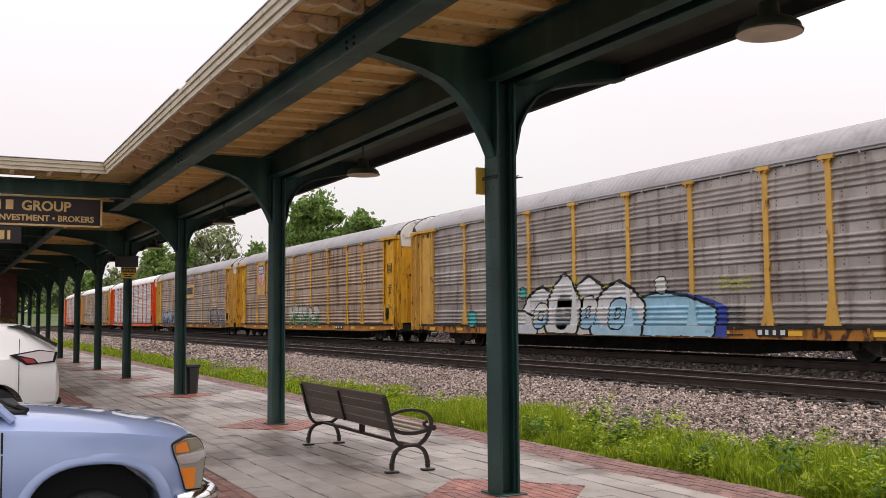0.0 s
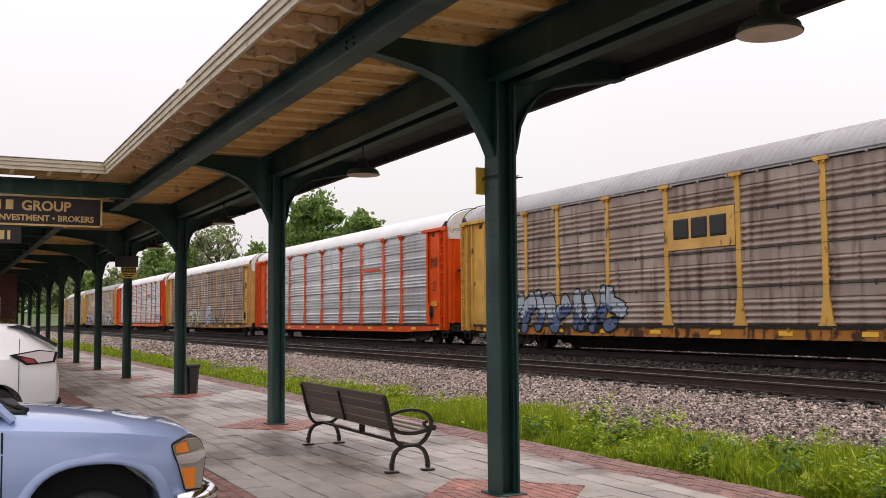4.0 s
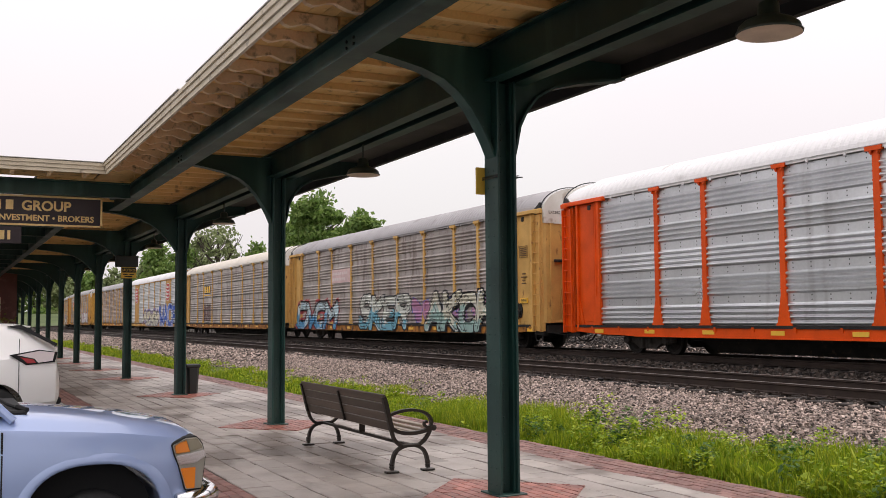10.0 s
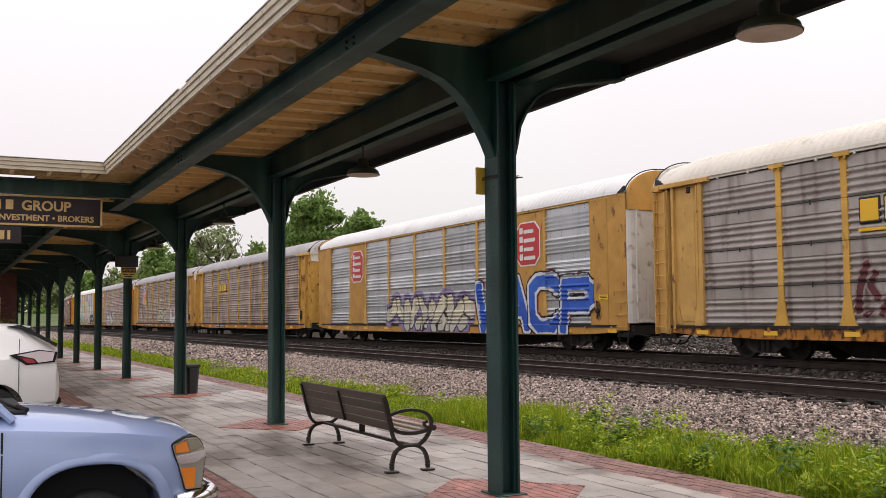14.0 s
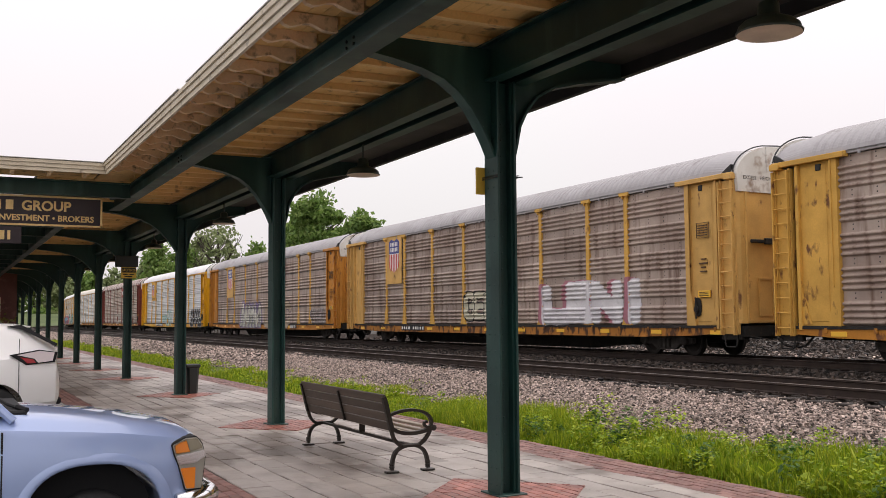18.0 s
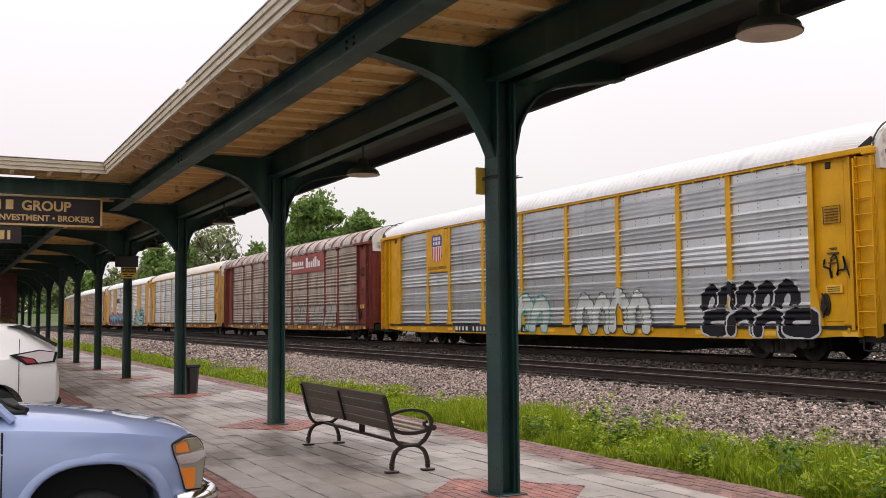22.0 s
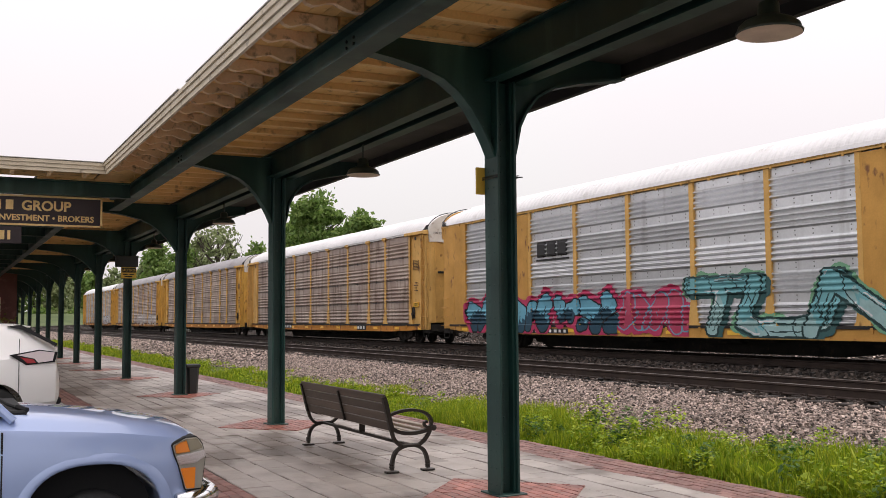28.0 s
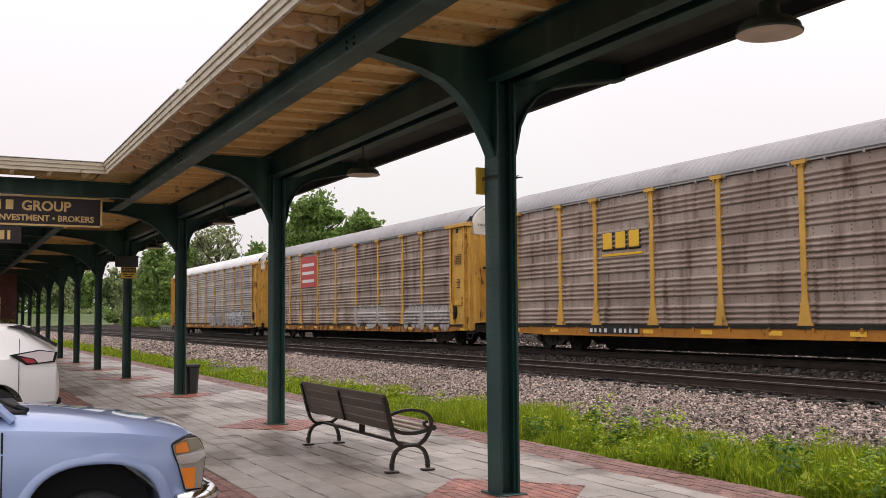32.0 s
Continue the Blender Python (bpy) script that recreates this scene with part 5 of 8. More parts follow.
def column(x):
    """Riveted H-shaped steel column with two curved brackets."""
    col = empty("canopy_column", "dark green riveted steel canopy column with curved brackets", "column", at=(x, COL_Y, 0), group="columns of the canopy")
    if "col" not in CACHE:
        bm = bmesh.new()
        for s in (-1, 1):
            box(bm, -0.13, 0.13, s * 0.095 - 0.012, s * 0.095 + 0.012, 0.012, 4.03, 0.004)
        box(bm, -0.012, 0.012, -0.083, 0.083, 0.012, 4.03)
        for s in (-1, 1):
            for a in (-1, 1):
                box(bm, a * 0.05 - 0.038, a * 0.05 + 0.038, s * 0.072 - 0.01, s * 0.072 + 0.01, 0.012, 4.03)
        CACHE["col"] = bpy.data.meshes.new("shaft")
        bm.to_mesh(CACHE["col"])
        bm.free()
        CACHE["col"].materials.append(M_GREEN)
        bm = bmesh.new()
        z = 0.1
        while z < 3.9:
            for a in (-0.055, 0.055):
                bmesh.ops.create_icosphere(bm, subdivisions=1, radius=0.009, matrix=Matrix.Translation((a, -0.107, z)))
            bmesh.ops.create_icosphere(bm, subdivisions=1, radius=0.009, matrix=Matrix.Translation((0.014, 0.0, z)))
            z += 0.16
        CACHE["rivets"] = bpy.data.meshes.new("rivets")
        bm.to_mesh(CACHE["rivets"])
        bm.free()
        CACHE["rivets"].materials.append(M_GREEN)
        for key, sgn in (("br_near", -1), ("br_far", 1)):
            bm = bmesh.new()
            bracket_bm(bm, sgn, 0)
            bmesh.ops.translate(bm, verts=bm.verts, vec=(0, -COL_Y, 0))
            CACHE[key] = bpy.data.meshes.new("bracket")
            bm.to_mesh(CACHE[key])
            bm.free()
            CACHE[key].materials.append(M_GREEN)
        bm = bmesh.new()
        box(bm, -0.18, 0.18, -0.16, 0.16, 0.0, 0.022, 0.005)
        CACHE["base"] = bpy.data.meshes.new("base_plate")
        bm.to_mesh(CACHE["base"])
        bm.free()
        CACHE["base"].materials.append(M_GREEN)
    place("shaft", CACHE["col"], col)
    place("rivets", CACHE["rivets"], col)
    long_arm = x < WIDE_X - 1
    place("bracket", CACHE["br_near"], col, at=Matrix.Diagonal((1, 1.5, 1, 1)) @ Matrix.Translation((0, 0.035, 0)) if long_arm else None)
    place("bracket", CACHE["br_far"], col)
    place("base_plate", CACHE["base"], col)
    return col


for x in COLS:
    column(x)

# ---------------------------------------------------------------- lamps under the canopy
M_LAMP = mat("dark_green_enamel", (0.03, 0.04, 0.03), rough=0.4, scale=4.0)
M_LAMP_IN = mat("dull_white_enamel", (0.78, 0.62, 0.50), rough=0.5, scale=4.0)


def lamp(x):
    ob = empty("pendant_lamp", "unlit enamelled dome lamp hanging from the canopy girder", "lamp", at=(x, 4.98, 3.62), group="lamps under the canopy")
    bm = bmesh.new()
    lathe(bm, [(0.222, 0.0), (0.226, 0.012), (0.215, 0.02), (0.205, 0.055), (0.17, 0.085), (0.10, 0.115), (0.075, 0.13), (0.07, 0.21), (0.045, 0.23)], 28)
    part("shade", bm, M_LAMP, ob, smooth=True)
    bm = bmesh.new()
    lathe(bm, [(0.218, -0.002), (0.20, 0.03), (0.19, 0.035)], 28)
    part("reflector", bm, M_LAMP_IN, ob, "dull inner face of the shade")
    bm = bmesh.new()
    tube(bm, [(0, 0, 0.22), (0, 0, 0.42)], 0.014, 8)
    part("stem", bm, M_LAMP, ob)
    return ob


for x in (-4.865, -12.14, -19.45, -26.74, -33.3, -39.4, -45.4):
    lamp(x)

# ---------------------------------------------------------------- the train
def build_train():
    Y, W_, K = (0.75, 0.45, 0.05), (0.72, 0.72, 0.70), (0.015, 0.015, 0.018)
    c = rack_car(0, "grey", "yellow", "grey", label="grey auto rack car with yellow posts and blue and white graffiti")
    TEAL, LILAC = (0.10, 0.50, 0.50), (0.30, 0.24, 0.42)
    lettering(c, "^", 0.7, 5.1, 0.55, 1.80, (0.36, 0.62, 0.78), (0.42, 0.66, 0.80), K, 12, weight=0.17, rim=0.06, square=False, slant=0, shadow=(0.06, 0.09, 0.40), drop=(0.5, -0.05))
    lettering(c, "^", -7.0, -3.6, 0.55, 1.42, W_, (0.62, 0.64, 0.68), K, 14, weight=0.17, rim=0.06, square=False, slant=0)
    SKY_, LIME = (0.40, 0.62, 0.77), (0.50, 0.50, 0.10)
    for x0, x1, z1, tone, n in ((-0.3, 2.0, 2.25, SKY_, 2), (-4.5, -2.4, 2.10, W_, 1), (-2.9, -1.2, 2.50, W_, 3), (-1.8, 0.4, 2.42, W_, 0)):
        lettering(c, "^", x0, x1, 0.55, z1, (0.74, 0.73, 0.74), tone, K, 16 + n, weight=0.14, rim=0.075, square=False, slant=0.05, tight=1.1, glow=LIME, spread=0.03, split=0.40)
        lettering(c, "O", (x0 + x1) / 2 - 0.42, (x0 + x1) / 2 + 0.42, 0.72, 0.72 + (z1 - 0.6) * 0.55, tone, SKY_, K, 23, weight=0.16, rim=0.035, square=False, slant=0.1)
    for x, z, r in ((-8.3, 1.05, 0.30), (-6.0, 1.62, 0.26), (-4.6, 1.95, 0.2), (2.9, 2.0, 0.24)):
        lettering(c, "O", x - r, x + r, z - r, z + r, TEAL if x < 0 else W_, TEAL if x < 0 else W_, K, 15, weight=0.30, rim=0.03, square=False, slant=0)
    scrawl(c, 5.3, 6.4, 1.75, 2.15, LIME, 5, 29, 0.03)
    for k in range(6):
        plate("paint_stroke", c, 5.2 + 0.08 * k, 6.1, 0.62 + 0.14 * k, 0.65 + 0.14 * k, M_BLACK, lift=0.0, bev=0)
    stencil("car_number", c, 6.6, 7.6, 0.60, 0.80, M_WHITE, n=4)
    c = rack_car(1, "ochre", "rusted", "grey", post="rusted", sill="ochre", holes=False, label="rust-stained ochre auto rack car with a striped shield emblem")
    shield(c, -7.96, 3.9, 1.1, 1.45, M_PAINT["tan"])
    graffiti(c, -2.4, 2.6, 0.75, 1.9, (0.58, 0.57, 0.52), (0.16, 0.30, 0.16), K, None, 3, 21)
    graffiti(c, -5.6, -2.9, 0.75, 1.8, (0.36, 0.31, 0.26), (0.33, 0.28, 0.24), (0.44, 0.40, 0.36), None, 3, 22)
    stencil("car_mark", c, 5.4, 6.5, 0.60, 0.80, M_WHITE, n=3)
    stencil("car_number", c, -6.2, -5.0, 0.60, 0.78, M_BLACK, n=6, back=None)
    c = rack_car(2, "brown", "yellow", "grey", holes=False, label="grey auto rack car with yellow posts and a row of graffiti")
    plate("logo_plate", c, -1.32, 1.32, 2.95, 4.0, M_PAINT["tan"], lift=-0.03)
    block_logo(c, -1.1, 3.15, 2.2, 0.65, M_BLACK, bar=False, lift=0.03)
    graffiti(c, -11.4, -3.4, 0.62, 2.1, (0.42, 0.48, 0.54), (0.10, 0.14, 0.26), K, None, 6, 31, wild=True)
    graffiti(c, 6.2, 11.5, 0.65, 2.0, (0.30, 0.28, 0.29), (0.24, 0.22, 0.24), K, None, 5, 32, wild=True)
    c = rack_car(3, "silver", "orange", "white", "clean silver auto rack car with bright orange frame", cap=True)
    plate("painted_logo", c, 4.5, 6.6, 3.35, 3.47, M_PAINT["orange"], lift=-0.03)
    stencil("car_number", c, -10.6, -8.2, 0.60, 0.80, M_WHITE, n=10)
    c = rack_car(4, "rust", "tan", "white", holes=False, label="grimy brown auto rack car with tan ends")
    shield(c, -7.96, 3.9, 1.1, 1.45, M_PAINT["tan"])
    lettering(c, "CFW", -4.9, -1.2, 0.55, 1.95, (0.66, 0.65, 0.54), (0.30, 0.33, 0.20), K, 41, weight=0.14, tight=1.12, glow=(0.30, 0.10, 0.16), spread=0.02, wild=True)
    lettering(c, "VV", 3.8, 6.9, 0.62, 1.9, (0.12, 0.09, 0.08), (0.10, 0.08, 0.07), (0.50, 0.44, 0.38), 43, weight=0.09, rim=0.02)
    graffiti(c, 1.2, 2.4, 0.8, 2.2, (0.5, 0.55, 0.66), (0.2, 0.26, 0.42), W_, None, 1, 42, fat=0.2)
    c = rack_car(5, "silver", "orange", "white", "clean silver auto rack car with orange frame and ends", cap=True)
    plate("painted_logo", c, 4.5, 6.7, 3.55, 3.68, M_PAINT["orange"], lift=-0.03)
    plate("painted_logo", c, 4.6, 6.9, 3.40, 3.46, M_BLACK, lift=-0.03)
    scrawl(c, 9.2, 11.3, 1.25, 1.6, (0.10, 0.12, 0.3), 6, 51, 0.025)
    c = rack_car(6, "grey", "tan", "grey", "grey auto rack car with blue, white and pink graffiti")
    plate("pale_placard", c, -6.85, -4.3, 2.97, 3.67, spray((0.74, 0.54, 0.53)), lift=-0.03)
    faded = spray((0.78, 0.66, 0.65))
    for z, width, n in ((3.38, 0.20, 8), (3.09, 0.21, 7)):
        for k in range(n):
            plate("faded_bar", c, -6.75 + 0.27 * k, -6.75 + 0.27 * k + width, z, z + 0.14, faded, lift=-0.024, bev=0)
    lettering(c, "OVCM", -12.3, -6.3, 0.56, 2.05, (0.58, 0.72, 0.78), (0.10, 0.34, 0.60), K, 61, weight=0.15, rim=0.07, tight=1.3, slant=0.18, glow=(0.40, 0.07, 0.08), spread=0.09, square=False, wild=True)
    lettering(c, "SKER", -3.0, 2.7, 0.58, 2.2, (0.66, 0.68, 0.62), (0.20, 0.48, 0.60), K, 62, weight=0.13, rim=0.045, slant=0.22, tight=1.05, wild=True)
    graffiti(c, 2.9, 11.3, 0.9, 2.0, (0.52, 0.26, 0.40), (0.45, 0.24, 0.42), (0.10, 0.14, 0.42), None, 4, 64, fat=0.3)
    lettering(c, "AKCH", 4.5, 10.4, 0.56, 2.2, (0.68, 0.66, 0.54), (0.34, 0.50, 0.46), K, 63, weight=0.135, rim=0.05, slant=0.12, tight=1.1, shadow=K, wild=True)
    c = rack_car(7, "grey", "tan", "cream", holes=False, label="grey auto rack car with yellow posts and cream roof", post="yellow")
    block_logo(c, -6.6, 3.05, 1.95, 0.68, M_LOGO_YELLOW)
    graffiti(c, -6.7, -4.7, 1.0, 2.35, (0.14, 0.045, 0.05), (0.11, 0.035, 0.04), (0.34, 0.28, 0.27), None, 3, 71, wild=True)
    c = rack_car(8, "silver", "caramel", "white", "silver auto rack car with large blue and white graffiti", cap=False, white_end=False, post="tan", flush=True, lock=False)
    for a, b in ((6.97, 8.95), (-8.95, -6.97)):
        plate("logo_plate", c, a + 0.06, b - 0.06, 0.9, 4.74, M_PAINT["caramel"], lift=-0.03)
        bm = bmesh.new()
        m_ = (a + b) / 2
        for r, y, mi in ((1.0, -Y_SIDE + 0.006, 1), (0.93, -Y_SIDE - 0.002, 0)):
            prism(bm, [(m_ + u * 0.80 * r, 3.68 + v * 0.78 * r) for u, v in ((-1, -0.62), (-0.6, -1), (0.6, -1), (1, -0.62), (1, 0.62), (0.6, 1), (-0.6, 1), (-1, 0.62))], y - 0.008, y, "y", mi=mi)
        for i in range(4):
            z = 3.12 + 0.31 * i
            box(bm, m_ - 0.5, m_ - 0.3, -Y_SIDE - 0.018, -Y_SIDE - 0.008, z, z + 0.22, 0.02, mi=1)
            box(bm, m_ - 0.22, m_ + 0.5 - 0.1 * (i % 2), -Y_SIDE - 0.018, -Y_SIDE - 0.008, z, z + 0.13, 0.02, mi=1)
        link("painted_logo", bm, [M_SIGN_RED, M_WHITE], c)
    graffiti(c, -4.2, 3.8, 0.58, 2.15, (0.76, 0.70, 0.54), (0.62, 0.60, 0.52), K, LILAC, 5, 81, wild=True, plates=((-8.95, -6.97), (6.97, 8.95)))
    lettering(c, "WACP", 4.2, 11.9, 0.56, 2.5, (0.05, 0.14, 0.58), (0.04, 0.11, 0.50), (0.70, 0.71, 0.76), 82, weight=0.115, rim=0.075, slant=0.0, tight=1.06, outer=K, glow=(0.45, 0.08, 0.10), spread=0.05, plates=((-8.95, -6.97), (6.97, 8.95)))
    c = rack_car(9, "brown", "yellow", "grey", sill="ochre", label="grey-brown auto rack car with yellow posts and a yellow logo")
    block_logo(c, -6.6, 3.05, 1.95, 0.68, M_LOGO_YELLOW)
    stencil("car_mark", c, 5.6, 6.7, 0.60, 0.80, M_WHITE, n=3)
    scrawl(c, 2.4, 3.2, 0.58, 0.84, (0.02, 0.02, 0.02), 3, 91, 0.02)
    scrawl(c, 7.2, 8.4, 0.58, 0.84, (0.02, 0.02, 0.02), 4, 92, 0.02)
    stencil("car_number", c, -7.5, -4.9, 0.60, 0.80, M_WHITE, n=10)
    c = rack_car(10, "brown", "tan", "grey", "brown-grey auto rack car with a shield emblem and white graffiti", post="yellow")
    shield(c, -7.96, 3.95, 1.1, 1.5, M_PAINT["tan"])
    lettering(c, "GERMO", -1.3, 2.5, 1.0, 2.08, (0.64, 0.61, 0.48), (0.60, 0.58, 0.46), K, 101, weight=0.12, rim=0.035, tight=1.1, slant=0.03)
    scrawl(c, -3.9, -2.3, 0.9, 2.0, (0.46, 0.40, 0.36), 2, 103, 0.018)
    lettering(c, "LENI", 4.4, 10.0, 0.90, 2.25, (0.74, 0.72, 0.73), (0.70, 0.68, 0.70), (0.62, 0.58, 0.62), 102, weight=0.19, rim=0.02, slant=0.0, tight=1.12, shadow=(0.42, 0.18, 0.22), drop=(-0.22, 0.03))
    stencil("car_number", c, -7.2, -4.9, 0.60, 0.80, M_WHITE, n=10)
    c = rack_car(11, "brown", "ochre", "grey", holes=False, label="rusty brown auto rack car with ochre ends and pale graffiti", post="yellow")
    shield(c, -7.96, 3.95, 1.1, 1.5, M_PAINT["tan"])
    stencil("car_mark", c, 5.6, 6.7, 0.58, 0.82, M_WHITE, n=3)
    lettering(c, "~A~~A~", -5.1, -0.5, 0.60, 2.15, (0.68, 0.67, 0.60), (0.60, 0.60, 0.52), K, 111, wild=True, weight=0.13, rim=0.03, glow=LILAC, spread=0.10, square=False, tight=1.2)
    graffiti(c, 9.1, 11.3, 0.9, 1.75, (0.22, 0.18, 0.17), (0.2, 0.16, 0.15), (0.5, 0.47, 0.44), None, 4, 113, fat=0.15)
    lettering(c, "C~OC", 0.4, 5.4, 0.60, 2.2, (0.44, 0.35, 0.25), (0.50, 0.42, 0.32), (0.16, 0.11, 0.14), 112, weight=0.15, rim=0.035, square=False, tight=1.15)
    c = rack_car(12, "silver", "bright", "white", "clean silver auto rack car with bright yellow frame and shield emblem", cap=False)
    pl = plate("slogan_plate", c, -8.87, -7.05, 3.0, 4.74, M_PAINT["bright"], lift=-0.02)
    shield(c, -7.96, 4.0, 0.95, 1.15, M_PAINT["bright"])
    words("slogan", "BUILDING AMERICA", 0.19, M_BLACK, c, pose(-7.96, -Y_SIDE - 0.016, 3.12, 90, 0, 0))
    stencil("car_number", c, -6.4, -3.3, 0.58, 0.84, M_WHITE, n=11)
    pl = plate("class_plate", c, -1.4, -0.9, 0.60, 0.80, M_BLACK)
    words("class_mark", "R1", 0.18, M_WHITE, pl, pose(-1.15, -Y_SIDE - 0.016, 0.635, 90, 0, 0))
    lettering(c, "~~~~~", 7.9, 11.2, 1.22, 2.0, K, K, (0.62, 0.63, 0.64), 121, weight=0.22, rim=0.04, square=False, tight=1.25, slant=0.05)
    lettering(c, "O~~O", 8.0, 11.8, 0.56, 1.32, K, K, (0.62, 0.63, 0.64), 122, weight=0.22, rim=0.04, square=False, tight=1.2, slant=0.0)
    lettering(c, "~~~~", 2.0, 5.6, 0.62, 1.95, (0.66, 0.68, 0.66), (0.60, 0.63, 0.60), (0.04, 0.06, 0.06), 123, weight=0.15, rim=0.02, square=False, tight=1.2, slant=-0.05)
    scrawl(c, -3.9, -1.8, 0.95, 1.65, (0.06, 0.42, 0.34), 7, 123, 0.04)
    lettering(c, "~~", -1.7, 0.3, 0.64, 1.9, (0.62, 0.66, 0.64), (0.58, 0.60, 0.58), (0.06, 0.42, 0.34), 125, weight=0.17, rim=0.035, tight=1.15)
    scrawl(c, 12.0, 13.0, 1.9, 2.5, (0.02, 0.02, 0.02), 3, 124, 0.025)
    c = rack_car(13, "pink", "red", "rusty", "faded oxide-red auto rack car with rust-streaked ribbed roof", ribs="panelled", sill="sill", holes=False)
    pl = plate("name_board", c, 1.42, 6.97, 3.72, 4.74, M_BAND_RED, "faded red board with white painted bars", lift=0.0)
    bm = bmesh.new()
    for a, b, z0, z1 in ((1.7, 2.1, 4.15, 4.45), (2.2, 2.5, 4.15, 4.38), (2.6, 2.9, 4.15, 4.42), (3.0, 3.25, 4.15, 4.4), (3.35, 3.6, 4.15, 4.38), (1.7, 3.75, 3.98, 4.08),
                         (4.05, 4.4, 3.98, 4.55), (4.5, 4.8, 3.98, 4.32), (4.9, 5.15, 3.98, 4.32), (5.25, 5.4, 3.98, 4.45), (5.5, 5.8, 3.98, 4.55), (5.88, 6.0, 3.98, 4.4), (6.08, 6.35, 3.98, 4.3)):
        box(bm, a, b, -Y_SIDE - 0.018, -Y_SIDE, z0, z1, 0.02)
    link("painted_bars", bm, M_WHITE, pl)
    pale, soot = (0.45, 0.41, 0.36), (0.06, 0.05, 0.045)
    lettering(c, "~~~", 4.6, 6.9, 0.80, 2.0, pale, (0.40, 0.36, 0.31), soot, 130, weight=0.16, rim=0.022, square=False, tight=1.1, slant=0.1)
    lettering(c, "~~", 7.2, 8.75, 0.72, 2.0, pale, (0.40, 0.36, 0.31), soot, 131, weight=0.17, rim=0.022, square=False, tight=1.15)
    lettering(c, "C~", 1.75, 4.05, 0.80, 1.95, pale, pale, soot, 132, weight=0.13, rim=0.03, square=False)
    lettering(c, "O~", -2.2, 1.2, 0.75, 1.9, pale, (0.48, 0.43, 0.38), (0.30, 0.26, 0.23), 133, weight=0.13, rim=0.02, square=False)
    lettering(c, "~O", -6.4, -4.6, 0.75, 1.85, pale, pale, (0.55, 0.51, 0.46), 134, weight=0.10, rim=0.02, square=False)
    lettering(c, "C~", 9.8, 11.4, 0.95, 1.75, (0.38, 0.33, 0.29), (0.38, 0.33, 0.29), (0.20, 0.17, 0.15), 135, weight=0.07, rim=0.015, square=False)
    c = rack_car(14, "silver", "tan", "cream", holes=False, label="pale silver auto rack car with yellow frame and cream roof", post="tan", cap=False)
    stencil("car_number", c, -8.2, -5.6, 0.60, 0.80, M_WHITE, n=10, back=None)
    c = rack_car(15, "silver", "caramel", "white", "silver auto rack car with large teal and pink graffiti", cap=False, white_end=False, post="tan", flush=True, lock=False)
    for a, b in ((6.97, 8.95), (-8.95, -6.97)):
        plate("side_plate", c, a + 0.06, b - 0.06, 0.9, 4.74, M_PAINT["caramel"], lift=-0.03)
    block_logo(c, -6.5, 3.1, 1.9, 0.55, M_BLACK)
    graffiti(c, -11.5, -2.2, 0.58, 1.9, (0.16, 0.42, 0.55), (0.03, 0.08, 0.12), K, (0.50, 0.05, 0.13), 6, 151, wild=True, plates=((-8.95, -6.97), (6.97, 8.95)))
    graffiti(c, -2.0, 1.0, 0.7, 1.8, (0.50, 0.08, 0.14), (0.45, 0.06, 0.12), (0.16, 0.36, 0.48), (0.5, 0.05, 0.13), 2, 152, fat=0.13)
    lettering(c, "TUNS", 1.2, 10.6, 0.56, 2.15, (0.20, 0.46, 0.50), (0.34, 0.52, 0.52), (0.02, 0.05, 0.05), 153, weight=0.14, rim=0.045, slant=0.30, tight=1.28, glow=(0.20, 0.42, 0.26), spread=0.05, shadow=(0.05, 0.12, 0.12), drop=(0.14, -0.1), plates=((-8.95, -6.97), (6.97, 8.95)), wild=True)
    stencil("car_number", c, -7.2, -4.6, 0.58, 0.74, M_WHITE, n=9)
    c = rack_car(16, "brown", "tan", "white", holes=False, label="grimy brown auto rack car with tan ends and a shield emblem", sill="ochre")
    shield(c, -7.96, 3.95, 1.0, 1.35, M_PAINT["tan"])
    stencil("car_number", c, -7.5, -4.6, 0.60, 0.80, M_WHITE, n=10)
    stencil("car_mark", c, 5.6, 6.7, 0.58, 0.82, M_WHITE, n=3)
    c = rack_car(17, "brown", "yellow", "grey", "brown-grey auto rack car with yellow posts and a yellow logo", sill="ochre")
    block_logo(c, -6.6, 3.05, 1.95, 0.68, M_LOGO_YELLOW)
    stencil("car_number", c, -7.3, -4.8, 0.60, 0.80, M_WHITE, n=10)
    c = rack_car(18, "brown", "yellow", "grey", "brown auto rack car with a red placard and white graffiti")
    pl = plate("red_placard", c, -6.9, -4.3, 2.9, 4.6, M_SIGN_RED, lift=-0.03)
    bm = bmesh.new()
    for i in range(3):
        box(bm, -6.6, -4.7, -Y_SIDE + 0.0, -Y_SIDE + 0.05, 3.15 + 0.45 * i, 3.32 + 0.45 * i)
    link("painted_bars", bm, M_WHITE, pl)
    graffiti(c, 1.2, 5.2, 0.65, 1.75, (0.52, 0.48, 0.46), (0.46, 0.42, 0.40), (0.4, 0.36, 0.33), None, 4, 181)
    graffiti(c, 7.2, 11.4, 0.65, 1.75, (0.50, 0.47, 0.45), (0.44, 0.40, 0.38), (0.25, 0.2, 0.2), None, 5, 182)
    c = rack_car(19, "grey", "yellow", "white", "last grey auto rack car of the train with white roof")
    graffiti(c, 0.5, 4.2, 0.65, 1.6, (0.45, 0.43, 0.42), (0.40, 0.38, 0.37), K, None, 4, 191)
    graffiti(c, 5.0, 9.5, 0.65, 1.8, (0.60, 0.60, 0.62), (0.52, 0.52, 0.55), K, None, 5, 192)


build_train()
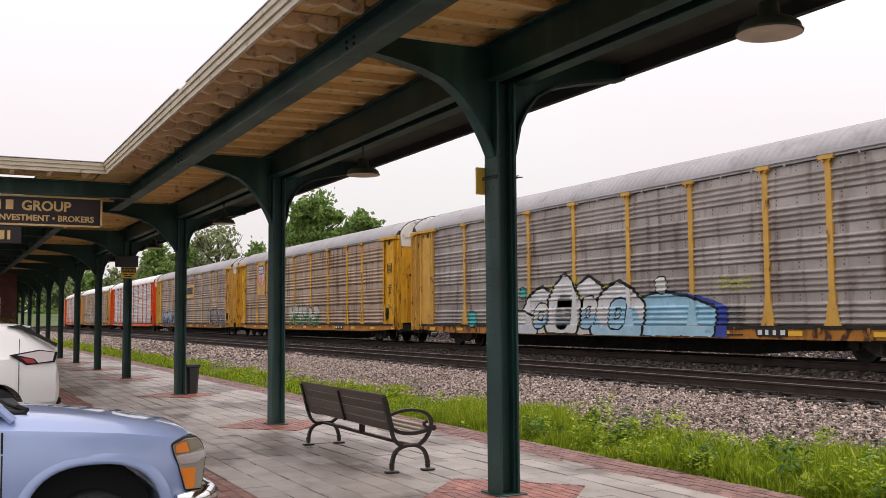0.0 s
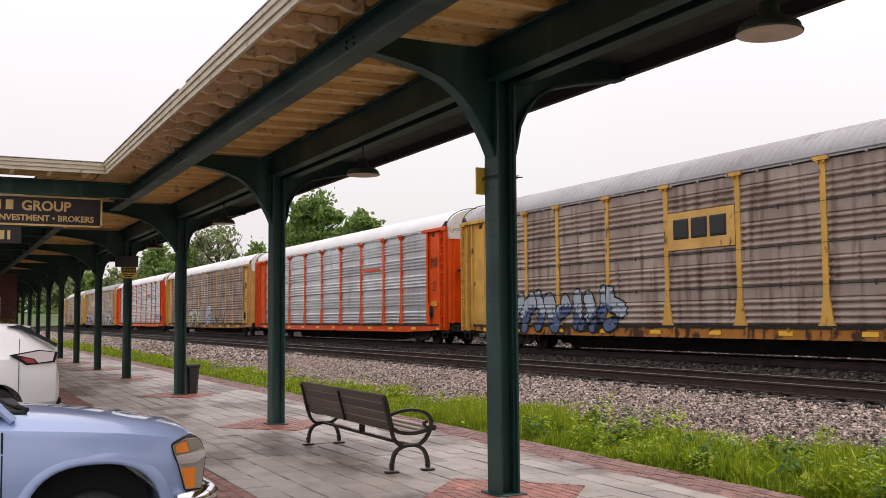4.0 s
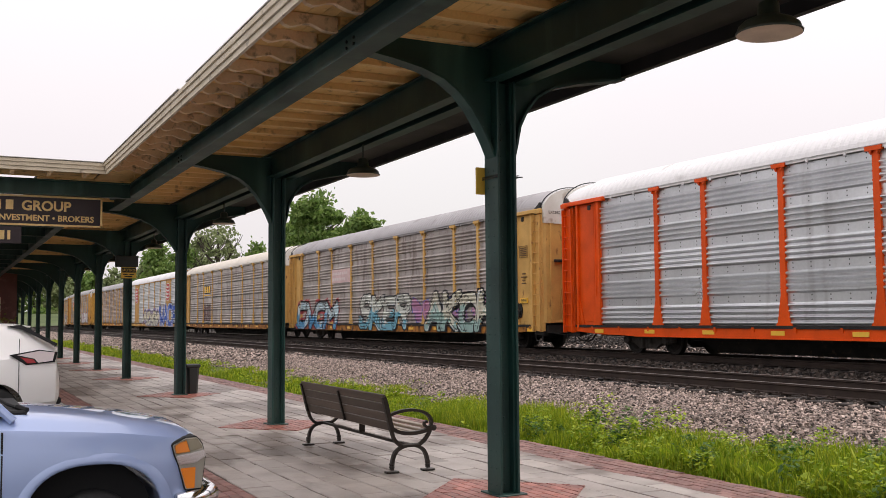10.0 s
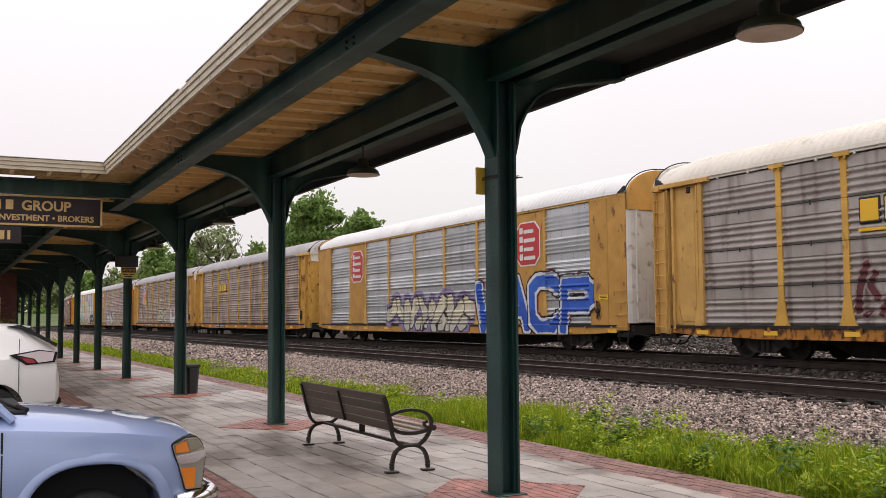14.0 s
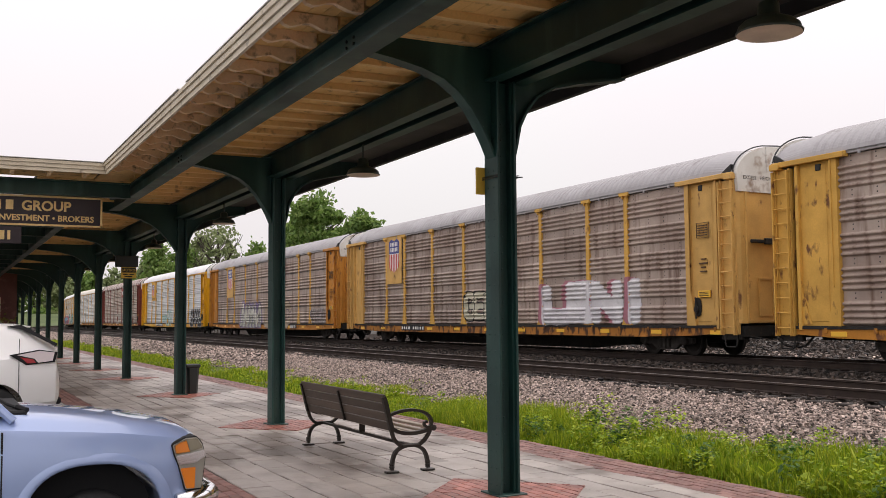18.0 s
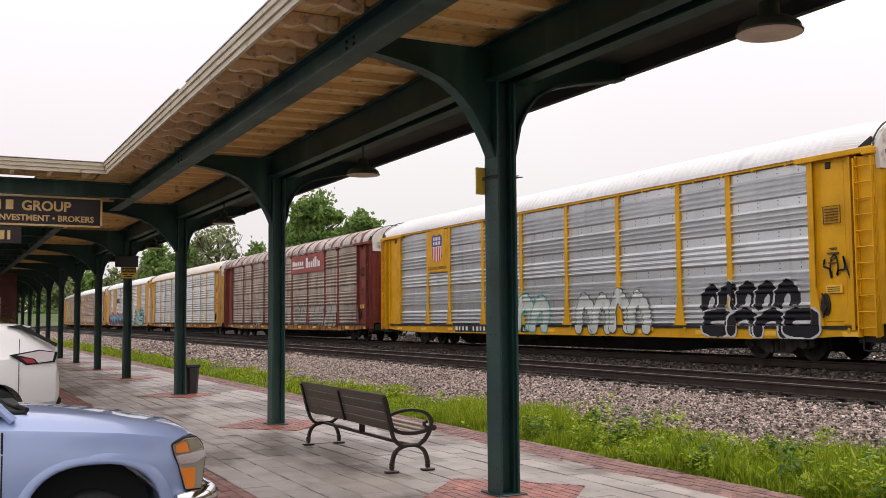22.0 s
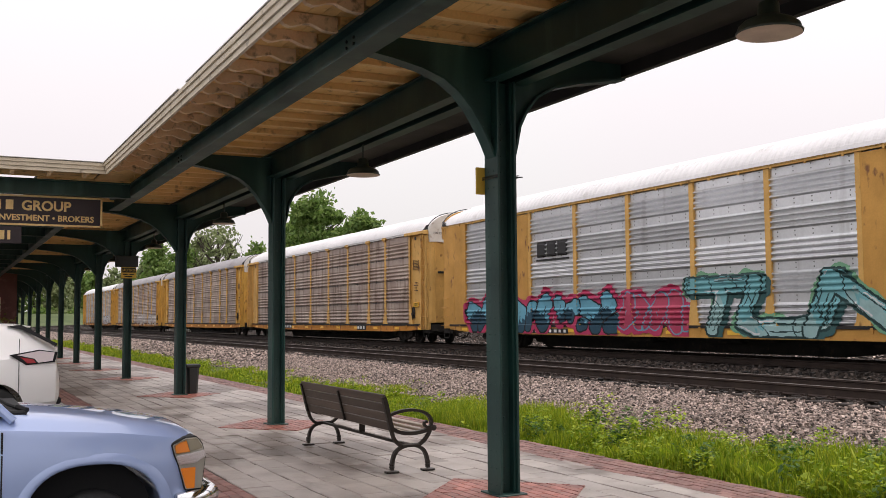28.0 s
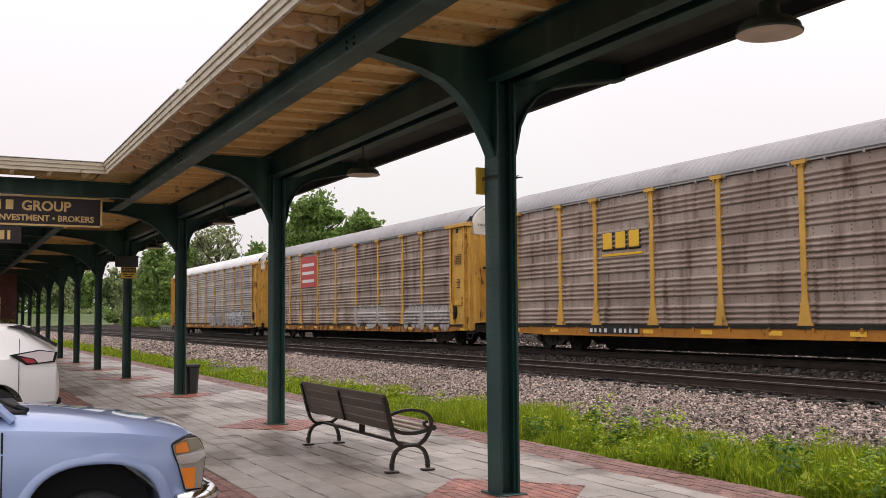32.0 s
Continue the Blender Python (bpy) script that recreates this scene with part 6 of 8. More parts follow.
# ---- things ----
# ---------------------------------------------------------------- paving
def paver_mesh(w, d):
    bm = bmesh.new()
    box(bm, -w / 2, w / 2, -d / 2, d / 2, -0.05, 0.0, 0.005)
    me = bpy.data.meshes.new("paver")
    bm.to_mesh(me)
    bm.free()
    me.materials.append(M_PAVER)
    return me


def in_diamond(x, y, grow=0.0):
    """Brick diamonds lie round the columns."""
    return any(abs(x - cx) / (1.05 + grow) + abs(y - COL_Y) / (0.95 + grow) < 1 for cx in COLS)


PAV_L, PAV_D, GAP = 0.61, 0.302, 0.012
PAVER_MES = [paver_mesh(PAV_L - GAP, PAV_D - GAP), paver_mesh(PAV_L - GAP * 0.5, PAV_D - GAP * 0.7), paver_mesh(PAV_L - GAP * 0.4, PAV_D - GAP * 2.4)]
BRICK_L, BRICK_W = 0.205, 0.1025
rest_v, rest_f = [], []
rng = random.Random(5)
made = 0
row_i = 0
y = 2.755 + PAV_D / 2
rows_p = []
while y < 6.70 - PAV_D / 2:
    x = 5.0 + (row_i % 2) * PAV_L / 2
    while x > -95:
        rows_p.append((x, y))
        x -= PAV_L
    y += PAV_D
    row_i += 1
# the stretch between the first columns is laid singly, the rest together
single = [p for p in rows_p if -15.2 < p[0] < -8.4 and p[1] > 3.0]
single = single[:300]
singles = set(single)
for x, y in single:
    tilt = rng.uniform(-0.25, 0.25)
    place("paver", PAVER_MES[rng.randrange(3)], platform, at=pose(x, y, rng.uniform(-0.007, 0.003), tilt * 2, rng.uniform(-0.5, 0.5), rng.uniform(-0.9, 0.9)))


def slab_soup(name, items, material, parent, bevel=0.004):
    """Many loose slabs in one mesh: (x, y, z, half length, half width, turn)."""
    vs, fs = [], []
    for x, y, z, a, b, r in items:
        c, s = math.cos(r), math.sin(r)
        k = len(vs)
        for zz, e in ((-0.045, 0), (-bevel, 0), (0.0, bevel)):
            for u, v in ((-a + e, -b + e), (a - e, -b + e), (a - e, b - e), (-a + e, b - e)):
                vs.append((x + u * c - v * s, y + u * s + v * c, z + zz))
        fs.append((k + 8, k + 9, k + 10, k + 11))
        for lv in (0, 4):
            for i in range(4):
                j = (i + 1) % 4
                fs.append((k + lv + i, k + lv + j, k + lv + 4 + j, k + lv + 4 + i))
    ob = place(name, mesh_of(name, vs, fs, [material]), parent)
    return tagged(ob, kind="stuff")


def island_tone(base, lo, hi):
    """The same material, its tone drifting from loose piece to loose piece."""
    m = base.copy()
    n, l = m.node_tree.nodes, m.node_tree.links
    bsdf = n["Principled BSDF"]
    src = bsdf.inputs["Base Color"].links[0].from_socket
    geo, hs, mr = n.new("ShaderNodeNewGeometry"), n.new("ShaderNodeHueSaturation"), n.new("ShaderNodeMapRange")
    mr.inputs["To Min"].default_value, mr.inputs["To Max"].default_value = lo, hi
    l.new(geo.outputs["Random Per Island"], mr.inputs["Value"])
    l.new(mr.outputs["Result"], hs.inputs["Value"])
    l.new(src, hs.inputs["Color"])
    l.new(hs.outputs["Color"], bsdf.inputs["Base Color"])
    return m


M_PAVER_FAR = island_tone(M_PAVER, 0.86, 1.12)
M_BRICK_SET = island_tone(M_BRICK, 0.72, 1.3)
M_DIAMOND_SET = island_tone(M_BRICK_RED, 0.75, 1.25)
slab_soup("far_pavers", [(x, y, rng.uniform(-0.004, 0.002), (PAV_L - GAP * rng.uniform(0.3, 1.8)) / 2, (PAV_D - GAP * rng.choice((0.4, 0.8, 1.2, 1.8, 2.8))) / 2, rng.uniform(-0.012, 0.012)) for x, y in rows_p if (x, y) not in singles], M_PAVER_FAR, platform)
bricks = []
# two edge bands of brick, stretchers along the platform
for y0, n in ((2.31, 4), (6.64, 6)):
    for r in range(n):
        x = 5.0 + (r % 2) * 0.1
        while x > -70:
            bricks.append((x, y0 + 0.055 + r * 0.108, rng.uniform(-0.006, 0.002), 0.099, 0.049, rng.uniform(-0.01, 0.01)))
            x -= 0.208
# diamonds round the columns, their edge bricks cut to the line
def clipped(poly, cx, cy, a, b):
    for sx, sy in ((1, 1), (-1, 1), (-1, -1), (1, -1)):
        f = lambda q: 1 - sx * (q[0] - cx) / a - sy * (q[1] - cy) / b
        out = []
        for p, q in zip(poly, poly[1:] + poly[:1]):
            fp, fq = f(p), f(q)
            if fp >= 0:
                out.append(p)
            if fp * fq < 0:
                t = fp / (fp - fq)
                out.append((p[0] + (q[0] - p[0]) * t, p[1] + (q[1] - p[1]) * t))
        poly = out
        if not poly:
            return poly
    return poly


cut_v, cut_f = [], []
for cx in COLS:
    y = COL_Y - 1.0
    r = 0
    while y < COL_Y + 1.0:
        x = cx - 1.15 + (r % 2) * 0.104
        while x < cx + 1.15:
            rect = [(x - 0.099, y - 0.049), (x + 0.099, y - 0.049), (x + 0.099, y + 0.049), (x - 0.099, y + 0.049)]
            poly = clipped(rect, cx, COL_Y, 1.05, 0.95)
            z = 0.006 + rng.uniform(0, 0.004)
            if poly == rect:
                bricks.append((x, y, z, 0.099, 0.049, 0.0))
            elif len(poly) > 2:
                k = len(cut_v)
                m = len(poly)
                cut_v += [(u, v, -0.04) for u, v in poly] + [(u, v, z) for u, v in poly]
                cut_f.append(tuple(range(k + m, k + 2 * m)))
                cut_f += [(k + i, k + (i + 1) % m, k + m + (i + 1) % m, k + m + i) for i in range(m)]
            x += 0.208
        y += 0.108
        r += 1
tagged(place("cut_bricks", mesh_of("cut_bricks", cut_v, cut_f, [M_DIAMOND_SET]), platform), kind="stuff")
bm = bmesh.new()
for cx in COLS:
    prism(bm, [(cx - 1.03, COL_Y), (cx, COL_Y - 0.93), (cx + 1.03, COL_Y), (cx, COL_Y + 0.93)], -0.04, 0.0045, "z")
part("brick_bed", bm, M_JOINT, platform)
near_b = [b for b in bricks if -13.0 < b[0] < -7.0 and b[1] > 6.6][:180] + [b for b in bricks if -12.5 < b[0] < -9.0 and b[1] < 2.8][:68] + [b for b in bricks if abs(b[0] - COLS[2]) < 1.2 and 3.5 < b[1] < 6.2][:90]
near_set = set(near_b)
bm = bmesh.new()
box(bm, -0.099, 0.099, -0.049, 0.049, -0.045, 0.0, 0.004)
BRICK_ME = bpy.data.meshes.new("brick")
bm.to_mesh(BRICK_ME)
bm.free()
BRICK_ME.materials.append(M_BRICK)
DIAMOND_ME = BRICK_ME.copy()
DIAMOND_ME.materials.clear()
DIAMOND_ME.materials.append(M_BRICK_RED)
for x, y, z, _, _, r in near_b:
    place("brick", DIAMOND_ME if 3.5 < y < 6.3 else BRICK_ME, platform, at=pose(x, y, z, 0, 0, math.degrees(r)))
slab_soup("far_bricks", [b for b in bricks if b not in near_set and not 3.5 < b[1] < 6.3], M_BRICK_SET, platform)
slab_soup("diamond_bricks", [b for b in bricks if b not in near_set and 3.5 < b[1] < 6.3], M_DIAMOND_SET, platform)


# ---------------------------------------------------------------- ballast stones and grass
def stones(name, n, x0, x1, y0, y1, lo, hi, seed, label, material=M_STONE):
    r = np.random.default_rng(seed)
    x, y = r.uniform(x0, x1, n), r.uniform(y0, y1, n)
    if y0 < 10.5:
        edge = y0 - 0.1 + 0.35 * np.sin(x * 0.9) + 0.25 * np.sin(x * 2.3)
        keep = y > edge
        x, y = x[keep], y[keep]
        n = len(x)
    z = np.array([ground_z(a, b) for a, b in zip(x, y)])
    size = r.uniform(lo, hi, n)
    cube = np.array([(-1, -1, -1), (1, -1, -1), (1, 1, -1), (-1, 1, -1), (-1, -1, 1), (1, -1, 1), (1, 1, 1), (-1, 1, 1)], float) * 0.5
    v = cube[None] * r.uniform(0.55, 1.15, (n, 8, 3)) * (size[:, None, None] * r.uniform(0.7, 1.3, (n, 1, 3)))
    a, t = r.uniform(0, 6.28, n), r.uniform(-0.6, 0.6, n)
    ca, sa, ct, st = np.cos(a)[:, None], np.sin(a)[:, None], np.cos(t)[:, None], np.sin(t)[:, None]
    yy, zz = v[..., 1] * ct - v[..., 2] * st, v[..., 1] * st + v[..., 2] * ct
    xx = v[..., 0] * ca - yy * sa
    yy = v[..., 0] * sa + yy * ca
    v = np.stack([xx + x[:, None], yy + y[:, None], zz + (z + size * 0.22 + r.uniform(-0.01, 0.02, n))[:, None]], -1).reshape(-1, 3)
    q = np.array([(0, 3, 2, 1), (4, 5, 6, 7), (0, 1, 5, 4), (1, 2, 6, 5), (2, 3, 7, 6), (3, 0, 4, 7)])
    f = (q[None] + 8 * np.arange(n)[:, None, None]).reshape(-1, 4)
    ob = place(name, mesh_of(name, v.tolist(), f.tolist(), [material]))
    return tagged(ob, label, "ballast", kind="stuff")


stones("ballast_stones", 92000, -36, -2, 8.7, 12.0, 0.022, 0.046, 1, "loose grey and pinkish crushed ballast stones")
stones("far_ballast_stones", 24000, -140, -35, 8.9, 12.1, 0.05, 0.10, 2, "loose grey crushed ballast stones")
stones("ballast_between_tracks", 9000, -60, 4, 11.9, 18.6, 0.05, 0.09, 3, "oil-darkened crushed stones between the rails", M_STONE_DARK)
stones("ballast_beyond_train", 9000, -60, 4, 22.6, 30.0, 0.06, 0.12, 4, "grey crushed stones beyond the train")
# dark stones deepen the tone of the ground visible beneath the cars
stones("dark_ballast_beyond_train", 16000, -70, 4, 22.3, 36.0, 0.08, 0.17, 5, "dark crushed stones beyond the train", M_STONE_DARK)


def blades(name, n, x0, x1, y0, y1, hmin, hmax, w, seed, material, label, tuft=0.0, lean=0.5):
    r = np.random.default_rng(seed)
    m = max(1, int(n / 14))
    cx, cy = r.uniform(x0, x1, m), r.uniform(y0, y1, m)
    patch = 0.5 + 0.28 * np.sin(cx * 0.83 + 1.3) + 0.22 * np.sin(cx * 2.1 + cy * 2.7) + 0.15 * np.sin(cx * 5.3 - cy * 4.1)
    ch = np.clip(patch, 0.05, 1.2) ** 1.5 * r.uniform(0.5, 1.0, m)
    k = r.integers(0, m, n)
    x, y = cx[k] + r.normal(0, 0.09, n), cy[k] + r.normal(0, 0.09, n)
    far = np.clip((y - y0) / (y1 - y0), 0, 1)
    ok = (y > y0) & (y < y1 - 0.35 + 0.35 * np.sin(x * 1.7) + 0.3 * np.sin(x * 0.6)) & (r.random(n) > 0.8 * far ** 1.6) & (r.random(n) < 0.35 + patch[k])
    x, y, k, far = x[ok], y[ok], k[ok], far[ok]
    n = len(x)
    z = np.array([ground_z(a, b) for a, b in zip(x, y)]) - 0.01
    h = (hmin + (hmax - hmin) * ch[k]) * r.uniform(0.5, 1.1, n) * (1 - 0.35 * far)
    a = r.uniform(0, 6.28, n)
    dx, dy = np.cos(a), np.sin(a)
    b = r.uniform(0, 6.28, n)
    ln = h * r.uniform(0.05, lean, n)
    lx, ly = np.cos(b) * ln, np.sin(b) * ln
    ww = w * r.uniform(0.6, 1.4, n)
    P = np.zeros((n, 5, 3))
    for i, (s, t, zz) in enumerate(((-0.5, 0, 0), (0.5, 0, 0), (0.42, 0.35, 0.6), (-0.42, 0.35, 0.6), (0, 1, 1))):
        P[:, i, 0], P[:, i, 1], P[:, i, 2] = x + dx * ww * s + lx * t, y + dy * ww * s + ly * t, z + h * zz * (1 - 0.15 * t)
    base = 5 * np.arange(n)
    quads = np.stack([base, base + 1, base + 2, base + 3], -1).tolist()
    tris = np.stack([base + 3, base + 2, base + 4], -1).tolist()
    ob = place(name, mesh_of(name, P.reshape(-1, 3).tolist(), quads + tris, [material]))
    return tagged(ob, label, "grass", kind="stuff")


blades("grass", 90000, -22, -2, 7.34, 9.75, 0.07, 0.34, 0.012, 11, M_GRASS, "lush green grass on the verge beside the platform")
blades("far_grass", 26000, -90, -20, 7.34, 9.6, 0.12, 0.34, 0.035, 12, M_GRASS, "green grass along the verge farther down the line")
blades("weeds", 22000, -20, -2, 7.40, 9.6, 0.05, 0.30, 0.028, 13, M_WEED, "broad-leaved weeds among the grass", lean=0.9)
blades("stray_tufts", 5000, -30, -2, 8.6, 10.6, 0.06, 0.26, 0.016, 15, M_GRASS, "thin grass tufts growing through the ballast edge", lean=0.7)
blades("tall_grass", 34000, -15, -2, 7.45, 9.4, 0.16, 0.58, 0.012, 16, M_GRASS, "tall thin grass going to seed on the verge", lean=0.35)
blades("tall_weeds", 5000, -11.5, -2, 7.5, 9.2, 0.12, 0.50, 0.045, 17, M_WEED, "tall leafy weeds on the verge", lean=0.8)
blades("far_weeds", 12000, -70, -18, 7.4, 9.5, 0.06, 0.32, 0.05, 14, M_WEED, "broad-leaved weeds along the verge", lean=0.9)


def weed_clumps(name, n, x0, x1, y0, y1, hmin, hmax, seed, material, label, leaf=0.05, per=80):
    """Leafy weed plants: domes of small folded leaves."""
    r = np.random.default_rng(seed)
    cx, cy = r.uniform(x0, x1, n), y0 + (y1 - y0) * r.random(n) ** 1.5
    size = r.uniform(hmin, hmax, n)
    k = np.repeat(np.arange(n), per)
    m = len(k)
    u, v, w = r.normal(size=m), r.normal(size=m), r.random(m)
    q = 0.55 / np.sqrt(u * u + v * v + 1e-6) * np.sqrt(r.random(m)) * size[k] * (1.1 - 0.6 * w)
    x, y = cx[k] + u * q, np.maximum(cy[k] + v * q, 7.36)
    z = np.array([ground_z(a, b) for a, b in zip(x, y)]) + w * size[k]
    a, t = r.uniform(0, 6.28, m), r.uniform(-0.9, 0.5, m)
    L = leaf * r.uniform(0.6, 1.5, m)
    dx, dy, dz = np.cos(a) * np.cos(t), np.sin(a) * np.cos(t), np.sin(t)
    px_, py_ = -np.sin(a) * 0.42, np.cos(a) * 0.42
    P = np.zeros((m, 4, 3))
    for i, (f, s, up) in enumerate(((0, 0, 0), (0.5, 1, 0.10), (1, 0, 0), (0.5, -1, 0.10))):
        P[:, i, 0], P[:, i, 1], P[:, i, 2] = x + L * (dx * f + px_ * s), y + L * (dy * f + py_ * s), z + L * (dz * f + up)
    b = 4 * np.arange(m)
    tri = np.concatenate([np.stack([b, b + 1, b + 2], -1), np.stack([b, b + 2, b + 3], -1)]).tolist()
    ob = place(name, mesh_of(name, P.reshape(-1, 3).tolist(), tri, [material]))
    return tagged(ob, label, "weeds", kind="stuff")


M_WEED_DARK = leaf_mat("dark_weed_leaves", (0.035, 0.10, 0.012), (0.07, 0.16, 0.016), (0.13, 0.24, 0.03), 0.35)
weed_clumps("leafy_weeds", 95, -13, -2.5, 7.4, 9.3, 0.16, 0.48, 21, M_WEED, "bright leafy weeds on the verge")
weed_clumps("dark_weeds", 45, -13, -2.5, 7.4, 9.2, 0.14, 0.42, 22, M_WEED_DARK, "darker leafy weeds on the verge")
weed_clumps("low_weeds", 90, -40, -12, 7.4, 9.0, 0.10, 0.26, 23, M_WEED, "low leafy weeds along the verge", 0.06, 40)


# ---------------------------------------------------------------- bench
M_SLAT = mat("weathered_brown_slat", (0.075, 0.052, 0.038), (0.05, 0.036, 0.027), rough=0.5, scale=3.0, spots=(0.12, 0.09, 0.07), spot_at=0.66, grain=30, bump=0.25, rand=0.15, stretch=(0.15, 1, 1))
# the seat slats are a paler tan than the back slats
M_SEAT = mat("pale_seat_slat", (0.46, 0.39, 0.32), (0.34, 0.28, 0.22), rough=0.5, scale=3.0, grain=30, bump=0.25, rand=0.15, stretch=(0.15, 1, 1))
M_IRON = mat("dark_bronze_cast_iron", (0.028, 0.022, 0.018), (0.018, 0.015, 0.012), rough=0.45, metal=0.4, scale=6.0, grain=50, bump=0.2)
BENCH_L = 2.78


def flat_bar(bm, path, w, t):
    """A flat cast bar along a path in the y-z plane, w across and t thick."""
    pts = [Vector(p) for p in path]
    rings = []
    for i, p in enumerate(pts):
        d = (pts[min(i + 1, len(pts) - 1)] - pts[max(i - 1, 0)]).normalized()
        nrm = Vector((0, -d.z, d.y)) * (t / 2)
        rings.append([bm.verts.new(q) for q in (p + nrm + Vector((-w / 2, 0, 0)), p + nrm + Vector((w / 2, 0, 0)), p - nrm + Vector((w / 2, 0, 0)), p - nrm + Vector((-w / 2, 0, 0)))])
    for a, b in zip(rings, rings[1:]):
        for i in range(4):
            bm.faces.new([a[i], a[(i + 1) % 4], b[(i + 1) % 4], b[i]])
    bm.faces.new(rings[0][::-1]), bm.faces.new(rings[-1])


def bench_end():
    """Cast end: two arched legs, a seat bow, a back post and a scrolled arm."""
    bm = bmesh.new()
    for s, foot in ((-1, -0.20), (1, 0.24)):
        arc = bez((0, foot, 0.03), (0, foot, 0.20), (0, foot * 0.75, 0.27), (0, 0.02 + s * 0.05, 0.285), 10)
        flat_bar(bm, arc, 0.05, 0.036)
        box(bm, -0.045, 0.045, foot - 0.075, foot + 0.075, 0.0, 0.022, 0.006)
        lathe(bm, [(0.026, 0.05), (0.034, 0.065), (0.026, 0.08), (0.034, 0.095), (0.026, 0.11)], 10, (0, foot, 0))
    box(bm, -0.03, 0.03, -0.09, 0.13, 0.27, 0.31, 0.012)
    flat_bar(bm, bez((0, -0.09, 0.29), (0, -0.17, 0.33), (0, -0.21, 0.42), (0, -0.20, 0.52), 8), 0.045, 0.034)
    flat_bar(bm, bez((0, 0.13, 0.29), (0, 0.21, 0.33), (0, 0.26, 0.40), (0, 0.275, 0.47), 8), 0.045, 0.034)
    flat_bar(bm, bez((0, -0.21, 0.50), (0, -0.12, 0.40), (0, 0.12, 0.40), (0, 0.30, 0.47), 10), 0.05, 0.04)
    flat_bar(bm, [(0, -0.20, 0.46), (0, -0.235, 0.6), (0, -0.285, 0.80), (0, -0.30, 0.835)], 0.055, 0.05)
    flat_bar(bm, bez((0, -0.25, 0.62), (0, -0.05, 0.72), (0, 0.28, 0.70), (0, 0.29, 0.52), 14), 0.05, 0.032)
    flat_bar(bm, bez((0, 0.29, 0.52), (0, 0.28, 0.46), (0, 0.19, 0.47), (0, 0.20, 0.53), 8) + [Vector((0, 0.235, 0.545))], 0.045, 0.026)
    lathe(bm, [(0.0, -0.03), (0.034, -0.024), (0.034, 0.024), (0.0, 0.03)], 10, (0, 0.31, 0.47), axis="x")
    me = bpy.data.meshes.new("cast_end")
    bm.to_mesh(me)
    bm.free()
    me.materials.append(M_IRON)
    return me


bench = empty("bench", "dark slatted park bench with scrolled cast-iron ends on the platform", "bench", at=(-11.47, 4.672, 0.003))
end_me = bench_end()
for x in (-BENCH_L / 2, BENCH_L / 2):
    place("cast_end", end_me, bench, at=(x, 0, 0))


def slat(w, t, L, material):
    bm = bmesh.new()
    box(bm, -L / 2, L / 2, -w / 2, w / 2, -t / 2, t / 2, 0.006)
    me = bpy.data.meshes.new("slat")
    bm.to_mesh(me)
    bm.free()
    me.materials.append(material)
    return me


back_me, seat_me = slat(0.098, 0.028, BENCH_L + 0.02, M_SLAT), slat(0.062, 0.03, BENCH_L - 0.06, M_SEAT)
for k in range(4):
    z = 0.505 + k * 0.103
    place("back_slat", back_me, bench, at=pose(0, -0.185 - (z - 0.46) * 0.27, z, 105, 0, 0))
for k in range(6):
    u = k / 5
    place("seat_slat", seat_me, bench, at=pose(0, -0.15 + 0.42 * u, 0.478 - 0.085 * math.sin(math.pi * min(1, u * 1.05)) * 0.75, 12 * (u - 0.4), 0, 0))
bm = bmesh.new()
flat_bar(bm, [(0, -0.215, 0.46), (0, -0.258, 0.62), (0, -0.312, 0.82)], 0.035, 0.02)
part("middle_strap", bm, M_IRON, bench)
bm = bmesh.new()
box(bm, -BENCH_L / 2, BENCH_L / 2, -0.005, 0.04, 0.275, 0.305, 0.006)
part("stretcher", bm, M_IRON, bench)
bm = bmesh.new()
box(bm, -0.02, 0.02, -0.02, 0.05, 0.30, 0.46, 0.005)
part("centre_stay", bm, M_IRON, bench)

# ---------------------------------------------------------------- litter bin
M_BIN = plain("dark_grey_plastic", (0.022, 0.024, 0.024), 0.45)
bin_ob = empty("litter_bin", "dark tapered plastic litter bin standing beside the column", "bin", at=(-23.2, 5.22, 0.003))
bm = bmesh.new()
for lo, hi, z0, z1 in ((0.13, 0.165, 0.0, 0.63),):
    prof = []
    for s, z in ((lo, z0), (hi, z1)):
        prof.append([bm.verts.new((a * s, b * s * 0.9, z)) for a, b in ((-1, -0.6), (-0.6, -1), (0.6, -1), (1, -0.6), (1, 0.6), (0.6, 1), (-0.6, 1), (-1, 0.6))])
    for i in range(8):
        bm.faces.new([prof[0][i], prof[0][(i + 1) % 8], prof[1][(i + 1) % 8], prof[1][i]])
    bm.faces.new(prof[0][::-1])
part("tub", bm, M_BIN, bin_ob)
bm = bmesh.new()
box(bm, -0.185, 0.185, -0.165, 0.165, 0.60, 0.68, 0.02)
part("lid", bm, M_BIN, bin_ob)

# ---------------------------------------------------------------- hanging sign
M_SIGN = mat("dark_maroon_sign_board", (0.030, 0.016, 0.020), (0.024, 0.013, 0.017), rough=0.5, scale=3.0, rand=0.0)
M_GOLD = mat("gold_sign_paint", (0.85, 0.60, 0.26), (0.74, 0.50, 0.20), rough=0.5, scale=8.0, rand=0.0)
SX, SY1, SZ0, SZ1 = -19.78, 2.70, 3.48, 4.05
sign = empty("hanging_sign", "dark maroon hanging signboard with gold lettering and frame", "sign", at=(SX, 0, 0))
bm = bmesh.new()
box(bm, -0.03, 0.03, SY1 - 3.6, SY1, SZ0, SZ1, 0.006)
part("board", bm, M_SIGN, sign)
bm = bmesh.new()
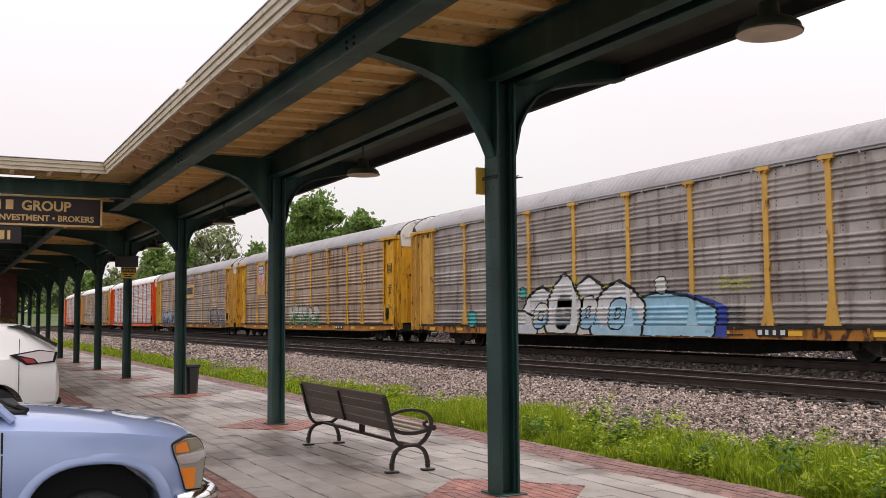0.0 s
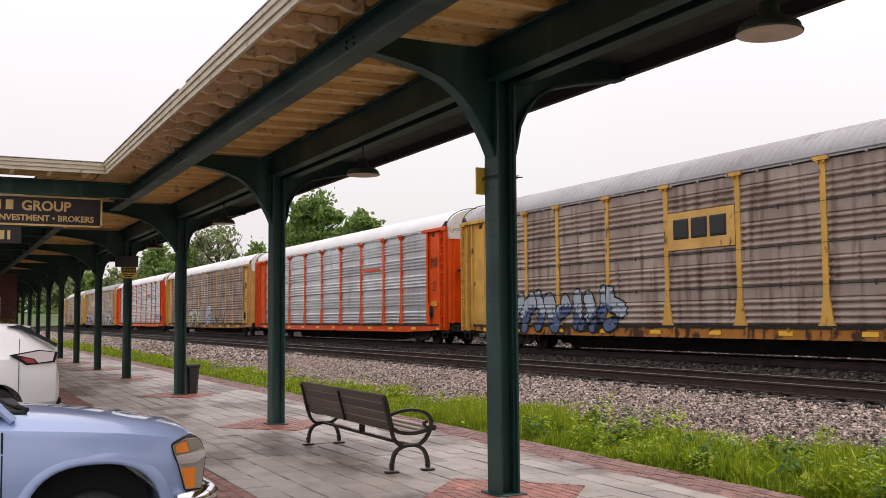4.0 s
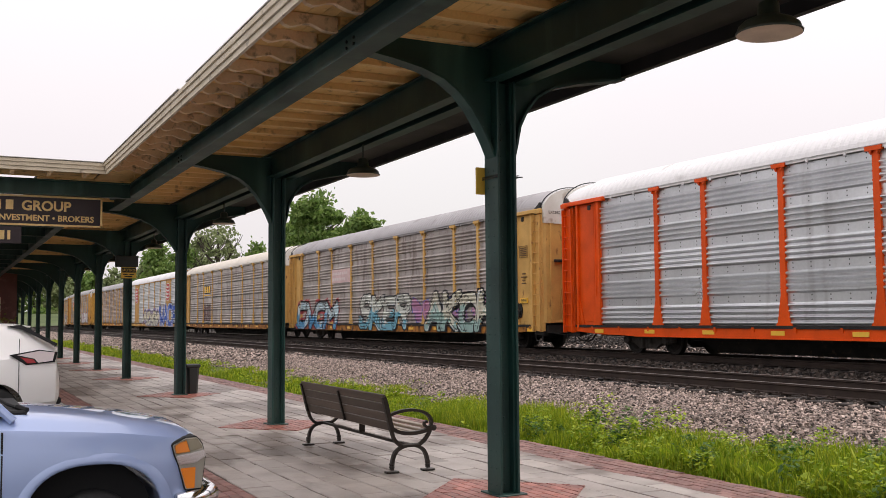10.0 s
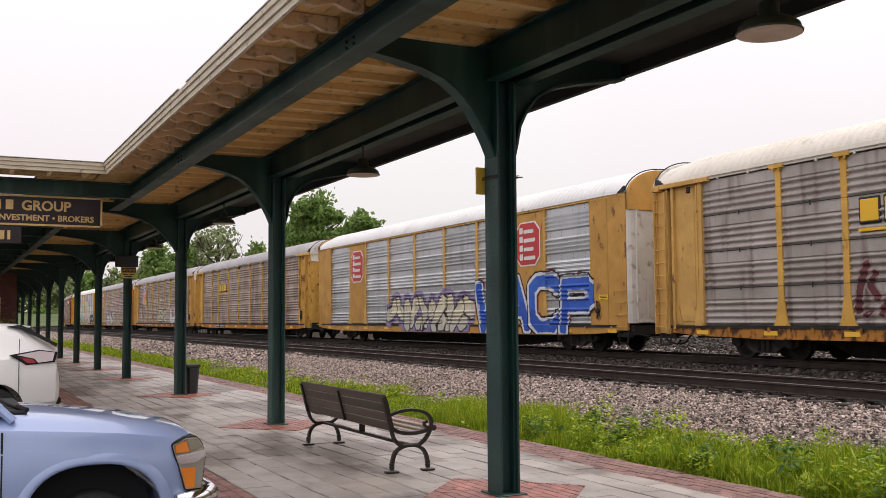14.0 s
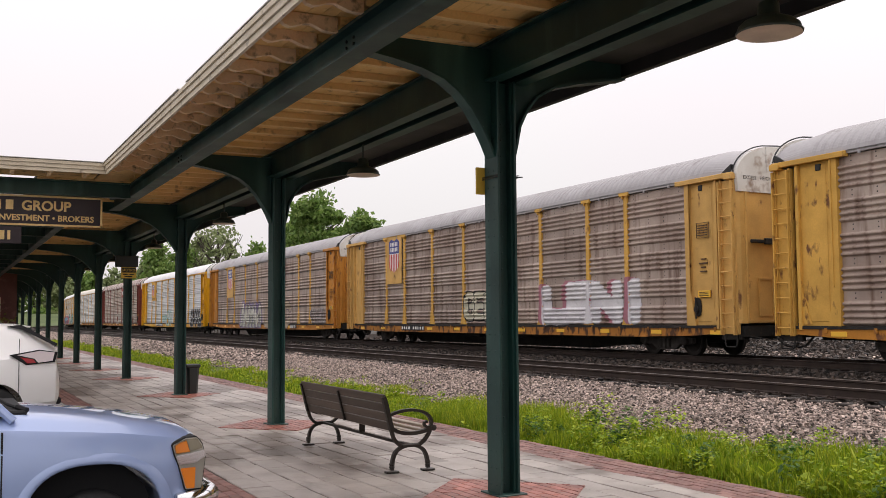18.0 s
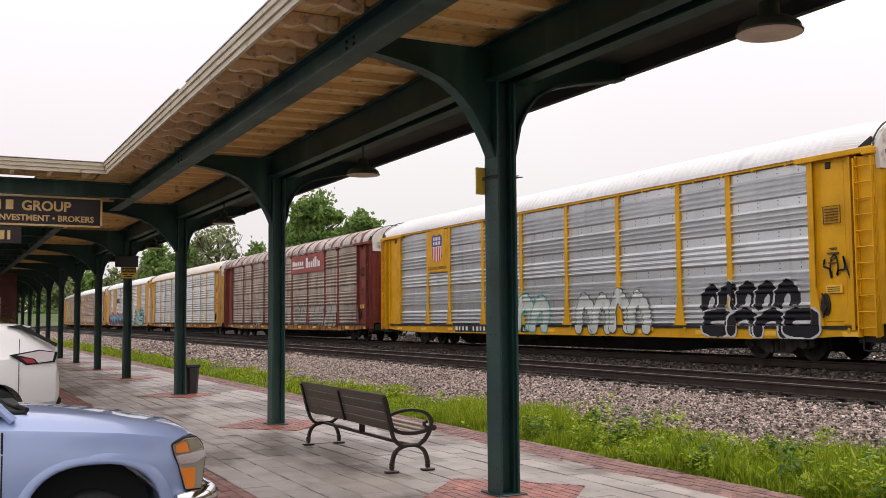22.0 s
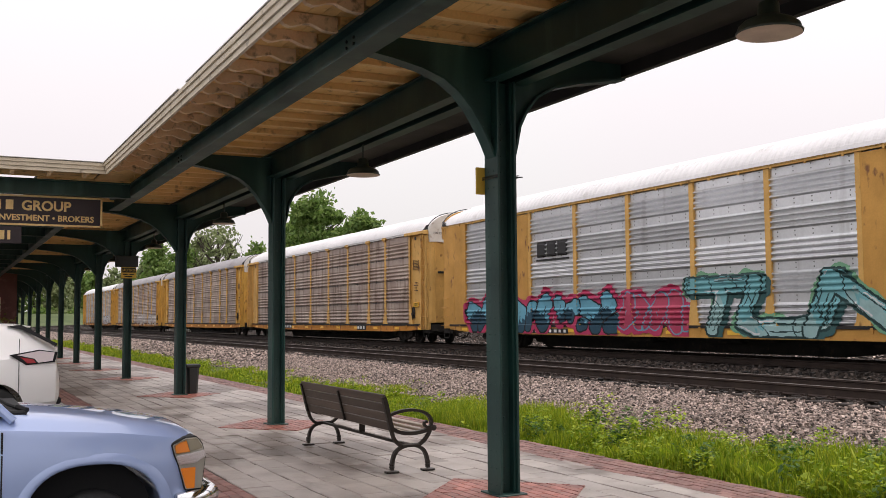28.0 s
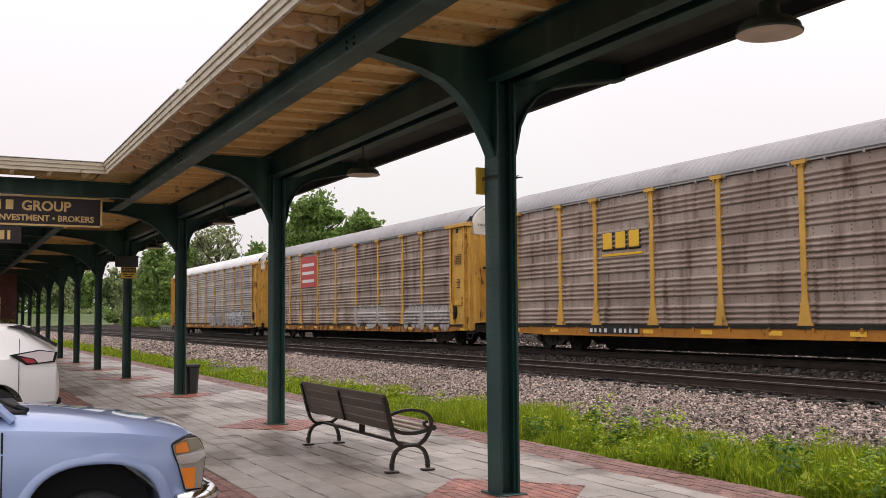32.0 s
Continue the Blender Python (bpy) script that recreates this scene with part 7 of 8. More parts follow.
for y0, y1, z0, z1 in ((SY1 - 3.6, SY1, SZ0, SZ0 + 0.035), (SY1 - 3.6, SY1, SZ1 - 0.035, SZ1), (SY1 - 0.035, SY1, SZ0, SZ1), (SY1 - 3.6, SY1 - 3.565, SZ0, SZ1)):
    box(bm, 0.02, 0.045, y0, y1, z0, z1)
part("frame", bm, M_GOLD, sign)
TURN = Matrix(((0, 0, 1, 0), (1, 0, 0, 0), (0, 1, 0, 0), (0, 0, 0, 1)))
words("heading", "GROUP", 0.255, M_GOLD, sign, Matrix.Translation((0.033, 1.70, 3.77)) @ TURN, align="CENTER", bold=0.008)
words("lettering", "INVESTMENT \u2022 BROKERS", 0.155, M_GOLD, sign, Matrix.Translation((0.033, 1.70, 3.575)) @ TURN, align="CENTER", bold=0.004)
bm = bmesh.new()
for y0, y1 in ((0.86, 0.92), (1.0, 1.13), (0.30, 0.44), (0.50, 0.64)):
    box(bm, 0.03, 0.036, y0, y1, 3.77, 3.95)
for y0, y1 in ((0.2, 0.5), (0.6, 0.82)):
    box(bm, 0.03, 0.036, y0, y1, 3.58, 3.70)
part("painted_bars", bm, M_GOLD, sign)
bm = bmesh.new()
for y in (SY1 - 0.5, SY1 - 2.6):
    tube(bm, [(0, y, SZ1), (0.0, y, 4.16)], 0.012, 6)
part("hanger", bm, M_IRON, sign)
num = empty("number_board", "small dark board with gold bars under the sign", "sign", at=(SX, 0, 0))
bm = bmesh.new()
box(bm, -0.02, 0.02, 0.3, 1.28, 3.14, 3.46, 0.006)
part("board", bm, M_SIGN, num)
bm = bmesh.new()
for y0, y1 in ((0.72, 0.80), (0.86, 0.99), (1.04, 1.09)):
    box(bm, 0.018, 0.025, y0, y1, 3.21, 3.38)
part("painted_bars", bm, M_GOLD, num)

# small plates on two columns
M_CAUTION = plain("yellow_sign_sheet", (0.72, 0.47, 0.06), 0.5)
side_sign = empty("column_plate", "narrow yellow plate strapped edge-on to the column", "sign", at=(XA, COL_Y, 0))
bm = bmesh.new()
box(bm, -0.17, -0.15, -0.19, 0.10, 2.93, 3.20, 0.004)
part("panel", bm, M_CAUTION, side_sign)
bm = bmesh.new()
for z in (3.07, 3.09):
    box(bm, -0.15, 0.14, -0.125, -0.112, z, z + 0.008)
    box(bm, -0.15, 0.14, 0.112, 0.125, z, z + 0.008)
tube(bm, [(0.12, 0.11, 3.08), (0.16, 0.16, 3.08)], 0.006, 6)
part("strap", bm, M_IRON, side_sign)
caution = empty("caution_sign", "yellow and black caution plate strapped to the column", "sign", at=(COLS[4], COL_Y, 0))
bm = bmesh.new()
box(bm, 0.135, 0.15, -0.22, 0.22, 2.95, 3.28, 0.004)
part("panel", bm, M_CAUTION, caution)
bm = bmesh.new()
box(bm, 0.15, 0.154, -0.205, 0.205, 3.12, 3.265)
part("header", bm, M_BLACK, caution)
words("lettering", "CAUTION", 0.105, M_CAUTION, caution, Matrix.Translation((0.156, 0, 3.155)) @ TURN)
bm = bmesh.new()
for y0, y1, z in ((-0.16, -0.02, 3.05), (0.02, 0.15, 3.05), (-0.12, 0.1, 2.99)):
    box(bm, 0.15, 0.154, y0, y1, z, z + 0.03)
part("painted_bars", bm, M_BLACK, caution)
bm = bmesh.new()
box(bm, -0.10, 0.16, -0.36, 0.27, 3.29, 3.62, 0.01)
part("speaker_box", bm, M_BIN, caution, "dark box above the plate")


# ---------------------------------------------------------------- vehicles
def car_paint(name, c, flake=0.15):
    m = plain(name, c, 0.35, flake, 1.0)
    n, l = m.node_tree.nodes, m.node_tree.links
    t = n.new("ShaderNodeTexNoise")
    t.inputs["Scale"].default_value = 3.0
    r = n.new("ShaderNodeMapRange")
    r.inputs["To Min"].default_value, r.inputs["To Max"].default_value = 0.28, 0.45
    l.new(t.outputs["Fac"], r.inputs["Value"])
    l.new(r.outputs["Result"], n["Principled BSDF"].inputs["Roughness"])
    return m


M_BLUE = car_paint("periwinkle_blue_car_paint", (0.32, 0.41, 0.66))
M_PEARL = car_paint("pearl_white_car_paint", (0.88, 0.86, 0.84), 0.0)
M_GLASS = plain("tinted_car_glass", (0.02, 0.025, 0.025), 0.03, 0.0, 0.0)
M_RUBBER = mat("tyre_rubber", (0.012, 0.012, 0.012), rough=0.8, scale=8.0)
M_TRIM = plain("black_plastic_trim", (0.010, 0.010, 0.011), 0.85)
M_CHROME = plain("chrome", (0.75, 0.75, 0.76), 0.12, 1.0)
M_ALLOY = plain("alloy_rim", (0.4, 0.4, 0.42), 0.3, 0.9)
M_NOSE = plain("silver_beige_plastic", (0.36, 0.34, 0.29), 0.35, 0.3)
M_AMBER = plain("amber_lens", (0.85, 0.24, 0.01), 0.15, 0.0, 1.0)
M_CLEAR = plain("clear_lamp_lens", (0.30, 0.27, 0.19), 0.12, 0.3, 1.0)
M_TAIL = plain("red_lens", (0.42, 0.02, 0.03), 0.12, 0.0, 1.0)
M_WHITE_LENS = plain("white_lens", (0.85, 0.74, 0.75), 0.12, 0.0, 1.0)


def loft(stations, ring):
    """A closed shell through cross sections. A station is (y, values); ring(values) gives right-hand points from low to high."""
    bm = bmesh.new()
    rows = []
    for y, val in stations:
        half = ring(*val)
        pts = [(-x, z) for x, z in reversed(half)][:0] + half + [(-x, z) for x, z in reversed(half)]
        rows.append([bm.verts.new((x, y, z)) for x, z in pts])
    k = len(rows[0])
    for a, b in zip(rows, rows[1:]):
        for i in range(k):
            bm.faces.new([a[i], a[(i + 1) % k], b[(i + 1) % k], b[i]])
    bm.faces.new(rows[0][::-1]), bm.faces.new(rows[-1])
    bmesh.ops.recalc_face_normals(bm, faces=bm.faces)
    return bm


def cut_arches(bm, name, arches, width, material, squash=1.0):
    """Cuts round wheel openings through a body shell and returns the mesh."""
    me = bpy.data.meshes.new(name)
    bm.to_mesh(me)
    bm.free()
    me.materials.append(material)
    ob = bpy.data.objects.new("shell", me)
    scene.collection.objects.link(ob)
    cut = bmesh.new()
    for y, z, r in arches:
        pts = []
        for k in range(40):
            c, s = math.cos(k * math.pi / 20), math.sin(k * math.pi / 20)
            pts.append((y + r * math.copysign(abs(c) ** squash, c), z + r * 0.97 * math.copysign(abs(s) ** squash, s)))
        prism(cut, pts, -width, width, "x")
    bmesh.ops.recalc_face_normals(cut, faces=cut.faces)
    cm = bpy.data.meshes.new("cut")
    cut.to_mesh(cm)
    cut.free()
    cm.materials.append(M_TRIM)
    co = bpy.data.objects.new("cut", cm)
    scene.collection.objects.link(co)
    md = ob.modifiers.new("arches", "BOOLEAN")
    md.operation, md.object, md.solver = "DIFFERENCE", co, "EXACT"
    dg = bpy.context.evaluated_depsgraph_get()
    out = bpy.data.meshes.new_from_object(ob.evaluated_get(dg))
    bpy.data.objects.remove(ob)
    bpy.data.objects.remove(co)
    out.materials.clear()
    out.materials.append(material)
    out.materials.append(M_TRIM)
    return out


def car_wheel(parent, x, y, z, r, w=0.22):
    wheel = part("wheel", (lambda b: (lathe(b, [(r * 0.62, -w / 2), (r * 0.93, -w / 2), (r, -w * 0.32), (r, w * 0.32), (r * 0.93, w / 2), (r * 0.62, w / 2)], 36, axis="x"), b)[1])(bmesh.new()), M_RUBBER, parent, "black tyre on its rim", at=(x, y, z), smooth=True)
    bm = bmesh.new()
    lathe(bm, [(r * 0.62, -w * 0.42), (r * 0.62, w * 0.42), (r * 0.5, w * 0.36), (r * 0.16, w * 0.3), (0.01, w * 0.3)], 30, axis="x")
    part("rim", bm, M_ALLOY, wheel)


def shade_body(me, angle=28):
    for p in me.polygons:
        p.use_smooth = True
    me.set_sharp_from_angle(angle=radians(angle))
    return me


# pickup, nose towards the platform; local y forward, nose at 0, z over the lot
truck = empty("pickup_truck", "light blue pickup truck parked nose to the platform", "pickup truck", at=(-8.265, 1.86, -0.14))


def truck_ring(w, zb, zs, zt, cw):
    """Half section: sill, lower flank, crease, shoulder, bonnet edge, crown."""
    return [(0.02, zb), (w * 0.90, zb), (w * 0.985, zb + 0.06), (w, zb + 0.20), (w * 1.006, zs - 0.17), (w * 0.992, zs - 0.135), (w * 0.985, zs - 0.045), (w * 0.965, zs), (w * 0.93, zs + 0.02),
            (cw, zt - 0.035), (cw * 0.93, zt - 0.008), (cw * 0.55, zt + 0.012), (0.02, zt + 0.02)]


st = [(-0.10, (0.70, 0.56, 0.84, 0.90, 0.60)), (-0.13, (0.775, 0.50, 0.93, 0.985, 0.68)), (-0.22, (0.825, 0.47, 0.965, 1.03, 0.72)), (-0.38, (0.855, 0.45, 0.99, 1.065, 0.745)), (-0.7, (0.865, 0.44, 1.035, 1.115, 0.755)),
      (-1.05, (0.865, 0.44, 1.065, 1.155, 0.755)), (-1.33, (0.865, 0.44, 1.085, 1.185, 0.75)), (-1.5, (0.865, 0.44, 1.10, 1.19, 0.745)), (-2.3, (0.865, 0.42, 1.12, 1.17, 0.76)), (-3.4, (0.865, 0.42, 1.13, 1.17, 0.77)), (-5.0, (0.855, 0.46, 1.13, 1.17, 0.78)), (-5.1, (0.82, 0.50, 1.10, 1.13, 0.75))]
shell = shade_body(cut_arches(loft(st, truck_ring), "body", [(-0.865, 0.37, 0.476), (-4.1, 0.37, 0.476)], 2, M_BLUE, 0.8), 24)
place("body", shell, truck)
for y in (-0.865, -4.1):
    for s in (-1, 1):
        bm = bmesh.new()
        rings = []
        for k in range(25):
            a = radians(-8 + 196 * k / 24)
            c, n_ = math.cos(a), math.sin(a)
            c, n_ = math.copysign(abs(c) ** 0.8, c), math.copysign(abs(n_) ** 0.8, n_)
            rings.append([bm.verts.new((s * x, y + c * r, 0.37 + n_ * r * 0.97)) for x, r in ((0.85, 0.470), (0.874, 0.473), (0.880, 0.480), (0.879, 0.500), (0.872, 0.528), (0.860, 0.552))])
        for a, b in zip(rings, rings[1:]):
            for i in range(5):
                bm.faces.new([a[i], a[i + 1], b[i + 1], b[i]])
        bmesh.ops.recalc_face_normals(bm, faces=bm.faces)
        part("fender_flare", bm, M_BLUE, truck, smooth=True)
        car_wheel(truck, s * 0.735, y, 0.315, 0.315, 0.23)
        bm = bmesh.new()
        tube(bm, [(s * 0.62, y, 0.40), (s * 0.60, y, 0.40)], 0.44, 24)
        part("wheel_well", bm, M_TRIM, truck)
# cab with glass
bm = bmesh.new()
lo = [bm.verts.new((s * 0.755, y, 1.175)) for y in (-1.42, -3.47) for s in (-1, 1)]
hi = [bm.verts.new((s * 0.61, y, 1.70)) for y in (-1.98, -3.25) for s in (-1, 1)]
for q in ((lo[0], lo[1], hi[1], hi[0]), (lo[1], lo[3], hi[3], hi[1]), (lo[3], lo[2], hi[2], hi[3]), (lo[2], lo[0], hi[0], hi[2]), (hi[0], hi[1], hi[3], hi[2])):
    bm.faces.new(q)
bmesh.ops.recalc_face_normals(bm, faces=bm.faces)
part("windows", bm, M_GLASS, truck, "dark tinted cab glass")
bm = bmesh.new()
box(bm, -0.63, 0.63, -3.28, -1.95, 1.69, 1.74, 0.03)
for s in (-1, 1):
    tube(bm, [(s * 0.785, -3.42, 1.13), (s * 0.62, -3.24, 1.70)], 0.05, 8)
    tube(bm, [(s * 0.79, -2.45, 1.13), (s * 0.62, -2.5, 1.70)], 0.035, 8)
    tube(bm, [(s * 0.775, -1.40, 1.15), (s * 0.62, -1.97, 1.70)], 0.032, 8)
part("cab_roof", bm, M_BLUE, truck)
bm = bmesh.new()
box(bm, -0.64, 0.64, -1.44, -1.30, 1.165, 1.212, 0.015)
tube(bm, [(0.60, -1.33, 1.215), (0.35, -1.42, 1.24), (-0.1, -1.52, 1.30)], 0.012, 6)
tube(bm, [(0.62, -1.30, 1.21), (0.55, -1.36, 1.23), (0.30, -1.36, 1.21)], 0.02, 6)
part("wiper_cowl", bm, M_TRIM, truck, "black wiper cowl")
bm = bmesh.new()
box(bm, 0.855, 0.8705, -1.476, -1.466, 0.50, 0.93)
box(bm, 0.848, 0.866, -1.478, -1.466, 0.93, 1.085)
part("door_gap", bm, M_TRIM, truck)
for s in (-1, 1):
    def lens(name, pts, x0, x1, material, parent=truck, label=""):
        b = bmesh.new()
        prism(b, pts, *sorted((s * x0, s * x1)), "x")
        bmesh.ops.bevel(b, geom=list(b.edges), offset=0.005, segments=2, affect="EDGES")
        return part(name, b, material, parent, label, smooth=False)
    outline = [(-0.336, 0.931), (-0.300, 0.957), (-0.236, 0.982), (-0.149, 0.984), (-0.107, 0.93), (-0.083, 0.837), (-0.111, 0.600), (-0.234, 0.593), (-0.285, 0.774), (-0.314, 0.846)]
    lens("lamp_seal", outline, 0.64, 0.858, M_TRIM)
    lens("lamp_surround", [(-0.328, 0.926), (-0.232, 0.974), (-0.150, 0.976), (-0.112, 0.925), (-0.088, 0.837), (-0.116, 0.606), (-0.229, 0.600), (-0.278, 0.772), (-0.306, 0.846)], 0.66, 0.866, M_NOSE, truck, "silver-beige lamp surround")
    lamp_ob = lens("headlight", [(-0.320, 0.924), (-0.292, 0.946), (-0.230, 0.968), (-0.152, 0.970), (-0.108, 0.898), (-0.205, 0.872), (-0.306, 0.860)], 0.68, 0.872, M_CLEAR, truck, "clear headlight with amber marker")
    lens("amber_marker", [(-0.316, 0.920), (-0.290, 0.941), (-0.228, 0.962), (-0.200, 0.874), (-0.304, 0.864)], 0.80, 0.877, M_AMBER, lamp_ob, "amber side marker")
    lens("chrome_strip", [(-0.306, 0.850), (-0.205, 0.862), (-0.095, 0.888), (-0.086, 0.836), (-0.164, 0.792), (-0.278, 0.784)], 0.66, 0.880, M_CHROME)
    lens("turn_signal", [(-0.270, 0.757), (-0.160, 0.760), (-0.167, 0.606), (-0.228, 0.608)], 0.78, 0.872, M_AMBER, truck, "amber turn signal")
bm = bmesh.new()
box(bm, -0.62, 0.62, -0.12, -0.055, 0.60, 0.92, 0.02)
part("grille", bm, M_CLEAR, truck, "silver grille")
bm = bmesh.new()
path = [(-0.87, -0.30, 0.53), (-0.84, -0.14, 0.53), (-0.70, -0.03, 0.53), (0, 0.0, 0.53), (0.70, -0.03, 0.53), (0.84, -0.14, 0.53), (0.87, -0.30, 0.53)]
tube(bm, path, [0.05, 0.075, 0.085, 0.085, 0.085, 0.075, 0.05], 12)
part("front_bumper", bm, M_CHROME, truck, "chrome front bumper", smooth=True)

# white crossover, its tail towards the platform; local y towards the tail
suv = empty("crossover_car", "white crossover car parked with its tail to the platform", "car", at=(-18.76, 1.84, -0.14))


def suv_ring(w, zb, zs, zt, cw):
    zm = zs + (zt - zs) * 0.55
    return [(0.02, zb), (w * 0.88, zb), (w * 0.97, zb + 0.10), (w, zb + 0.30), (w * 0.995, zs - 0.12), (w * 0.965, zs), (w * 0.93, zs + 0.03),
            ((w * 0.93 + cw) / 2, zm), (cw, zt - 0.05), (cw * 0.9, zt - 0.012), (cw * 0.5, zt + 0.01), (0.02, zt + 0.015)]


def slant_panel(bm, s, pts):
    """A thin pane laid on the sloping flank of the glasshouse."""
    def flank(z):
        return 0.905 - (z - 1.25) / 0.5 * 0.235
    out = [bm.verts.new((s * (flank(z) + 0.02), y, z)) for y, z in pts]
    inn = [bm.verts.new((s * (flank(z) - 0.06), y, z)) for y, z in pts]
    k = len(pts)
    bm.faces.new(out), bm.faces.new(inn[::-1])
    for i in range(k):
        bm.faces.new([out[i], inn[i], inn[(i + 1) % k], out[(i + 1) % k]])
    bmesh.ops.recalc_face_normals(bm, faces=bm.faces)


st = [(-0.02, (0.76, 0.58, 0.80, 0.86, 0.66)), (-0.05, (0.88, 0.46, 0.98, 1.08, 0.72)), (-0.10, (0.94, 0.40, 1.20, 1.40, 0.70)), (-0.16, (0.95, 0.40, 1.22, 1.46, 0.69)), (-0.36, (0.955, 0.38, 1.22, 1.58, 0.67)), (-0.62, (0.96, 0.36, 1.22, 1.745, 0.65)), (-0.72, (0.96, 0.36, 1.22, 1.79, 0.65)),
      (-1.3, (0.965, 0.34, 1.20, 1.82, 0.65)), (-2.2, (0.965, 0.34, 1.15, 1.83, 0.65)), (-2.9, (0.965, 0.34, 1.12, 1.74, 0.65)), (-3.6, (0.96, 0.34, 1.09, 1.20, 0.70)), (-4.4, (0.93, 0.36, 0.95, 1.05, 0.66)), (-4.75, (0.80, 0.46, 0.75, 0.86, 0.6))]
shell = shade_body(cut_arches(loft(st, suv_ring), "body", [(-1.02, 0.40, 0.43), (-3.85, 0.40, 0.43)], 2, M_PEARL), 30)
place("body", shell, suv)
for y in (-1.02, -3.85):
    for s in (-1, 1):
        car_wheel(suv, s * 0.83, y, 0.37, 0.37, 0.24)
for s in (-1, 1):
    bm = bmesh.new()
    slant_panel(bm, s, [(-0.86, 1.755), (-0.64, 1.785), (-0.36, 1.625), (-0.075, 1.46), (-0.10, 1.415), (-0.39, 1.575), (-0.62, 1.70)])
    part("rear_quarter_glass", bm, M_TRIM, suv, "dark rear quarter glass")
    bm = bmesh.new()
    slant_panel(bm, s, [(-1.15, 1.28), (-1.0, 1.64), (-2.4, 1.72), (-3.0, 1.25)])
    part("side_glass", bm, M_GLASS, suv)
    tail_ob = part("tail_light", (lambda b: (prism(b, [(-0.82, 1.285), (-0.57, 1.115), (-0.12, 1.16), (-0.085, 1.32), (-0.36, 1.365)], *sorted((s * 0.80, s * 0.966)), "x"), b)[1])(bmesh.new()), M_TRIM, suv, "dark-edged tail light")
    bm = bmesh.new()
    prism(bm, [(-0.66, 1.25), (-0.55, 1.145), (-0.42, 1.15), (-0.46, 1.21)], *sorted((s * 0.85, s * 0.972)), "x")
    part("red_lens", bm, M_TAIL, tail_ob)
    bm = bmesh.new()
    prism(bm, [(-0.72, 1.285), (-0.44, 1.22), (-0.385, 1.15), (-0.16, 1.18), (-0.13, 1.318), (-0.36, 1.348)], *sorted((s * 0.85, s * 0.971)), "x")
    part("white_lens", bm, M_WHITE_LENS, tail_ob)
    bm = bmesh.new()
    box(bm, *sorted((s * 0.955, s * 0.967)), -0.685, -0.675, 0.60, 1.55)
    part("panel_gap", bm, M_TRIM, suv)
bm = bmesh.new()
box(bm, -0.84, 0.84, -0.14, 0.0, 0.44, 0.56, 0.03)
part("bumper_valance", bm, M_TRIM, suv, "black lower bumper")
bm = bmesh.new()
prism(bm, [(-0.75, 1.77), (-0.50, 1.735), (-0.48, 1.76), (-0.75, 1.80)], -0.62, 0.62, "x")
part("spoiler", bm, M_PEARL, suv)


# ---------------------------------------------------------------- trees and distance
def crown_mesh(name, seed, blobs, n, leaf, material, hollow=0.55):
    """A crown of small leaf clumps strewn through uneven lobes, with gaps."""
    r = np.random.default_rng(seed)
    vs, fs = [], []
    share = np.array([b[3] ** 2 for b in blobs])
    share = share / share.sum()
    for (bx, by, bz, br, sq), part_n in zip(blobs, (share * n).astype(int)):
        d = r.normal(size=(part_n, 3))
        d /= np.linalg.norm(d, axis=1)[:, None]
        lump = 1 + 0.30 * np.sin(d[:, 0] * 5 + seed) * np.sin(d[:, 1] * 6 + bx) + 0.25 * np.sin(d[:, 2] * 9 + by) + r.normal(0, 0.14, part_n)
        rad = br * lump * r.uniform(hollow, 1.0, part_n) ** 0.5
        p = d * rad[:, None] * np.array([1, 1, sq]) + np.array([bx, by, bz])
        u = r.normal(size=(part_n, 3))
        u /= np.linalg.norm(u, axis=1)[:, None]
        w = np.cross(u, r.normal(size=(part_n, 3)))
        w /= np.linalg.norm(w, axis=1)[:, None] + 1e-6
        s = leaf * r.uniform(0.6, 1.5, part_n)[:, None]
        base = len(vs)
        quad = np.stack([p - u * s, p + w * s * 0.55, p + u * s, p - w * s * 0.55], 1).reshape(-1, 3)
        vs += quad.tolist()
        fs += (base + np.arange(part_n * 4).reshape(-1, 4)).tolist()
    return mesh_of(name, vs, fs, [material])


def trunk_bm(h, r, limbs, seed, twigs=0):
    rg = random.Random(seed)
    bm = bmesh.new()
    tube(bm, [(0, 0, -0.5), (0.05, 0.03, h * 0.3), (-0.06, 0.08, h * 0.6), (0.05, 0, h * 0.92)], [r, r * 0.8, r * 0.55, r * 0.15], 9)
    for k in range(limbs):
        a = rg.uniform(0, 6.28)
        z0 = h * rg.uniform(0.22, 0.7)
        L = h * rg.uniform(0.18, 0.30)
        e = Vector((math.cos(a) * L * 0.8, math.sin(a) * L * 0.8, z0 + L * rg.uniform(0.6, 1.0)))
        m = Vector((math.cos(a) * L * 0.35, math.sin(a) * L * 0.35, z0 + L * 0.3))
        tube(bm, [(0, 0, z0), m, e], [r * 0.42, r * 0.28, r * 0.07], 6)
        for j in range(twigs):
            t = rg.uniform(0.3, 1.0)
            s = m.lerp(e, t)
            b = rg.uniform(0, 6.28)
            q = L * rg.uniform(0.2, 0.45)
            tube(bm, [s, s + Vector((math.cos(b) * q * 0.5, math.sin(b) * q * 0.5, q * 0.5)), s + Vector((math.cos(b) * q * 0.8, math.sin(b) * q * 0.8, q))], [r * 0.12, r * 0.08, r * 0.03], 5)
    return bm


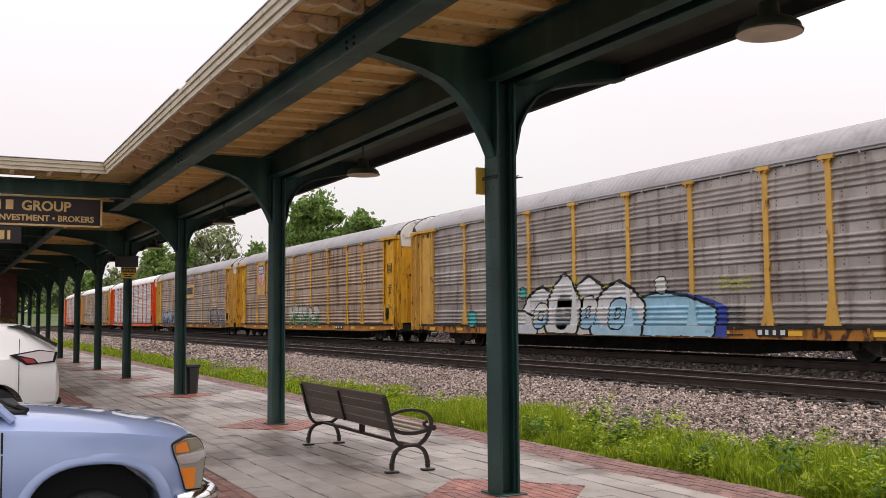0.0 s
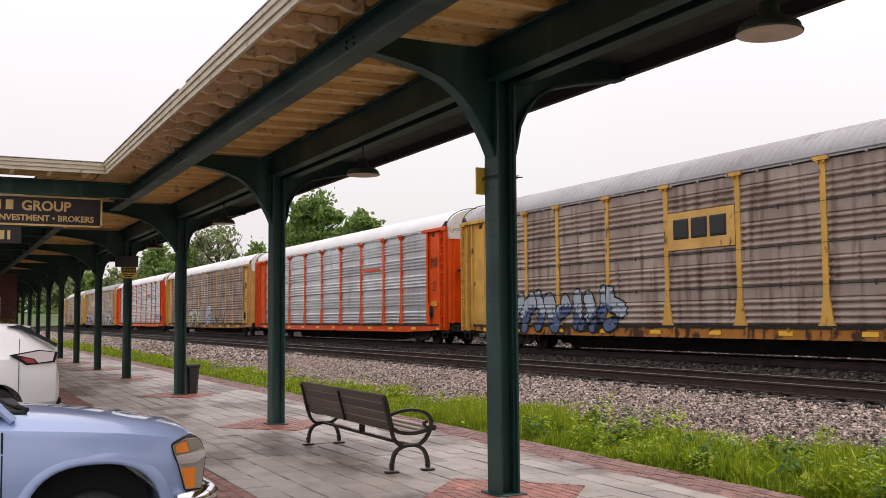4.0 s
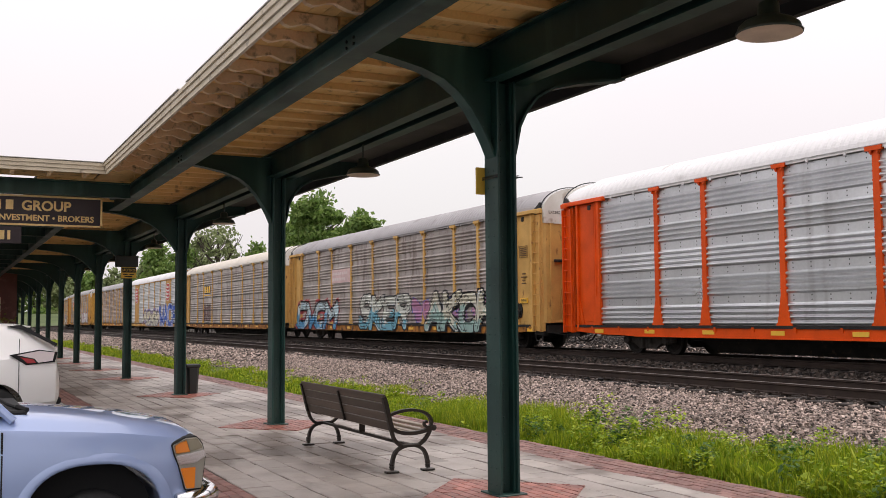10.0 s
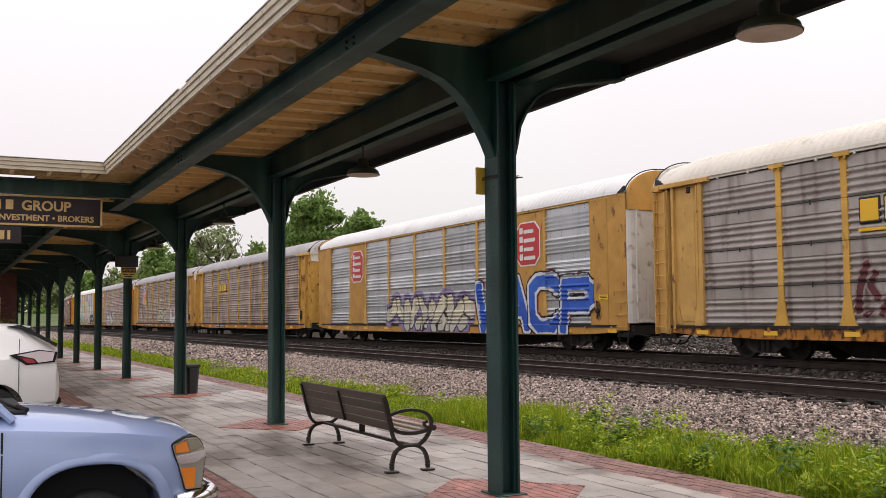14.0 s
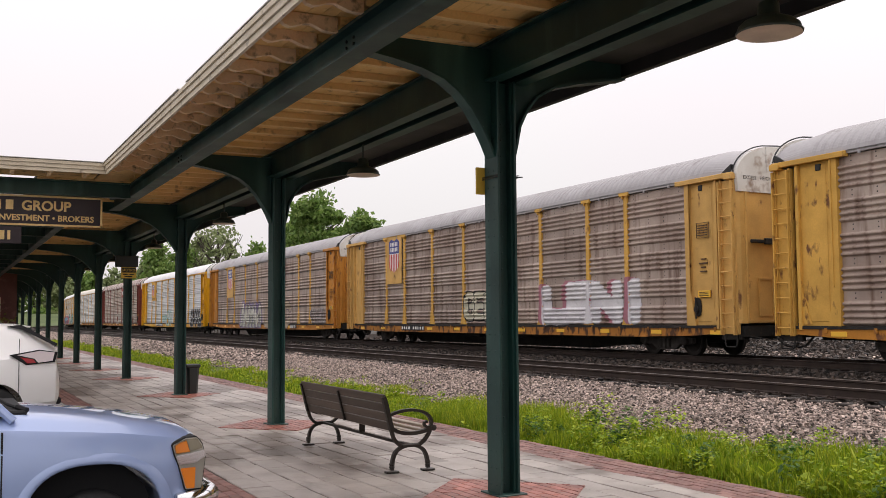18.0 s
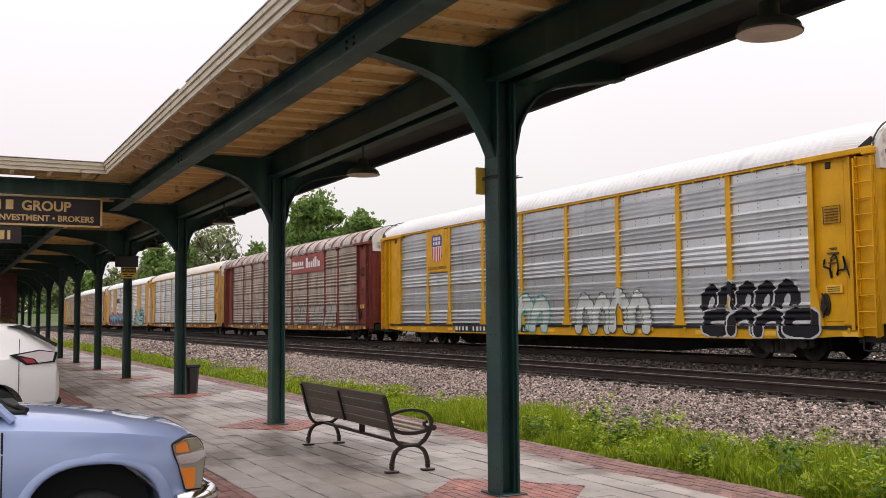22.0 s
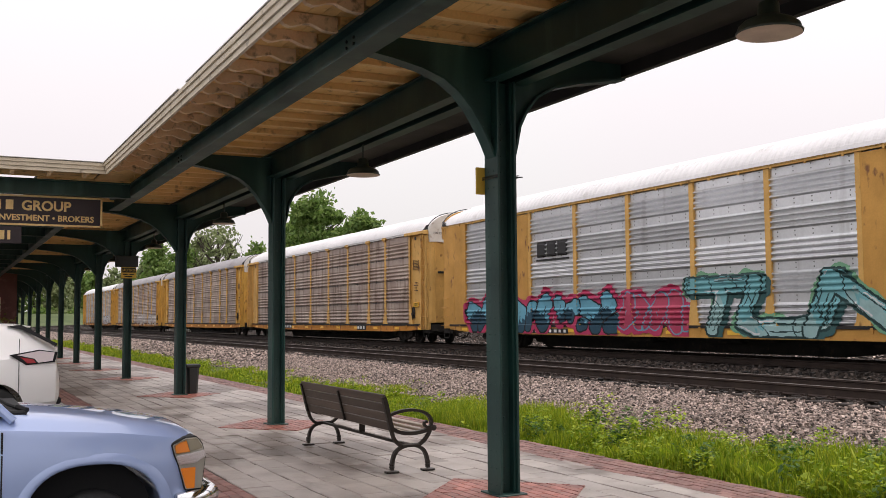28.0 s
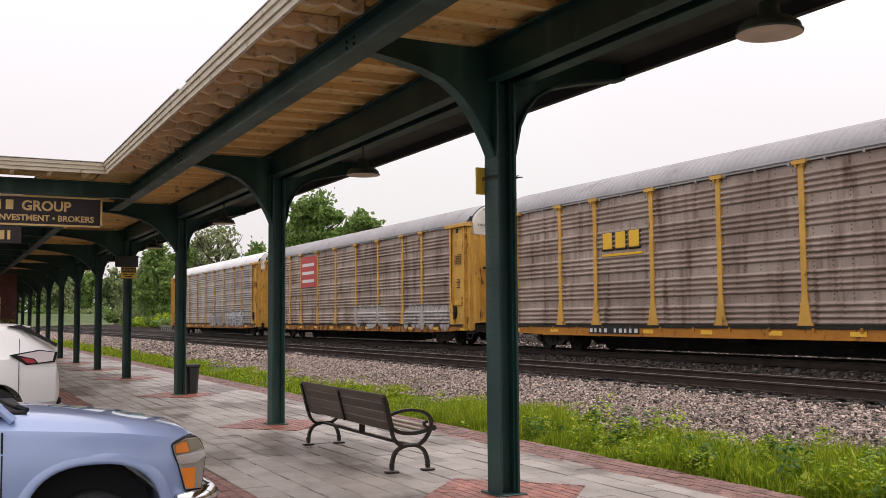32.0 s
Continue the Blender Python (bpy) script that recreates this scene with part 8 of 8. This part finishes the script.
def tree(x, y, z, h, w, seed, n=5000, leaf=0.32, material=M_LEAF, label="leafy green tree beyond the train", low=0.25, limbs=7, twigs=0, hollow=0.5):
    rg = random.Random(seed)
    ob = empty("tree", label, "tree", at=(x, y, z), group="trees beyond the line")
    part("trunk", trunk_bm(h, 0.035 * h, limbs, seed, twigs), M_BARK, ob)
    blobs = [(0, 0, h * (0.5 + low / 2), w * 0.30, (1 - low) * h * 0.5 / (w * 0.30) * 0.8)]
    for k in range(22):
        a, t = rg.uniform(0, 6.28), rg.uniform(low + 0.08, 0.92)
        q = w * 0.5 * (1 - 0.65 * max(0, t - 0.5) / 0.5) * rg.uniform(0.45, 0.85)
        blobs.append((math.cos(a) * q, math.sin(a) * q, h * t, w * rg.uniform(0.08, 0.17), rg.uniform(0.6, 0.95)))
    blobs.append((rg.uniform(-0.05, 0.05) * w, 0, h * 0.93, w * 0.12, 1.0))
    place("crown", crown_mesh("crown", seed, blobs, n, leaf, material, hollow), ob)
    return ob


tree(-117.5, 42, 0.5, 16.9, 10.5, 1, 12000, 0.30, label="tall leafy green tree beyond the train")
tree(-108.5, 44, 0.5, 14.0, 8.0, 2, 7000, 0.28, label="slender leafy green tree beyond the train", low=0.2)
tree(-130.0, 44, 0.5, 15.0, 8.0, 3, 7000, 0.30)
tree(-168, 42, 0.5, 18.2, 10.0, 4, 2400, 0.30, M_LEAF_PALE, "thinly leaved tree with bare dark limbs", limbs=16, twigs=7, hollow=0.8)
tree(-158, 46, 0.5, 14.0, 6.5, 5, 4000, 0.34)
tree(-206, 48, 0.5, 19.0, 9.0, 6, 4500, 0.36, M_LEAF_PALE, "pale green tree beyond the train", limbs=10, twigs=3)
tree(-192, 36.5, 0.2, 16.0, 11.0, 7, 12000, 0.34, label="broad leafy green tree reaching the ground", low=0.04)
tree(-178, 38.5, 0.2, 14.5, 8.0, 8, 7000, 0.34, label="leafy green tree reaching the ground", low=0.04)
# every third tree of the far wood takes the pale leaves as painted haze
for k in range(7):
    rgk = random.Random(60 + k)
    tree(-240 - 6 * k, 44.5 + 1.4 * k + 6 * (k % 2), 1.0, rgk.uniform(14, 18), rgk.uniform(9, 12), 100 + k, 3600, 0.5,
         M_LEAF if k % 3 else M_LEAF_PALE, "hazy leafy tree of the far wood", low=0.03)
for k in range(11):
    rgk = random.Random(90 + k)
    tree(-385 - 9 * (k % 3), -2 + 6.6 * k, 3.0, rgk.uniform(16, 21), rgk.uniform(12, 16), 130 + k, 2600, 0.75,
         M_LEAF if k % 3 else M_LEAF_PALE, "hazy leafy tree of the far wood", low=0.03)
bm = bmesh.new()
prism(bm, [(-300, -0.6), (-335, 1.2), (-360, 4.0), (-420, 5.5), (-470, -0.6)], -60, 48, "y")
tagged(part("far_bank", bm, M_FIELD), "grassy bank below the far wood", "bank", kind="structure")


def shrub(x, y, z, w, h, seed, n, leaf, material, label):
    rg = random.Random(seed)
    ob = empty("shrub", label, "shrub", at=(x, y, z))
    blobs = [(rg.uniform(-0.4, 0.4) * w, rg.uniform(-0.3, 0.3) * w, h * rg.uniform(0.3, 0.7), w * rg.uniform(0.2, 0.32), h / w) for _ in range(7)]
    bm = bmesh.new()
    for k in range(5):
        a = rg.uniform(0, 6.28)
        tube(bm, [(0, 0, -0.05), (math.cos(a) * w * 0.2, math.sin(a) * w * 0.2, h * 0.4), (math.cos(a) * w * 0.35, math.sin(a) * w * 0.35, h * 0.8)], [0.03, 0.02, 0.008], 5)
    part("stems", bm, M_BARK, ob)
    place("leaves", crown_mesh("leaves", seed, blobs, n, leaf, material), ob)
    return ob


for k in range(14):
    rgk = random.Random(300 + k)
    shrub(-130 - 11 * k, 33 + 0.9 * k + rgk.uniform(-2, 2), 0.3, rgk.uniform(4, 7), rgk.uniform(1.6, 3.2), 400 + k, 1400, 0.28, M_LEAF if k % 2 else M_WEED, "low green bush on the far bank")
# every other thicket has its distance haze put into the pale leaf colour
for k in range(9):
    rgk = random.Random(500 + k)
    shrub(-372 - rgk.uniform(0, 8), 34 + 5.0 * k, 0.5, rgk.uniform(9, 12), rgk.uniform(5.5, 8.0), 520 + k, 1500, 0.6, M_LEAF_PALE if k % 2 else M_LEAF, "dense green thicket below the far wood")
M_LEAF_GOLD = leaf_mat("yellow_green_leaves", (0.11, 0.12, 0.02), (0.19, 0.19, 0.04), (0.26, 0.24, 0.06))
shrub(-46.0, 1.3, -0.14, 3.0, 2.9, 77, 2600, 0.09, M_LEAF_GOLD, "yellow-green leafy shrub beside the station wall")

# low fence beyond the tracks
M_FENCE = mat("grey_weathered_post", (0.25, 0.24, 0.22), (0.16, 0.15, 0.14), rough=0.8, scale=5.0)
fence = empty("guard_fence", "low weathered fence of short posts beyond the tracks", "fence", at=(0, 0, 0))
bm = bmesh.new()
box(bm, -0.08, 0.08, -0.08, 0.08, 0.0, 1.0, 0.01)
post_me = bpy.data.meshes.new("fence_post")
bm.to_mesh(post_me)
bm.free()
post_me.materials.append(M_FENCE)
for k in range(24):
    place("fence_post", post_me, fence, at=(-117 - k * 1.5, 29.5, 0.05))
bm = bmesh.new()
box(bm, -153, -116, 29.42, 29.48, 0.75, 0.9)
part("fence_rail", bm, M_FENCE, fence)

# brick station wing at the far end of the canopy
M_WALL = mat("dark_red_brick_wall", (0.14, 0.055, 0.045), (0.10, 0.042, 0.036), rough=0.85, scale=1.0, spots=(0.18, 0.09, 0.075), spot_scale=4.0, grain=18, bump=0.3, rand=0.0)
house = empty("station_building", "dark red brick station wing at the canopy's far end", "building", at=(0, 0, 0))
bm = bmesh.new()
box(bm, -72, -58, -9.0, 3.6, -0.14, 6.2)
part("wall", bm, M_WALL, house)
bm = bmesh.new()
prism(bm, [(-9.6, 6.2), (4.2, 6.2), (-2.7, 9.6)], -72.5, -57.5, "x")
part("roof", bm, mat("slate_roof", (0.08, 0.08, 0.085), rough=0.8, scale=2.0), house)
for y in (-6.2, -3.0, 0.2, 2.2):
    bm = bmesh.new()
    box(bm, -58.0, -57.93, y - 0.6, y + 0.6, 0.9, 3.0)
    win = part("window", bm, M_FASCIA, house)
    bm = bmesh.new()
    for z0, z1 in ((0.98, 1.9), (2.0, 2.92)):
        box(bm, -57.93, -57.92, y - 0.52, y + 0.52, z0, z1)
    part("pane", bm, M_GLASS, win)


# ---------------------------------------------------------------- all that moves
def motions():
    times = [float(k) for k in range(33)]
    for index, car in TRAIN:
        rows = []
        for t in times:
            x, y, h = along(FIRST_CAR_X - CAR_PITCH * index + travelled(t), TRAIN_TRACK_Y)
            rows.append((t, pose(x, y, RAIL_Z, 0, 0, h)))
        walk(car, rows)
    spins = [k / FPS for k in range(int(32 * FPS) + 1)]
    turn = [(t, Matrix.Rotation(travelled(t) / WHEEL_R, 4, "Y")) for t in spins]
    for index, car in TRAIN:
        for truck in car.children:
            if truck.name.startswith("truck"):
                for ws in truck.children:
                    base = Matrix.Translation(ws.location)
                    walk(ws, [(t, base @ m) for t, m in turn])


motions()
